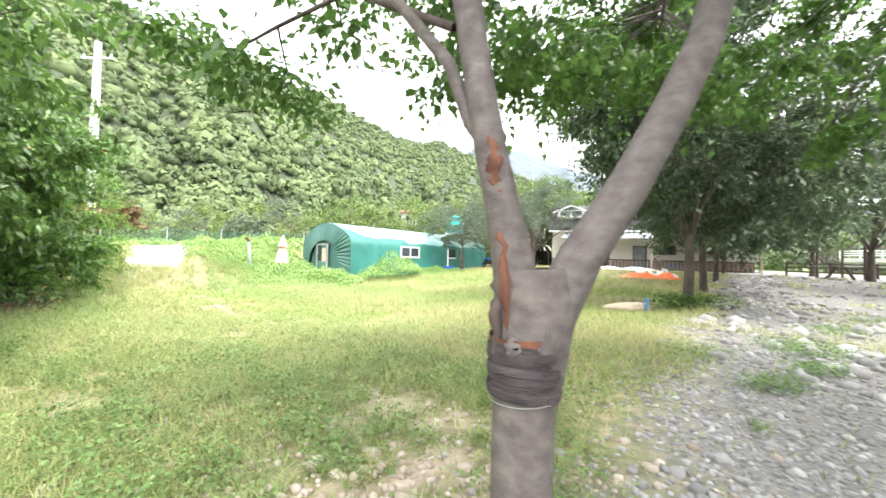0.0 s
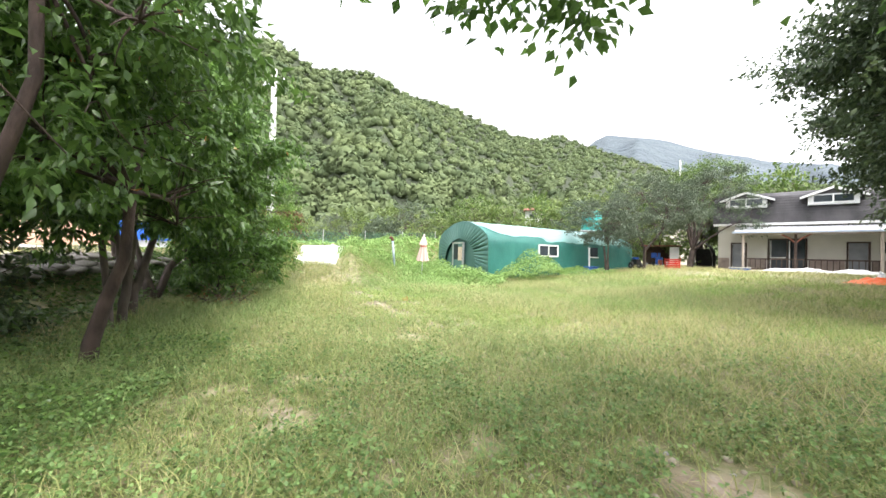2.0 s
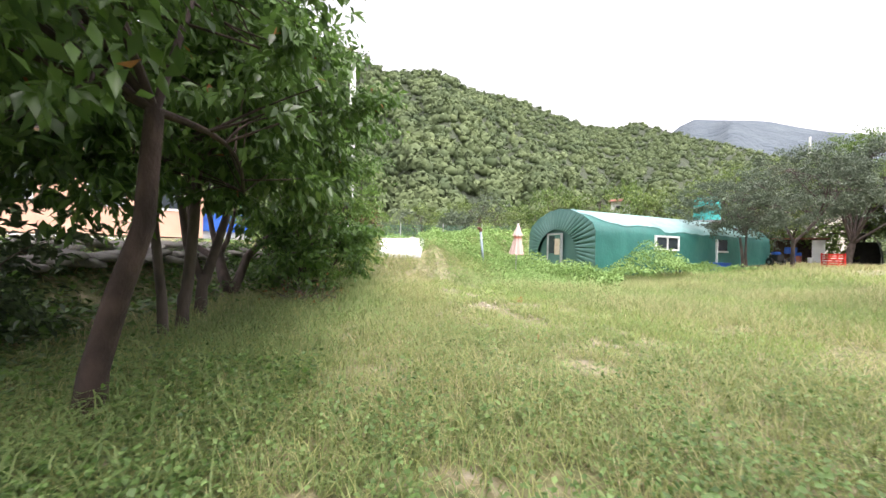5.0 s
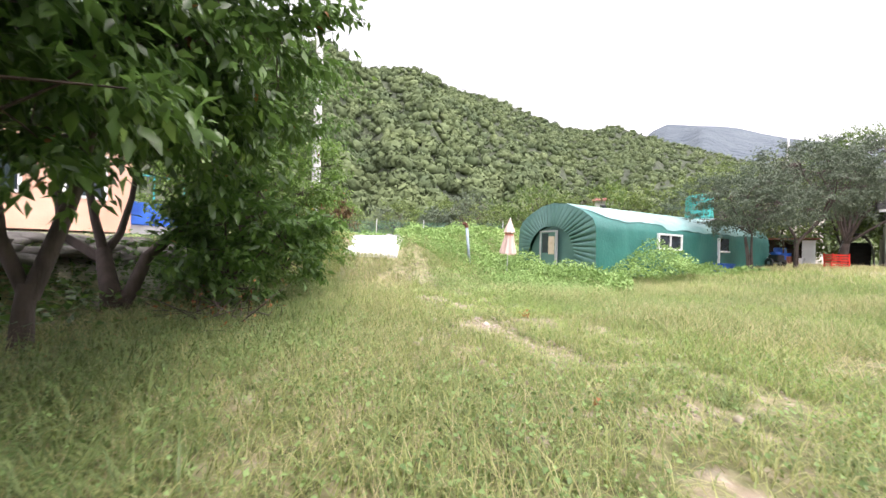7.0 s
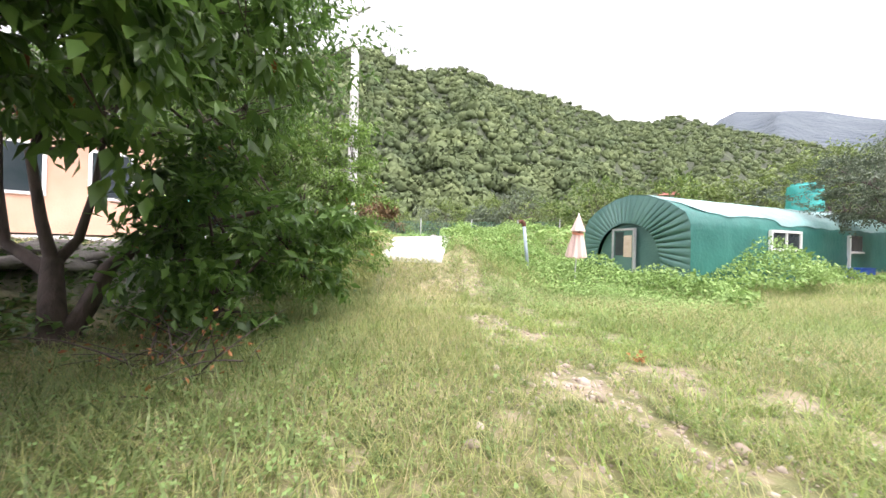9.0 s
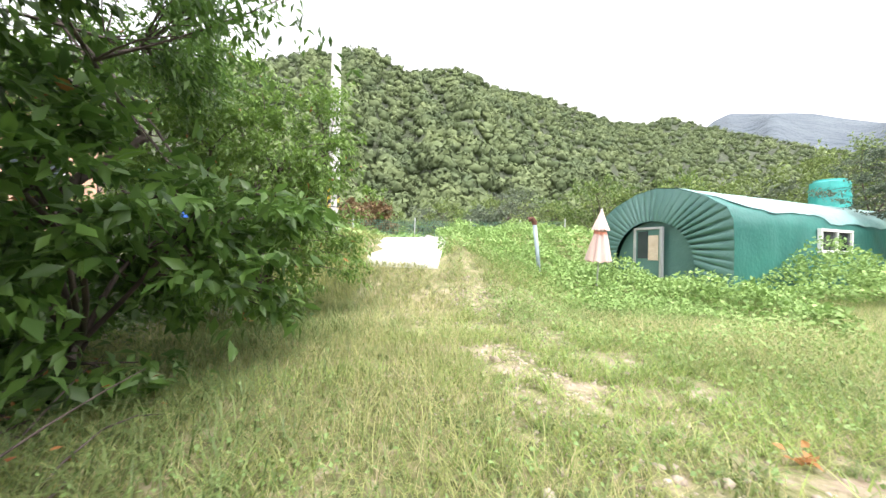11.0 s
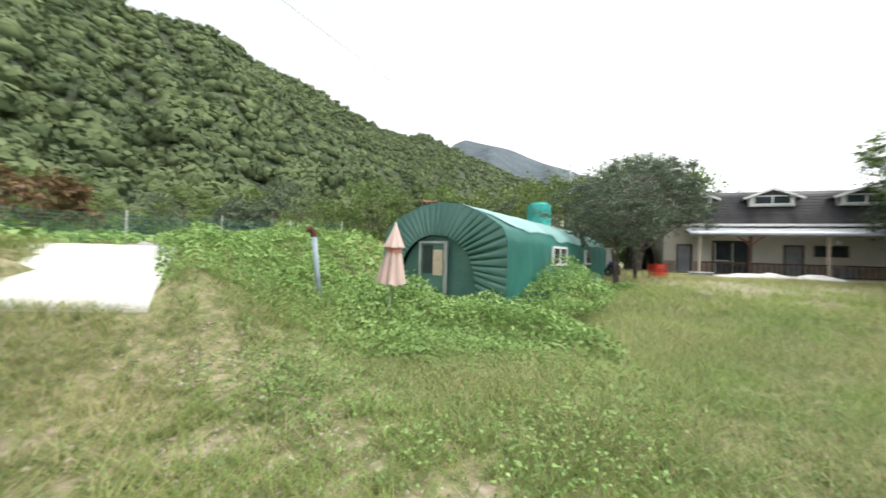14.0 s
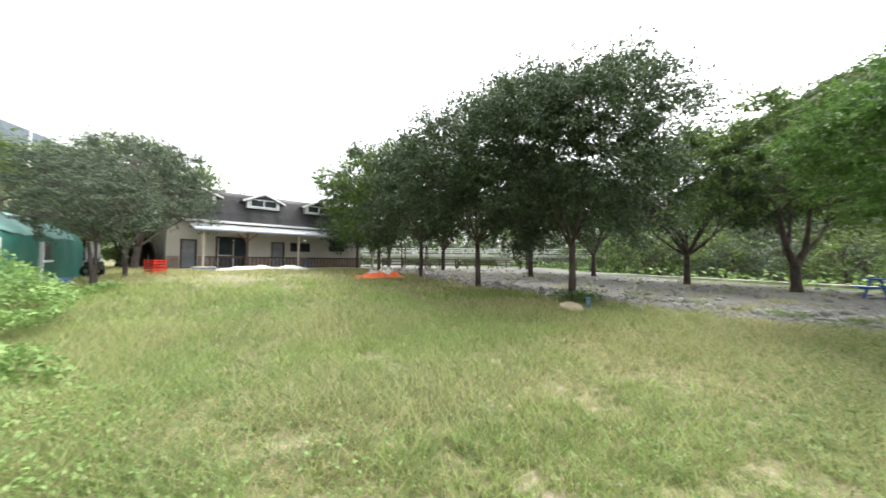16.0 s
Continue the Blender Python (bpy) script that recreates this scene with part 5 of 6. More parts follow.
    xs = np.linspace(1.0 - 0.3, X1 + 0.5, n)
    V = []
    for y, z in ((-2.55, 2.83), (-1.3, 3.1), (0.02, 3.42)):
        V.append(np.stack([xs, np.full(n, y), z + 0.02 * np.sin(xs * 2 * np.pi / 0.28)], -1))
    ii = np.arange(3 * n).reshape(3, n)
    quads = np.stack([ii[:-1, :-1], ii[:-1, 1:], ii[1:, 1:], ii[1:, :-1]], -1).reshape(-1, 4)
    o = np_mesh("veranda_roof", np.concatenate(V), quads, "metal_roof", t, label="pale corrugated metal veranda roof")
    so = o.modifiers.new("thickness", "SOLIDIFY")
    so.thickness = 0.015
    part("gutter", boxm(0.6, X1 + 0.55, -2.68, -2.56, 2.72, 2.86, 0.02), "gutter", t, "pale blue gutter")
    part("beam", boxm(0.8, X1 + 0.3, -2.36, -2.2, 2.62, 2.775, 0.01), "post_cream", t)
    part("fascia", boxm(X0 - 0.3, X1 + 0.3, -0.42, -0.3, 3.44, 3.62, 0.01), "white", t, "white fascia board")
    # mansard roof
    bm = bmesh.new()
    sec = [(-0.38, 3.6), (0.1, 4.3), (0.75, 5.75), (1.3, 6.0), (D / 2, 6.5), (D - 1.1, 6.0), (D + 0.6, 3.6)]
    vs = [[bm.verts.new((x, y, z)) for y, z in sec] for x in (X0 - 0.35, X1 + 0.35)]
    for k in range(len(sec) - 1):
        bm.faces.new((vs[0][k], vs[1][k], vs[1][k + 1], vs[0][k + 1]))
    bm.faces.new(vs[0][::-1])
    bm.faces.new(vs[1])
    part("roof", bm, "shingle", t, "dark grey shingled mansard roof with darker streaks")
    bm = bmesh.new()
    for k in range(14):
        w = k / 14
        ya, za = (-0.38 + 0.48 * w * 2, 3.6 + 0.7 * w * 2) if w < 0.5 else (0.1 + 0.65 * (w * 2 - 1), 4.3 + 1.45 * (w * 2 - 1))
        box(bm, X0 - 0.36, X1 + 0.36, ya - 0.035, ya + 0.02, za - 0.004, za + 0.016)
    part("shingle_course", bm, "shingle", t, kind="stuff")
    for cx in (1.3, 6.0, 10.8):
        d = new("dormer")
        d.parent = t
        tagged(d, label="dormer with a white framed window and white gable trim")
        bm = bmesh.new()
        prof_ = [(-1.25, 4.85), (-1.25, 5.45), (0, 5.98), (1.25, 5.45), (1.25, 4.85)]
        a_ = [bm.verts.new((cx + x, 0.02, z)) for x, z in prof_]
        b_ = [bm.verts.new((cx + x, 2.2, z)) for x, z in prof_]
        bm.faces.new(a_)
        bm.faces.new(b_[::-1])
        for k in range(5):
            bm.faces.new((a_[k], b_[k], b_[(k + 1) % 5], a_[(k + 1) % 5]))
        bmesh.ops.recalc_face_normals(bm, faces=bm.faces[:])
        part("cheeks", bm, "white", d)
        bm = bmesh.new()
        for s in (-1, 1):
            c4 = [(0, 6.07), (s * 1.65, 5.42), (s * 1.65, 5.33), (0, 5.98)]
            f_ = [bm.verts.new((cx + x, -0.2, z)) for x, z in c4]
            g_ = [bm.verts.new((cx + x, 2.4, z)) for x, z in c4]
            bm.faces.new(f_)
            bm.faces.new(g_[::-1])
            for k in range(4):
                bm.faces.new((f_[k], g_[k], g_[(k + 1) % 4], f_[(k + 1) % 4]))
        bmesh.ops.recalc_face_normals(bm, faces=bm.faces[:])
        part("dormer_roof", bm, "shingle", d)
        bm = bmesh.new()
        for s in (-1, 1):
            c4 = [(0, 6.09), (s * 1.68, 5.43), (s * 1.68, 5.28), (0, 5.94)]
            f_ = [bm.verts.new((cx + x, -0.26, z)) for x, z in c4]
            g_ = [bm.verts.new((cx + x, -0.205, z)) for x, z in c4]
            bm.faces.new(f_)
            bm.faces.new(g_[::-1])
            for k in range(4):
                bm.faces.new((f_[k], g_[k], g_[(k + 1) % 4], f_[(k + 1) % 4]))
        bmesh.ops.recalc_face_normals(bm, faces=bm.faces[:])
        part("bargeboard", bm, "white", d)
        bm = bmesh.new()
        vs_ = [bm.verts.new((cx + x, 0.0, z)) for x, z in ((-0.95, 5.55), (0, 5.95), (0.95, 5.55))]
        bm.faces.new(vs_)
        part("gable_panel", bm, "shingle", d)
        for a, b2, c, e2 in ((-1.05, 1.05, 4.95, 5.03), (-1.05, 1.05, 5.5, 5.58), (-1.05, -0.97, 5.03, 5.5), (0.97, 1.05, 5.03, 5.5), (-0.04, 0.04, 5.03, 5.5)):
            part("frame", boxm(cx + a, cx + b2, -0.06, 0.015, c, e2, 0.005), "white", d)
        for a, b2 in ((-0.97, -0.04), (0.04, 0.97)):
            part("pane", boxm(cx + a, cx + b2, -0.02, 0.012, 5.03, 5.5), "glass", d)
    lamp = part("globe_lamp", cyl((8.55, -1.9, 2.45), (8.55, -1.9, 2.8), 0.012), "steel", t)
    bm = bmesh.new()
    bmesh.ops.create_uvsphere(bm, u_segments=16, v_segments=10, radius=0.17, matrix=pose(8.55, -1.9, 2.35) @ Matrix.Diagonal((1, 1, 0.8, 1)))
    part("shade", bm, "white", lamp, "white globe lamp shade", smooth=True)
    part("air_conditioner", boxm(9.3, 10.1, -0.6, -0.1, 0.07, 0.75, 0.03), "door_grey", t)


house()


def world_from_house(x, y, z=0.38):
    return Matrix.Translation((10.2, 37.55, z)) @ Matrix.Rotation(radians(-22.33), 4, "Z") @ Matrix.Translation((x, y, 0))


# ---------- yard clutter ----------
def parasol():
    x, y = -8.37, 18.93
    z0 = float(H(x, y))
    t = thing("parasol", pose(x, y, z0, 2, 3), "closed faded pink garden parasol standing among weeds by the hut", "parasol")
    h = 1.955 - z0
    part("pole", cyl((0, 0, -0.1), (0, 0, h - 0.05), 0.02), "steel", t)
    n, m = 48, 14
    V = []
    for k in range(m):
        w = k / (m - 1)
        r = 0.02 + 0.13 * w ** 0.7 + 0.12 * w
        for j in range(n):
            a = 2 * math.pi * j / n
            rr = r * (1 + 0.16 * math.cos(8 * a) * (0.3 + w) + 0.05 * math.sin(3 * a + 5 * w))
            V.append((rr * math.cos(a), rr * math.sin(a), h - 0.10 - 1.18 * w + 0.03 * math.cos(8 * a) * w))
    F = [(i * n + j, (i + 1) * n + j, (i + 1) * n + (j + 1) % n, i * n + (j + 1) % n) for i in range(m - 1) for j in range(n)]
    np_mesh("canopy", V, F, "parasol", t, smooth=True, label="faded pink canopy folded in pleats")
    V = []
    for k in range(7):
        w = k / 6
        r = 0.025 + 0.18 * w
        for j in range(n):
            a = 2 * math.pi * j / n
            rr = r * (1 + 0.10 * math.cos(8 * a + 1) * w)
            V.append((rr * math.cos(a), rr * math.sin(a), h - 0.02 - 0.48 * w - 0.02 * math.cos(16 * a) * w))
    F = [(i * n + j, (i + 1) * n + j, (i + 1) * n + (j + 1) % n, i * n + (j + 1) % n) for i in range(6) for j in range(n)]
    np_mesh("top_flap", V, F, "parasol", t, smooth=True)
    bm = bmesh.new()
    bmesh.ops.create_cone(bm, cap_ends=False, segments=24, radius1=0.165, radius2=0.155, depth=0.07, matrix=pose(0, 0, h - 0.56, 6, 4))
    part("strap", bm, "parasol_red", t, "reddish tie strap")
    part("finial", cyl((0, 0, h - 0.06), (0, 0, h + 0.03), 0.03, 0.015), "white", t)


parasol()
x, y = -9.85, 18.9
z0 = float(H(x, y))
t = thing("standpipe", pose(x, y, z0), "blue-grey standpipe with a rusty elbow among the weeds", "pipe")
part("pipe", cyl((0.06, 0, -0.15), (-0.16, 0.1, 1.68 - z0), 0.055), "pipe", t, smooth=True)
tubes("elbow", [[((-0.155, 0.1, 1.62 - z0), 0.07), ((-0.165, 0.1, 1.72 - z0), 0.075), ((-0.22, 0.08, 1.78 - z0), 0.075), ((-0.31, 0.05, 1.77 - z0), 0.07)]], "rust", t, 10, label="rusty brown elbow")


def crumple(name, x, y, sx, sy, h, material, label, category, second=None, rot=0.0):
    z0 = float(H(x, y))
    t = thing(name, pose(x, y, z0, 0, 0, rot), label, category)

    def sheet(sx, sy, h, mt, seed, ox=0.0, nm="sheet"):
        n = 34
        V = []
        for i in range(n):
            for j in range(n):
                u_, v_ = i / (n - 1) * 2 - 1, j / (n - 1) * 2 - 1
                edge = max(0.0, 1 - (abs(u_) ** 3 + abs(v_) ** 3) ** (1 / 3) ** 1)
                nz = noise.noise(Vector((u_ * 2.6 + seed, v_ * 2.2, seed))) + 0.5 * noise.noise(Vector((u_ * 7 + seed, v_ * 6, 3)))
                V.append((ox + u_ * sx * (1 + 0.12 * noise.noise(Vector((v_ * 3, seed, 1)))), v_ * sy * (1 + 0.12 * noise.noise(Vector((u_ * 3, seed, 5)))), 0.02 + h * min(1, 2.2 * edge) ** 0.5 * (0.55 + 0.8 * nz)))
        ii = np.arange(n * n).reshape(n, n)
        q_ = np.stack([ii[:-1, :-1], ii[1:, :-1], ii[1:, 1:], ii[:-1, 1:]], -1).reshape(-1, 4)
        np_mesh(nm, V, q_, mt, t, smooth=False)
    sheet(sx, sy, h, material, 1.3)
    if second:
        sheet(sx * 0.55, sy * 0.6, h * 1.35, second, 6.1, sx * 0.35, "bundle")
        sheet(sx * 0.28, sy * 0.45, h * 1.25, second, 2.7, -sx * 0.3, "bundle")
    return t


crumple("tarpaulin", 10.4, 21.15, 1.45, 0.75, 0.34, "orange", "crumpled orange and white tarpaulin heaped on the grass", "tarpaulin", "white", -20)
m_ = world_from_house(5.0, -3.4)
crumple("ground_sheet", m_.translation.x, m_.translation.y, 3.2, 0.5, 0.34, "white", "long white sheet lying before the veranda", "sheet", None, -22.33)
m_ = world_from_house(1.1, -3.2, 0.3)
t = thing("tub", m_, "blue plastic tub with a white lid before the veranda", "tub")
part("body", boxm(-0.6, 0.6, -0.3, 0.3, 0.0, 0.28, 0.04), "blue", t)
part("lid", boxm(-0.65, 0.65, -0.34, 0.34, 0.284, 0.34, 0.02), "white", t)


def crate(x, y, rz, z=0.0):
    t = thing("crate", pose(x, y, float(H(x, y)) + z, 0, 0, rz) @ Matrix.Diagonal((1.05, 1.05, 0.95, 1)), "red slatted plastic crate on the grass", "crate", "red crates")
    for k in range(3):
        z1 = 0.02 + k * 0.13
        for s in (-1, 1):
            part("slat", boxm(-0.32, 0.32, s * 0.22 - 0.01, s * 0.22 + 0.01, z1, z1 + 0.08), "red", t)
            part("slat", boxm(s * 0.32 - 0.01, s * 0.32 + 0.01, -0.208, 0.208, z1, z1 + 0.08), "red", t)
    for sx, sy in itertools.product((-1, 1), repeat=2):
        part("corner", boxm(sx * 0.335 - 0.02, sx * 0.335 + 0.02, sy * 0.235 - 0.02, sy * 0.235 + 0.02, 0, 0.4), "red", t)
    part("base", boxm(-0.31, 0.31, -0.21, 0.21, 0.0, 0.02), "red", t)


crate(5.0, 30.75, 10)
crate(5.0, 30.78, 16, 0.385)


def shed():
    t = thing("shed", pose(6.9, 41.7, 0.33, 0, 0, -15), "small open lean-to shed with a white side wall and rusty roof", "shed")
    part("wall", boxm(0.4, 1.1, 0, 0.12, 0, 1.9), "white", t, "white front wall")
    part("wall", boxm(-1.7, 1.1, 2.0, 2.1, 0, 2.0), "wood_dark", t, "dark back wall")
    part("wall", boxm(1.0, 1.1, 0.12, 2.0, 0, 1.9), "white", t)
    bm = box(bmesh.new(), -1.9, 1.3, -0.3, 2.3, 2.0, 2.06)
    part("roof", bm, "wood_red", t, "rusty sheet roof")
    for x in (-1.7, -0.6):
        part("post", boxm(x - 0.04, x + 0.04, -0.04, 0.04, 0, 2.0), "wood_dark", t)
    part("shelf", boxm(-1.6, 0.3, 0.6, 1.2, 0.8, 0.85), "wood_dark", t)
    b2 = thing("barrel", pose(6.5, 41.95, 0.33), "blue plastic barrel standing in the shed", "barrel")
    part("body", cyl((0, 0, 0.0), (0, 0, 0.95), 0.3), "blue", b2, smooth=False)
    b3 = thing("box", pose(6.45, 42.7, 1.19, 0, 0, -15), "blue storage box on the shed's shelf", "box")
    part("body", boxm(-0.45, 0.3, -0.3, 0.3, 0.0, 0.5, 0.03), "blue", b3)
    for i, (x, y, mt, nm) in enumerate(((5.2, 41.0, "door_grey", "bucket"), (5.8, 40.7, "black", "bucket"), (7.0, 40.8, "white", "bucket"), (6.4, 41.0, "wood_red", "bucket"))):
        o = thing(nm, pose(x, y, float(H(x, y))), ("grey", "black", "white", "rusty brown")[i] + " bucket standing before the shed", "bucket")
        part("body", cyl((0, 0, 0.0), (0, 0, 0.35 + 0.1 * i), 0.14, 0.18), mt, o)


shed()


def cultivator():
    """A small motor cultivator parked under the fruit trees."""
    x, y = 2.9, 31.6
    t = thing("garden_cultivator", pose(x, y, float(H(x, y)), 0, 0, 25), "dark two-wheeled garden cultivator parked under the fruit trees", "garden machine")
    for s_ in (-1, 1):
        wheel = part("wheel", cyl((s_ * 0.32 - 0.05, 0, 0.25), (s_ * 0.32 + 0.05, 0, 0.25), 0.25), "black", t, "black rubber tyre")
        part("hub", cyl((s_ * 0.32 - 0.06, 0, 0.25), (s_ * 0.32 + 0.06, 0, 0.25), 0.09), "steel", wheel)
    part("axle", cyl((-0.27, 0, 0.25), (0.27, 0, 0.25), 0.03), "steel", t)
    part("engine", boxm(-0.2, 0.2, -0.35, 0.25, 0.32, 0.68, 0.04), "black", t, "dark engine block")
    part("fuel_tank", boxm(-0.18, 0.18, -0.2, 0.2, 0.684, 0.84, 0.05), "blue", t, "blue fuel tank")
    for s_ in (-1, 1):
        tubes("handlebar", [[((s_ * 0.15, 0.25, 0.5), 0.02), ((s_ * 0.22, 0.8, 0.85), 0.02), ((s_ * 0.28, 1.3, 1.0), 0.02), ((s_ * 0.28, 1.5, 1.0), 0.022)]], "steel", t, 6)
    b = thing("storage_box", pose(-0.50, 26.95, float(H(-0.5, 26.95)), 0, 0, -36), "blue plastic box standing against the green hut", "box")
    part("body", boxm(0.0, 0.45, -0.5, 0.5, 0.0, 0.36, 0.03), "blue", b)
    part("lid", boxm(-0.02, 0.47, -0.52, 0.52, 0.364, 0.41, 0.015), "blue", b)


cultivator()


def dark_arch():
    m_ = world_from_house(-1.6, 0.6, 0.3)
    t = thing("shade_tunnel", m_, "low arched tunnel of black shade cloth beside the house", "shade tunnel")
    n = 20
    V = []
    for y in (0.0, 1.5, 3.0):
        for k in range(n + 1):
            a = math.pi * k / n
            V.append((0.8 * math.cos(a), y, 2.3 * math.sin(a) ** 0.7))
    ii = np.arange(3 * (n + 1)).reshape(3, n + 1)
    q_ = np.stack([ii[:-1, :-1], ii[:-1, 1:], ii[1:, 1:], ii[1:, :-1]], -1).reshape(-1, 4)
    o = np_mesh("cloth", V, q_, "black", t)
    s_ = o.modifiers.new("thickness", "SOLIDIFY")
    s_.thickness = 0.02
    for y in (0.02, 2.98):
        tubes("hoop", [[((0.81 * math.cos(math.pi * k / 12), y, 2.31 * math.sin(math.pi * k / 12) ** 0.7), 0.02) for k in range(13)]], "steel", t, 6)
    part("back_cloth", boxm(-0.7, 0.7, 2.9, 2.94, 0, 1.8), "black", t)


dark_arch()


def boulder(x, y, sx, sy, sz, material, label, seed, name="rock"):
    t = bmesh.new()
    bmesh.ops.create_icosphere(t, subdivisions=3, radius=1)
    for v in t.verts:
        k_ = 1 + 0.16 * noise.noise(v.co * 1.6 + Vector((seed, 0, 0))) + 0.05 * noise.noise(v.co * 6)
        v.co = Vector((v.co.x * sx * k_, v.co.y * sy * k_, max(v.co.z, -0.4) * sz * k_))
    o = part(name, t, material, None, label, smooth=True, category="rock")
    o.matrix_world = pose(x, y, float(H(x, y)) + 0.3 * sz, 0, 0, seed * 40)
    return o


boulder(4.52, 11.2, 0.74, 0.36, 0.16, "rock", "flat pale sandy boulder lying in the grass by a tree", 0.3)
x, y = 4.72, 10.72
t = thing("hydrant", pose(x, y, float(H(x, y))), "small blue garden standpipe with a tap beside the boulder", "tap")
part("body", cyl((0, 0, -0.1), (0, 0, 0.33), 0.06, 0.05), "bluegrey", t, smooth=True)
part("cap", cyl((0, 0, 0.33), (0, 0, 0.38), 0.075, 0.05), "bluegrey", t)
part("tap", cyl((0, 0, 0.25), (-0.14, -0.03, 0.23), 0.02), "steel", t)

# dry stone blocks on the bank behind the hedge
blk = boulder(-11.6, 8.6, 0.36, 0.24, 0.11, "bank_stone", "weathered grey stone block in the low bank", 0.5)
tagged(blk, group="stones of the bank")
for k in range(46):
    s = (k % 23) / 22
    lay = k // 23
    x, y = -9.6 - 4.0 * s - 0.5 * lay + 0.1 * math.sin(k * 3.1), 5.4 + 6.0 * s - 0.4 * lay
    x -= 1.15
    o = copy_thing(blk, pose(x, y, float(H(x, y)) + 0.03 + 0.05 * (k % 3), 8 * math.sin(k), 6 * math.cos(k * 2), 60 + 50 * math.sin(k * 7)))

for k, (sx_, w_) in enumerate(((0.20, 1.9), (0.26, 2.25), (0.24, 2.62), (0.15, 1.55))):
    p = f0 + dv * 4.9 + rv * (w_ - 0.2)
    boulder(p[0], p[1], sx_, sx_ * 0.8, sx_ * 0.62, "stone", "pale rounded stone at the head of the ramp", 30 + k, name="stone")

# dried brushwood under the hedge
x, y = -9.6, 8.9
paths = []
for k in range(40):
    a, l_ = random.uniform(0, 6.28), random.uniform(0.4, 0.9)
    p0 = np.array([random.uniform(-0.7, 0.7), random.uniform(-0.5, 0.7), random.uniform(0.0, 0.15)])
    paths.append(bent(p0, p0 + np.array([l_ * math.cos(a), l_ * math.sin(a), random.uniform(0.0, 0.5)]), 0.010, 0.003, 4, 0.1))
bw = thing("brushwood", pose(x, y, float(H(x, y))), "heap of dry brushwood with withered brown leaves under the hedge", "brushwood")
tubes("twig", paths, "bark", bw, 4, kind="stuff")
pp = np.concatenate([np.array([q for q, _ in p_[1:]]) for p_ in paths])
pp = pp[rng.integers(0, len(pp), 260)] + rng.standard_normal((260, 3)) * 0.05
v, f = leaf_arrays(pp[:150], 0.06, 0.5, 0.6)
np_mesh("withered_leaves", v, f, "leaf_dead", bw)


def dead_leaves(x, y, n, spread, size):
    p_ = np.stack([x + rng.normal(0, spread, n), y + rng.normal(0, spread, n), np.zeros(n)], -1)
    p_[:, 2] = H(p_[:, 0], p_[:, 1]) + rng.uniform(0.02, 0.12, n)
    v, f = leaf_arrays(p_, size, 0.6, 0.0, True)
    np_mesh("dead_leaves", v, f, "leaf_dead", kind="stuff", label="fallen brown leaves on the grass")


dead_leaves(-6.03, 11.95, 14, 0.05, 0.08)
dead_leaves(-4.7, 8.6, 5, 0.04, 0.06)
dead_leaves(-9.4, 8.3, 22, 0.8, 0.05)


# buildings beyond the hedge
def lot_building():
    t = thing("building", pose(-20.2, 9.2, 1.0, 0, 0, -16), "pink and cream plastered building beyond the hedge", "building")
    part("wall", boxm(-6, 0, -5, -0.9, 0, 3.3), "plaster", t, "pink plastered wall")
    part("wall", boxm(-6, 0.06, -0.9, 3.2, 0, 3.3), "plaster", t, "pale pink plastered wall")
    for y in (-4.4, -2.4, -0.2, 1.6):
        w = new("window")
        w.parent = t
        part("frame", boxm(0.06, 0.12, y, y + 1.0, 1.0, 2.4, 0.01), "white", w)
        part("pane", boxm(0.12, 0.13, y + 0.08, y + 0.92, 1.08, 2.32), "glass", w)
    part("roof", boxm(-6.3, 0.5, -5.3, 3.5, 3.3, 3.5), "shingle", t)
    k = thing("cargo_container", pose(-19.6, 13.3, 1.0, 0, 0, -12), "blue cargo box parked on the concrete lot", "container")
    part("body", boxm(-1.5, 0, -1.0, 1.3, 0.3, 1.1, 0.03), "blue", k)
    part("base", boxm(-1.4, -0.1, -0.9, 1.2, 0, 0.3), "steel", k)
    g = thing("cage", pose(-19.3, 12.8, 1.0, 0, 0, -12), "pale green framed netting behind the blue box", "netting")
    for yy in (-1.5, -0.5, 0.5, 1.5):
        part("post", boxm(-1.7, -1.64, yy, yy + 0.06, 0, 2.2), "teal", g)
    part("rail", boxm(-1.72, -1.62, -1.5, 1.6, 2.2, 2.26), "teal", g)


lot_building()


# ---------- yard by the stream: bridge, fences, tables ----------
def bridge():
    a, b_ = np.array([47.0, 46.0]), np.array([53.5, 8.0])
    ln = float(np.linalg.norm(b_ - a))
    rz = math.degrees(math.atan2(*(b_ - a)[::-1]))
    t = thing("bridge", pose(a[0], a[1], 0, 0, 0, rz), "white concrete bridge with white railings over the stream", "bridge")
    part("deck", boxm(0, ln, -1.0, 3.0, 1.75, 2.2, 0.03), "concrete", t)
    part("girder", boxm(0, ln, -0.6, 2.6, 1.25, 1.75, 0.03), "concrete", t)
    for k in range(4):
        x = 6 + k * (ln - 12) / 3
        part("pier", boxm(x - 0.9, x + 0.9, -0.4, 2.4, -3, 1.25, 0.05), "concrete", t)
    for z in (2.45, 2.7, 2.98):
        part("rail", boxm(0, ln, -0.98, -0.9, z, z + 0.15), "white", t)
    post = boxm(-0.06, 0.06, -0.995, -0.885, 2.2, 3.1)
    me = part("rail_post", post, "white", t)
    for k in range(1, 21):
        o = new("rail_post", me.data)
        o.parent, o.location = t, (ln * k / 20.2, 0, 0)


bridge()


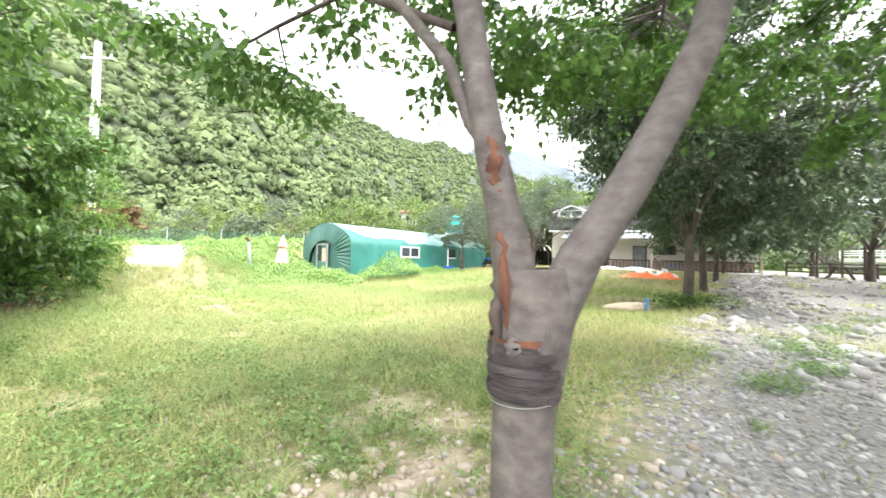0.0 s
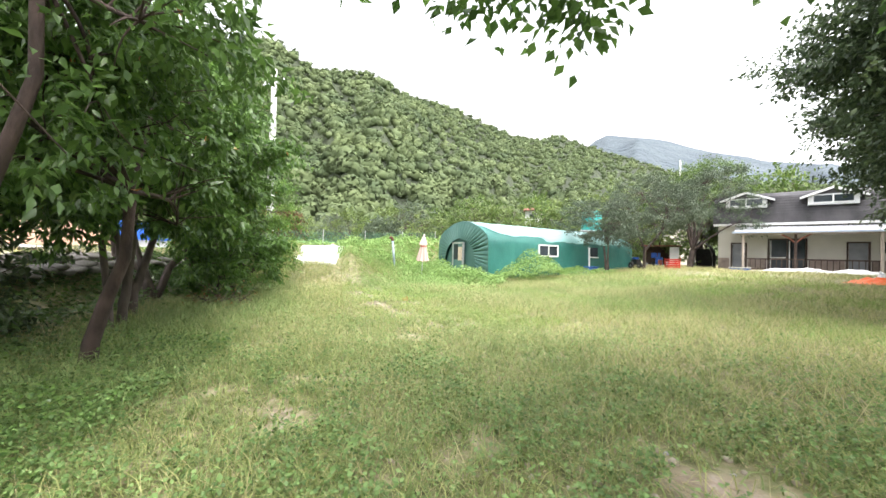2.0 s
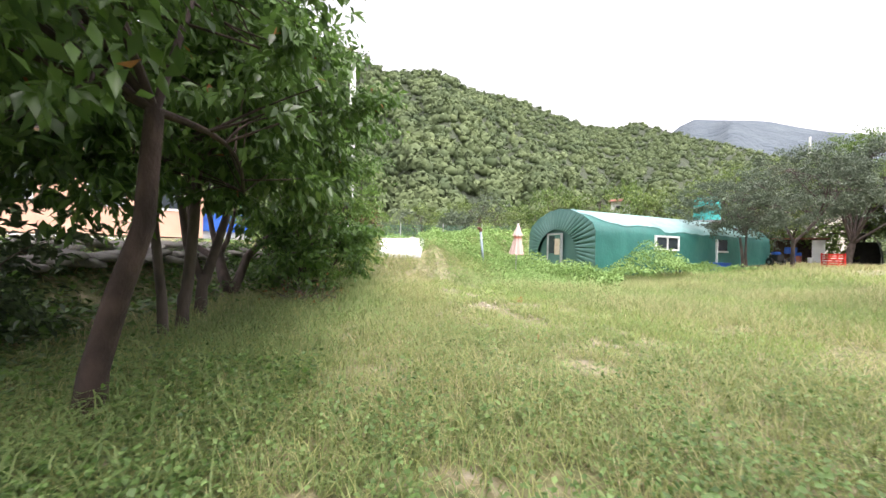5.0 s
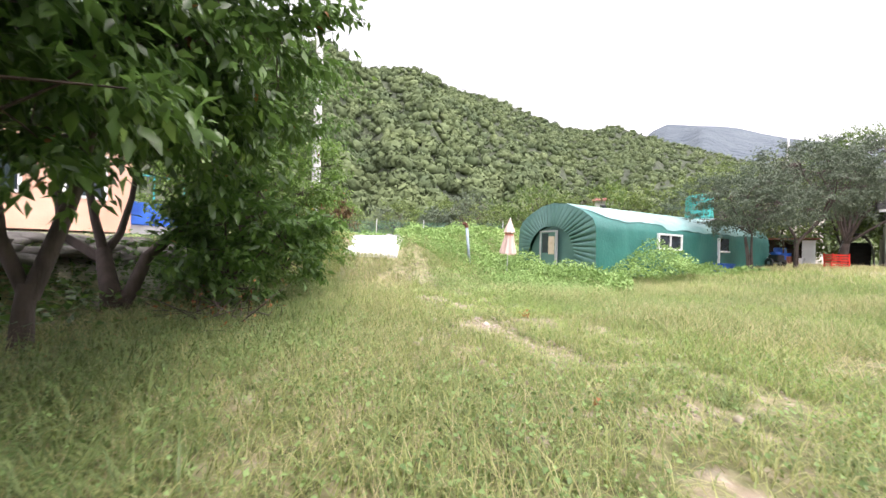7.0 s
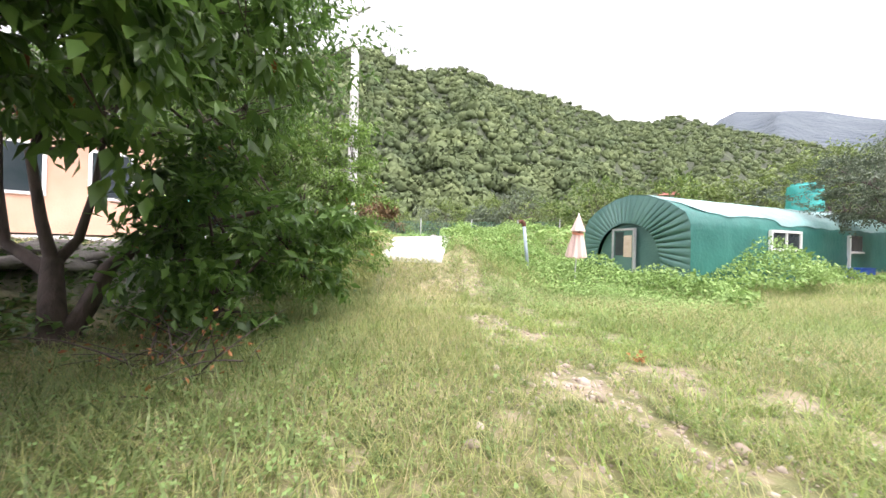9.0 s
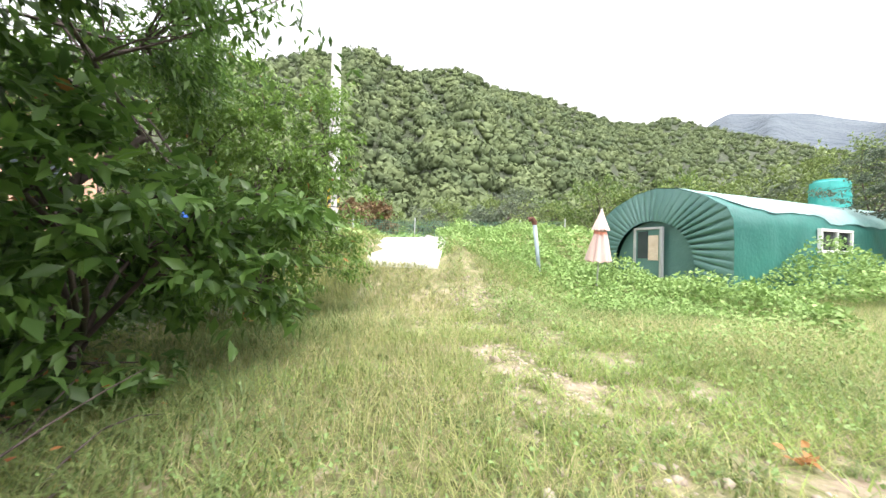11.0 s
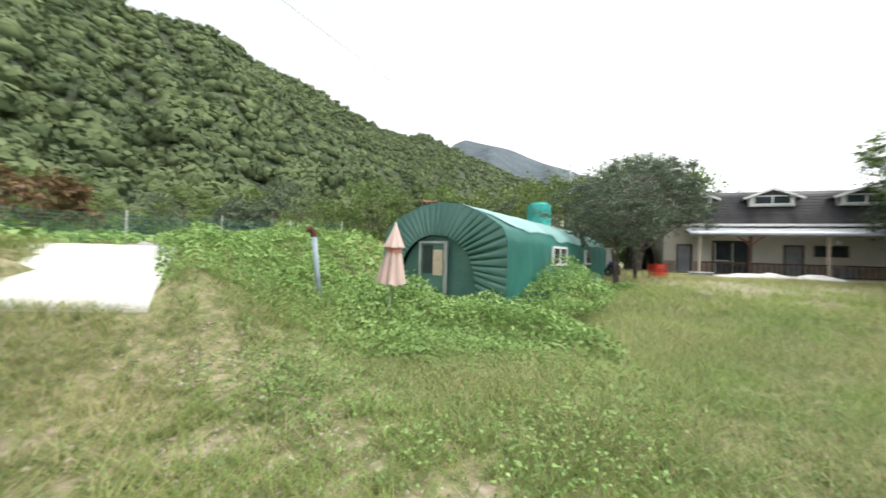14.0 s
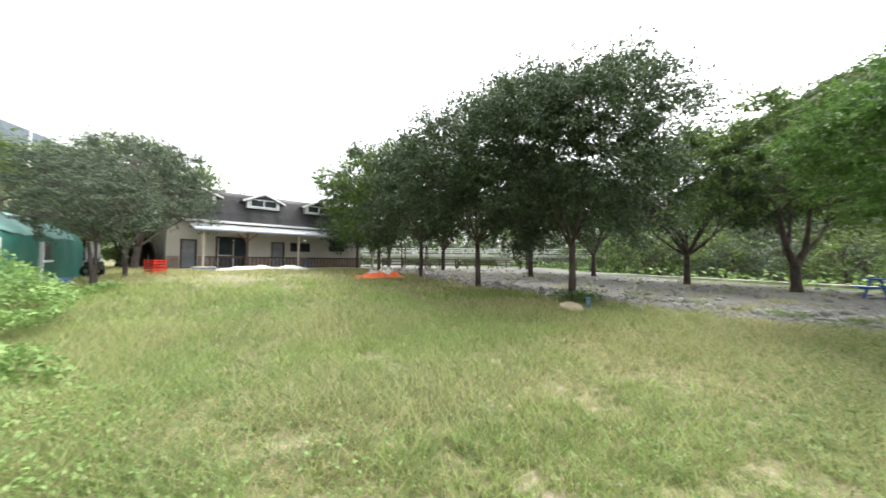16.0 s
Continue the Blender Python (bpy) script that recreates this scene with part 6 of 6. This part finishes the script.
def rail_fence(p, q, n, label, group):
    p, q = np.array(p, float), np.array(q, float)
    ln = float(np.linalg.norm(q - p))
    z = float(H(*p))
    t = thing("rail_fence", pose(p[0], p[1], z, 0, 0, math.degrees(math.atan2(*(q - p)[::-1]))), label, "fence", group)
    for k in range(n + 1):
        part("post", boxm(ln * k / n - 0.06, ln * k / n + 0.06, -0.06, 0.06, -0.2, 1.05, 0.01), "wood_dark", t)
    for zz_ in (0.3, 0.62, 0.9):
        part("rail", boxm(0, ln, -0.085, -0.062, zz_, zz_ + 0.11), "wood_dark", t)


rail_fence((25.2, 29.6), (33, 24.6), 4, "dark brown three-rail wooden fence at the yard's end", "yard fences")
rail_fence((33.2, 24.4), (42, 18.7), 4, "dark brown three-rail wooden fence at the yard's end", "yard fences")


def picnic_table(x, y, rz, mt, label, s=1.0):
    t = thing("picnic_table", pose(x, y, float(H(x, y)), 0, 0, rz), label, "picnic table", "picnic tables")
    for k in range(4):
        part("tabletop_board", boxm(-0.9, 0.9, -0.36 + k * 0.185, -0.19 + k * 0.185, 0.72, 0.76, 0.006), mt, t)
    for s_ in (-1, 1):
        for k in range(2):
            y0 = s_ * 0.68 - 0.13 + k * 0.14
            part("bench_board", boxm(-0.9, 0.9, y0, y0 + 0.12, 0.42, 0.46, 0.006), mt, t)
    for xx in (-0.65, 0.65):
        for s_ in (-1, 1):
            part("leg", cyl((xx, s_ * 0.22, 0.72), (xx, s_ * 0.6, 0.0), 0.04), mt, t)
        part("bearer", boxm(xx - 0.03, xx + 0.03, -0.78, 0.78, 0.36, 0.42), mt, t)


picnic_table(11.7, 0.0, 30, "blue", "blue painted picnic table with benches in the gravel yard")
picnic_table(29, 22.5, 15, "wood_dark", "dark wooden picnic table at the yard's end")
picnic_table(24.2, 24.8, 40, "wood_dark", "dark wooden picnic table at the yard's end")
picnic_table(33, 20.0, -10, "wood_dark", "dark wooden picnic table at the yard's end")
picnic_table(31.5, 27.2, -10, "wood_dark", "dark wooden picnic table at the yard's end")


def pergola():
    t = thing("pergola", pose(26.5, 25.5, float(H(26.5, 25.5)), 0, 0, 20), "dark timber frame standing over the picnic tables", "pergola")
    for x, y in itertools.product((0, 3.0), (0, 2.4)):
        part("post", boxm(x - 0.06, x + 0.06, y - 0.06, y + 0.06, 0, 2.1), "wood_dark", t)
    for y in (0, 2.4):
        part("beam", boxm(-0.2, 3.2, y - 0.05, y + 0.05, 2.1, 2.2), "wood_dark", t)


pergola()

# ---------- stones of the gravel ----------
ico = bmesh.new()
bmesh.ops.create_icosphere(ico, subdivisions=1, radius=1)
ico.verts.ensure_lookup_table()
S_V = np.array([v.co[:] for v in ico.verts])
S_F = np.array([[v.index for v in f.verts] for f in ico.faces])
ico.free()


def stones(name, x, y, size, label, material="stone"):
    n = len(x)
    sc = size[:, None, None] * np.stack([rng.uniform(0.8, 1.35, n), rng.uniform(0.7, 1.1, n), rng.uniform(0.5, 0.95, n)], -1)[:, None]
    v = S_V[None] * (1 + 0.2 * rng.standard_normal((n, len(S_V), 1))) * sc
    a = rng.uniform(0, 6.28, n)[:, None]
    vx = v[..., 0] * np.cos(a) - v[..., 1] * np.sin(a)
    vy = v[..., 0] * np.sin(a) + v[..., 1] * np.cos(a)
    z = H(x, y)[:, None] + v[..., 2] + size[:, None] * 0.15
    v = np.stack([vx + x[:, None], vy + y[:, None], z], -1).reshape(-1, 3)
    f = (S_F[None] + (np.arange(n) * len(S_V))[:, None, None]).reshape(-1, 3)
    np_mesh(name, v, f, material, kind="stuff", label=label)


n = 20000
r = rng.uniform(0.12, 1, n) ** 0.8 * 8.5
a = rng.uniform(-0.9, 2.0, n)
x, y = 0.3 + r * np.cos(a), 1.5 + r * np.sin(a)
d = 0.80 * x - 0.60 * y + 2.4 + 0.7 * np.sin(x * 1.3 + y * 0.9) * 0.5
keep = (rng.uniform(0, 1, n) < smooth(d / 1.2) * 0.97 + 0.03 * (d > -1.5)) & (np.hypot(x - 0.04, y - 2.82) > 0.22)
stones("gravel", x[keep], y[keep], rng.gamma(3, 0.0042, keep.sum()) + 0.008, "loose grey crushed stones and cobbles")
n = 9000
x, y = rng.uniform(3, 30, n), rng.uniform(-4, 26, n)
d = 0.80 * x - 0.60 * y + 2.0 + 0.5 * np.sin(x * 1.3 + y * 0.9)
keep = (rng.uniform(0, 1, n) < np.where(d < 3.0, smooth(d / 1.0), 0.12)) & (x * 0.57 - y * 0.82 < 10.3)
stones("gravel", x[keep], y[keep], rng.gamma(4, 0.014, keep.sum()) + 0.02, "loose grey stones along the edge of the gravel yard")

n = 2600
q, w = rng.uniform(0, 1, n), rng.normal(0, 0.6, n)
x, y = -4.2 - 6.5 * q + w * 0.77, 8.6 + 7.5 * q + w * 0.64
stones("pebbles", x, y, rng.gamma(2, 0.005, n) + 0.005, "small pebbles and crumbs of soil on the bare track", "clod")
n = 1800
x, y = rng.normal(-0.6, 0.9, n), rng.normal(3.0, 0.8, n)
stones("pebbles", x, y, rng.gamma(2, 0.007, n) + 0.007, "small pebbles on the bare ground by the forked tree", "clod")

# ---------- grass and weeds ----------
def patch(x, y, s, k):
    """Cheap smooth noise, 0 to 1."""
    return 0.5 + 0.25 * (np.sin(x * s + 1.7 * np.sin(y * s * 0.8 + k)) + np.sin(y * s * 1.1 + 1.9 * np.sin(x * s * 0.9 + 2 * k)))


def field_mask(x, y):
    """How thickly grass stands, 0 to 1."""
    gr = 0.80 * x - 0.60 * y + 0.35 * np.sin(x * 2.1) + 0.3 * np.sin(y * 1.7)
    m_ = 1 - smooth((gr + 2.1) / 1.0) * (0.985 - 0.5 * (patch(x, y, 1.7, 9) > 0.82))
    # wheel track towards the ramp
    tr = np.abs((x + 6.1) * 0.77 + (y - 11.2) * 0.64 + 0.25 * np.sin(y * 1.2))
    along = smooth((y - 7.5) / 2) * (1 - smooth((y - 17) / 1.5))
    m_ *= 1 - along * (1 - smooth((tr - 0.3) / 0.8)) * smooth((patch(x, y, 2.9, 1) * 0.55 + patch(x, y, 8.3, 6) * 0.45 - 0.5) / 0.15) * 0.9
    m_ *= 1 - 0.75 * smooth((patch(x, y, 2.6, 4) * 0.6 + patch(x, y, 7.3, 2) * 0.4 - 0.70) / 0.12)
    m_ *= 1 - 0.85 * (1 - smooth((np.hypot(x + 0.5, y - 3.1) - 0.3) / 1.2)) * smooth((patch(x, y, 4.1, 2) * 0.5 + patch(x, y, 9.3, 5) * 0.5 - 0.4) / 0.15)
    m_ *= 1 - 0.8 * (1 - smooth((np.hypot(x - 6.5, y - 25.0) - 1.5) / 2.5)) * smooth((patch(x, y, 1.6, 2) - 0.35) / 0.2)
    ragged = 0.35 * (patch(x, y, 6.3, 3) - 0.5) + 0.3 * (patch(x, y, 14.0, 1) - 0.5)
    for sx, sy, sr in SPOTS:
        m_ *= 1 - 0.88 * (1 - smooth((np.hypot(x - sx, y - sy) - 0.5 * sr + ragged) / 0.25))
    # ramp, hut, house, bank lot
    s, w = ramp_frame(x, y)
    m_ *= ~((s > 0.0) & (s < 9) & (w > 0.0 - 0.1 * s) & (w < 2.25 + 0.1 * s))
    hx, hy = (x + 5.46) * 0.81 - (y - 20.67) * 0.585, (x + 5.46) * 0.585 + (y - 20.67) * 0.81
    m_ *= ~((hx < 0) & (hx > -5.3) & (hy > 0) & (hy < 14))
    kx, ky = (x - 10.2) * 0.925 - (y - 37.55) * 0.38, (x - 10.2) * 0.38 + (y - 37.55) * 0.925
    m_ *= ~((kx > 0.3) & (ky > -2.8)) & ~((kx > -0.2) & (kx < 9) & (ky > -4.4))
    hd = -(x + 10.2) * 0.83 - (y - 7.6) * 0.55
    m_ *= np.where((hd > 0.3) & (y < 14), 0.15, 1.0)
    return m_


def blades(name, x, y, h, w, material, segments, label, flat=1.0):
    n = len(x)
    a = rng.uniform(0, 2 * np.pi, n)
    lean = rng.uniform(0.4, 1.9, n) * h * flat
    dx, dy = np.cos(a) * lean, np.sin(a) * lean
    px, py = -np.sin(a) * w / 2, np.cos(a) * w / 2
    z = H(x, y) - 0.01
    k = np.arange(n)[:, None]
    if segments == 3:
        V = np.stack([np.stack([x + px, y + py, z], -1), np.stack([x - px, y - py, z], -1),
                      np.stack([x - px * 0.8 + dx * 0.35, y - py * 0.8 + dy * 0.35, z + h * 0.6], -1), np.stack([x + px * 0.8 + dx * 0.35, y + py * 0.8 + dy * 0.35, z + h * 0.6], -1),
                      np.stack([x + dx, y + dy, z + h * 0.72], -1)], 1).reshape(-1, 3)
        F = np.concatenate([k * 5 + np.array([[0, 1, 2]]), k * 5 + np.array([[0, 2, 3]]), k * 5 + np.array([[3, 2, 4]])])
    else:
        V = np.stack([np.stack([x + px, y + py, z], -1), np.stack([x - px, y - py, z], -1), np.stack([x + dx, y + dy, z + h * 0.85], -1)], 1).reshape(-1, 3)
        F = k * 3 + np.array([[0, 1, 2]])
    np_mesh(name, V, F, material, kind="stuff", label=label)


def scatter(n, x0, x1, y0, y1):
    return rng.uniform(x0, x1, n), rng.uniform(y0, y1, n)


def grass_layer(n, area, near, far, h, w, material, segments, label, name="grass", power=1.0):
    x, y = scatter(n, *area)
    d = path_dist(x, y)
    keep = (d >= near) & (d < far) & (rng.uniform(0, 1, n) < field_mask(x, y) ** power)
    x, y = x[keep], y[keep]
    lush = patch(x, y, 1.1, 7)
    hh = h * rng.uniform(0.5, 1.3, len(x)) * (0.65 + 0.7 * lush)
    blades(name, x, y, hh, w * rng.uniform(0.7, 1.3, len(x)), material, segments, label)


A_ = (-14, 5, -1, 18)
grass_layer(250000, A_, 0.0, 3.4, 0.15, 0.007, "grass", 3, "green grass of the field")
grass_layer(95000, A_, 0.0, 3.4, 0.20, 0.0050, "straw", 1, "dry straw-coloured seed stalks in the field", "dry_grass")
x, y = scatter(150000, -9, 4, 0, 12)
k_ = (path_dist(x, y) < 4.0) & (rng.uniform(0, 1, len(x)) < field_mask(x, y) * (0.35 + 0.65 * smooth((patch(x, y, 2.2, 6) - 0.3) / 0.3)) * (1 - 0.6 * smooth((y - 6) / 4)))
x, y = x[k_], y[k_]
blades("crab_grass", x, y, rng.uniform(0.05, 0.14, len(x)), rng.uniform(0.008, 0.014, len(x)), "grass_mid", 3, "broad-bladed creeping green grass")
x, y = scatter(230000, *A_)
k_ = (path_dist(x, y) < 4.2) & (rng.uniform(0, 1, len(x)) < np.clip(field_mask(x, y) + 0.12, 0, 1))
x, y = x[k_], y[k_]
blades("thatch", x, y, rng.uniform(0.012, 0.035, len(x)), rng.uniform(0.004, 0.008, len(x)), "thatch", 1, "flattened dry and green grass covering the soil", flat=3.0)
x, y = scatter(1500, *A_)
k_ = (path_dist(x, y) < 4.5) & (rng.uniform(0, 1, len(x)) < field_mask(x, y))
x, y = np.repeat(x[k_], 36), np.repeat(y[k_], 36)
x, y = x + rng.normal(0, 0.035, len(x)), y + rng.normal(0, 0.035, len(x))
blades("grass_tuft", x, y, rng.uniform(0.04, 0.13, len(x)), rng.uniform(0.006, 0.010, len(x)), "grass_lush", 3, "small fresh green grass tufts", flat=1.2)
x, y = scatter(260000, -10, 8, 7, 26)
k_ = rng.uniform(0, 1, len(x)) < field_mask(x, y) * smooth((patch(x, y, 0.9, 4) * 0.6 + patch(x, y, 3.1, 2) * 0.4 - 0.38) / 0.2) * smooth((y - 8) / 3)
x, y = x[k_], y[k_]
blades("fresh_grass", x, y, rng.uniform(0.06, 0.2, len(x)), rng.uniform(0.008, 0.016, len(x)), "grass_fresh", 1, "patches of fresh bright green grass")
B_ = (-20, 12, -3, 26)
grass_layer(330000, B_, 3.4, 11, 0.20, 0.013, "grass", 1, "green grass of the field")
grass_layer(150000, B_, 3.4, 11, 0.28, 0.007, "straw", 1, "dry straw-coloured seed stalks in the field", "dry_grass")
C_ = (-26, 26, -10, 44)
grass_layer(190000, C_, 11, 40, 0.22, 0.03, "grass", 1, "green grass of the field")
grass_layer(100000, C_, 11, 40, 0.30, 0.016, "straw", 1, "dry straw-coloured seed stalks in the field", "dry_grass")


n = 100000
x, y = rng.uniform(-14, -4.5, n), rng.uniform(0, 16, n)
hd = -(x + 10.2) * 0.83 - (y - 7.6) * 0.55
dn = np.exp(-((hd + 1.5) / 1.0) ** 2)
keep = (rng.uniform(0, 1, n) < dn * (0.3 + 0.7 * patch(x, y, 1.9, 1))) & (path_dist(x, y) > 0.8)
blades("long_grass", x[keep], y[keep], rng.uniform(0.14, 0.36, keep.sum()), rng.uniform(0.006, 0.012, keep.sum()), "grass_lush", 3, "long bent green grass along the hedge")
n = 30000
x, y = rng.uniform(-18, -12, n), rng.uniform(13.5, 21, n)
s, w = ramp_frame(x, y)
keep = w < 0.05
blades("long_grass", x[keep], y[keep], rng.uniform(0.15, 0.4, keep.sum()), rng.uniform(0.01, 0.018, keep.sum()), "grass", 3, "long green grass on the bank round the pole")


def weeds(n, x, y, hgt, size, material, label, name="weeds", detail=True, flat=0.45):
    z = H(x, y) + hgt
    pos = np.stack([x, y, z], -1)
    v, f = leaf_arrays(pos, size, 0.8, -0.1, detail, flat=flat)
    np_mesh(name, v, f, material, kind="stuff", label=label)


# vines over the mound and round the hut
n = 95000
x, y = rng.uniform(-14, 1.5, n), rng.uniform(14, 27, n)
s, w = ramp_frame(x, y)
off_ramp = ~((s > -0.2) & (w > -0.2) & (w < 2.3))
hx, hy = (x + 5.46) * 0.81 - (y - 20.67) * 0.585, (x + 5.46) * 0.585 + (y - 20.67) * 0.81
edge = (x + 11.4) * 0.20 + (y - 16.9) * 0.98 + 0.4 * np.sin(x * 1.3) - 0.28 * (x + 11.4) * (x > -11.4)*(x<-8) - 0.95 * (x >= -8)
near_hut = (hx > 0) & (hx < 1.9 + 0.4 * np.sin(hy)) & (hy > -1) & (hy < 8)
keep = off_ramp & ~((hx < 0.05) & (hy > -0.15)) & (((edge > 0) & (x < -4.3)) | ((np.hypot(x + 6.4, y - 18.9) < 1.1)) | near_hut) & (w > 2.2)
x, y, edge = x[keep], y[keep], edge[keep]
hx, hy = hx[keep], hy[keep]
lump = patch(x, y, 1.9, 3) * 0.35 + patch(x, y, 4.1, 8) * 0.15
bush = 1.3 * np.exp(-((hx - 0.95) ** 2 / 0.75 + (hy - 2.3) ** 2 / 1.9)) + 0.35 * np.exp(-((x + 6.4) ** 2 / 0.9 + (y - 18.9) ** 2 / 0.5))
bush2 = 1.0 * np.exp(-((x + 7.9) ** 2 / 0.4 + (y - 20.5) ** 2 / 0.55)) + 0.35 * np.exp(-((x + 8.4) ** 2 + (y - 19.0) ** 2) / 0.35)
thin = 1 - 0.75 * np.exp(-((x + 9.6) ** 2 / 0.6 + (y - 18.1) ** 2 / 0.9))
slope_ = smooth(np.maximum(edge / 1.6, (hx < 2) * (hx > 0) * 0.35))
top_ = (0.05 + 1.45 * lump * slope_) * thin + bush + bush2 - 0.15 * ((hx > 0) & (hy > 5))
weeds(n, x, y, np.clip(top_, 0.05, 2) * rng.uniform(0.25, 1.0, len(x)) ** 0.5, 0.088, "leaf_weed", "bright green vines and broad-leaved weeds over the mound", flat=0.75)
# thin fringe of vines running out into the grass
n = 90000
x, y = rng.uniform(-12.5, -1.0, n), rng.uniform(11.5, 22, n)
e_ = (x + 11.0) * 0.58 + (y - 15.6) * 0.81
dens = smooth((e_ + 0.3) / 1.0) * (0.4 + 0.6 * smooth((patch(x, y, 1.7, 3) - 0.35) / 0.3)) * (1 - smooth((x + 7.3) / 3.5))
keep = (rng.uniform(0, 1, n) < 0.9 * dens * (0.35 + 0.65 * smooth((path_dist(x, y) - 2.2) / 2.0)) * np.minimum(1, field_mask(x, y) + 0.2)) & ((x > -11.0) | (y < 16))
x, y = x[keep], y[keep]
weeds(len(x), x, y, rng.uniform(0.03, 0.34, len(x)) * (0.3 + 1.1 * patch(x, y, 1.7, 3)), 0.04, "leaf_weed", "lush green weeds and vine shoots spreading into the grass", detail=False)
n = 60000
x, y = rng.uniform(-11.5, 2.0, n), rng.uniform(11.5, 24, n)
e_ = (x + 11.0) * 0.58 + (y - 15.6) * 0.81
keep = rng.uniform(0, 1, n) < smooth((e_ + 0.2) / 1.2) * (0.3 + 0.7 * patch(x, y, 1.3, 5)) * field_mask(x, y)
blades("long_grass", x[keep], y[keep], rng.uniform(0.12, 0.32, keep.sum()), rng.uniform(0.007, 0.014, keep.sum()), "grass_lush", 1, "soft green grass among the weeds")
# broad-leaved weeds in the grass
n = 130000
x, y = rng.uniform(-12, 4, n), rng.uniform(1.5, 20, n)
pr = (0.25 + 0.75 * smooth((patch(x, y, 1.4, 5) * 0.7 + patch(x, y, 5.4, 2) * 0.3 - 0.4) / 0.2)) * field_mask(x, y) * np.where(y < 9, 1.0, 0.6)
keep = (rng.uniform(0, 1, n) < pr)
x, y = x[keep], y[keep]
weeds(n, x, y, rng.uniform(0.03, 0.15, len(x)), 0.032, "leaf_clover", "small broad-leaved weeds among the grass", detail=False)
n = 70000
x, y = rng.uniform(-5.5, 1.5, n), rng.uniform(1.8, 8.5, n)
cl = patch(x, y, 3.3, 7) * 0.5 + patch(x, y, 8.7, 3) * 0.5
keep = rng.uniform(0, 1, n) < smooth((cl - 0.40) / 0.2) * field_mask(x, y) * np.clip(1 - (y - 2.5) / 6.5, 0, 1)
x, y, cl = x[keep], y[keep], cl[keep]
weeds(len(x), x, y, rng.uniform(0.03, 0.26, len(x)) * np.clip(cl * 1.6 - 0.3, 0.2, 1), 0.036, "leaf_low", "clumps of low leafy green weeds in the field", detail=False)
n = 16000
x, y = -5.7 + rng.normal(0, 0.95, n), rng.uniform(0.0, 6.2, n)
keep = path_dist(x, y) > 1.0
weeds(keep.sum(), x[keep], y[keep], rng.uniform(0.03, 0.24, keep.sum()) * (0.4 + patch(x[keep], y[keep], 2.3, 2)), 0.042, "leaf_dark", "small leafy weeds in the shade of the hedge trees", detail=False)
n = 1500
x, y = 5.9 + rng.normal(0, 0.45, n), 11.0 + rng.normal(0, 0.35, n)
weeds(n, x, y, rng.uniform(0.03, 0.35, n), 0.08, "leaf_dark", "dark weeds round the foot of a tree")
# undergrowth along the hedge foot, the bank by the pole, and beyond the ramp
n = 26000
q = rng.uniform(0, 1, n)
x = -7.0 - 7.5 * q + rng.normal(0, 0.6, n) - 0.8
y = 2.5 + 10.5 * q + rng.normal(0, 0.5, n)
keep = ~((y > 15.2) & (x > -14.0)) & ~((y > 5.5) & (y < 10) & (rng.uniform(0, 1, n) < 0.75))
weeds(n, x[keep], y[keep], rng.uniform(0.03, 0.45, keep.sum()) * patch(x[keep], y[keep], 1.8, 2), 0.10, "leaf_dark", "dark leafy undergrowth at the foot of the hedge")
n = 20000
x, y = rng.uniform(-30, -6, n), rng.uniform(16, 36, n)
s, w = ramp_frame(x, y)
hx, hy = (x + 5.46) * 0.81 - (y - 20.67) * 0.585, (x + 5.46) * 0.585 + (y - 20.67) * 0.81
keep = ~((w > -0.1) & (w < 3.1) & (s < 9)) & ~((hx > -5.6) & (hy > -0.2)) & ((w < 0) | (y > 23.5))
weeds(n, x[keep], y[keep], rng.uniform(0.03, 0.55, keep.sum()) * patch(x[keep], y[keep], 0.9, 2), 0.24, "leaf_weed", "bright green weeds beyond the ramp", detail=False)
n = 14000
x, y = rng.uniform(14, 62, n), rng.uniform(-14, 36, n)
dd = x * 0.57 - y * 0.82
keep = (dd > 12.8) & (dd < 24)
weeds(n, x[keep], y[keep], rng.uniform(0.1, 0.9, keep.sum()), 0.35, "leaf_weed", "rank green weeds on the stream bank", detail=False)
# tufts of weeds between the stones of the gravel
tufts = [(4.38, 6.41, 0.45), (2.83, 4.88, 0.28), (4.35, 6.0, 0.4), (2.73, 6.08, 0.45), (3.6, 5.3, 0.25), (6.2, 7.6, 0.5), (8.3, 9.0, 0.6), (1.2, 1.9, 0.2)]
ti = rng.integers(0, len(tufts), 4500)
tx, ty, tr_ = np.array(tufts)[ti].T
x, y = tx + rng.normal(0, 1, 4500) * tr_ * 0.6, ty + rng.normal(0, 1, 4500) * tr_ * 0.4
weeds(4500, x, y, rng.uniform(0.02, 0.14, 4500), 0.032, "leaf_low", "tufts of low weeds among the gravel", detail=False)
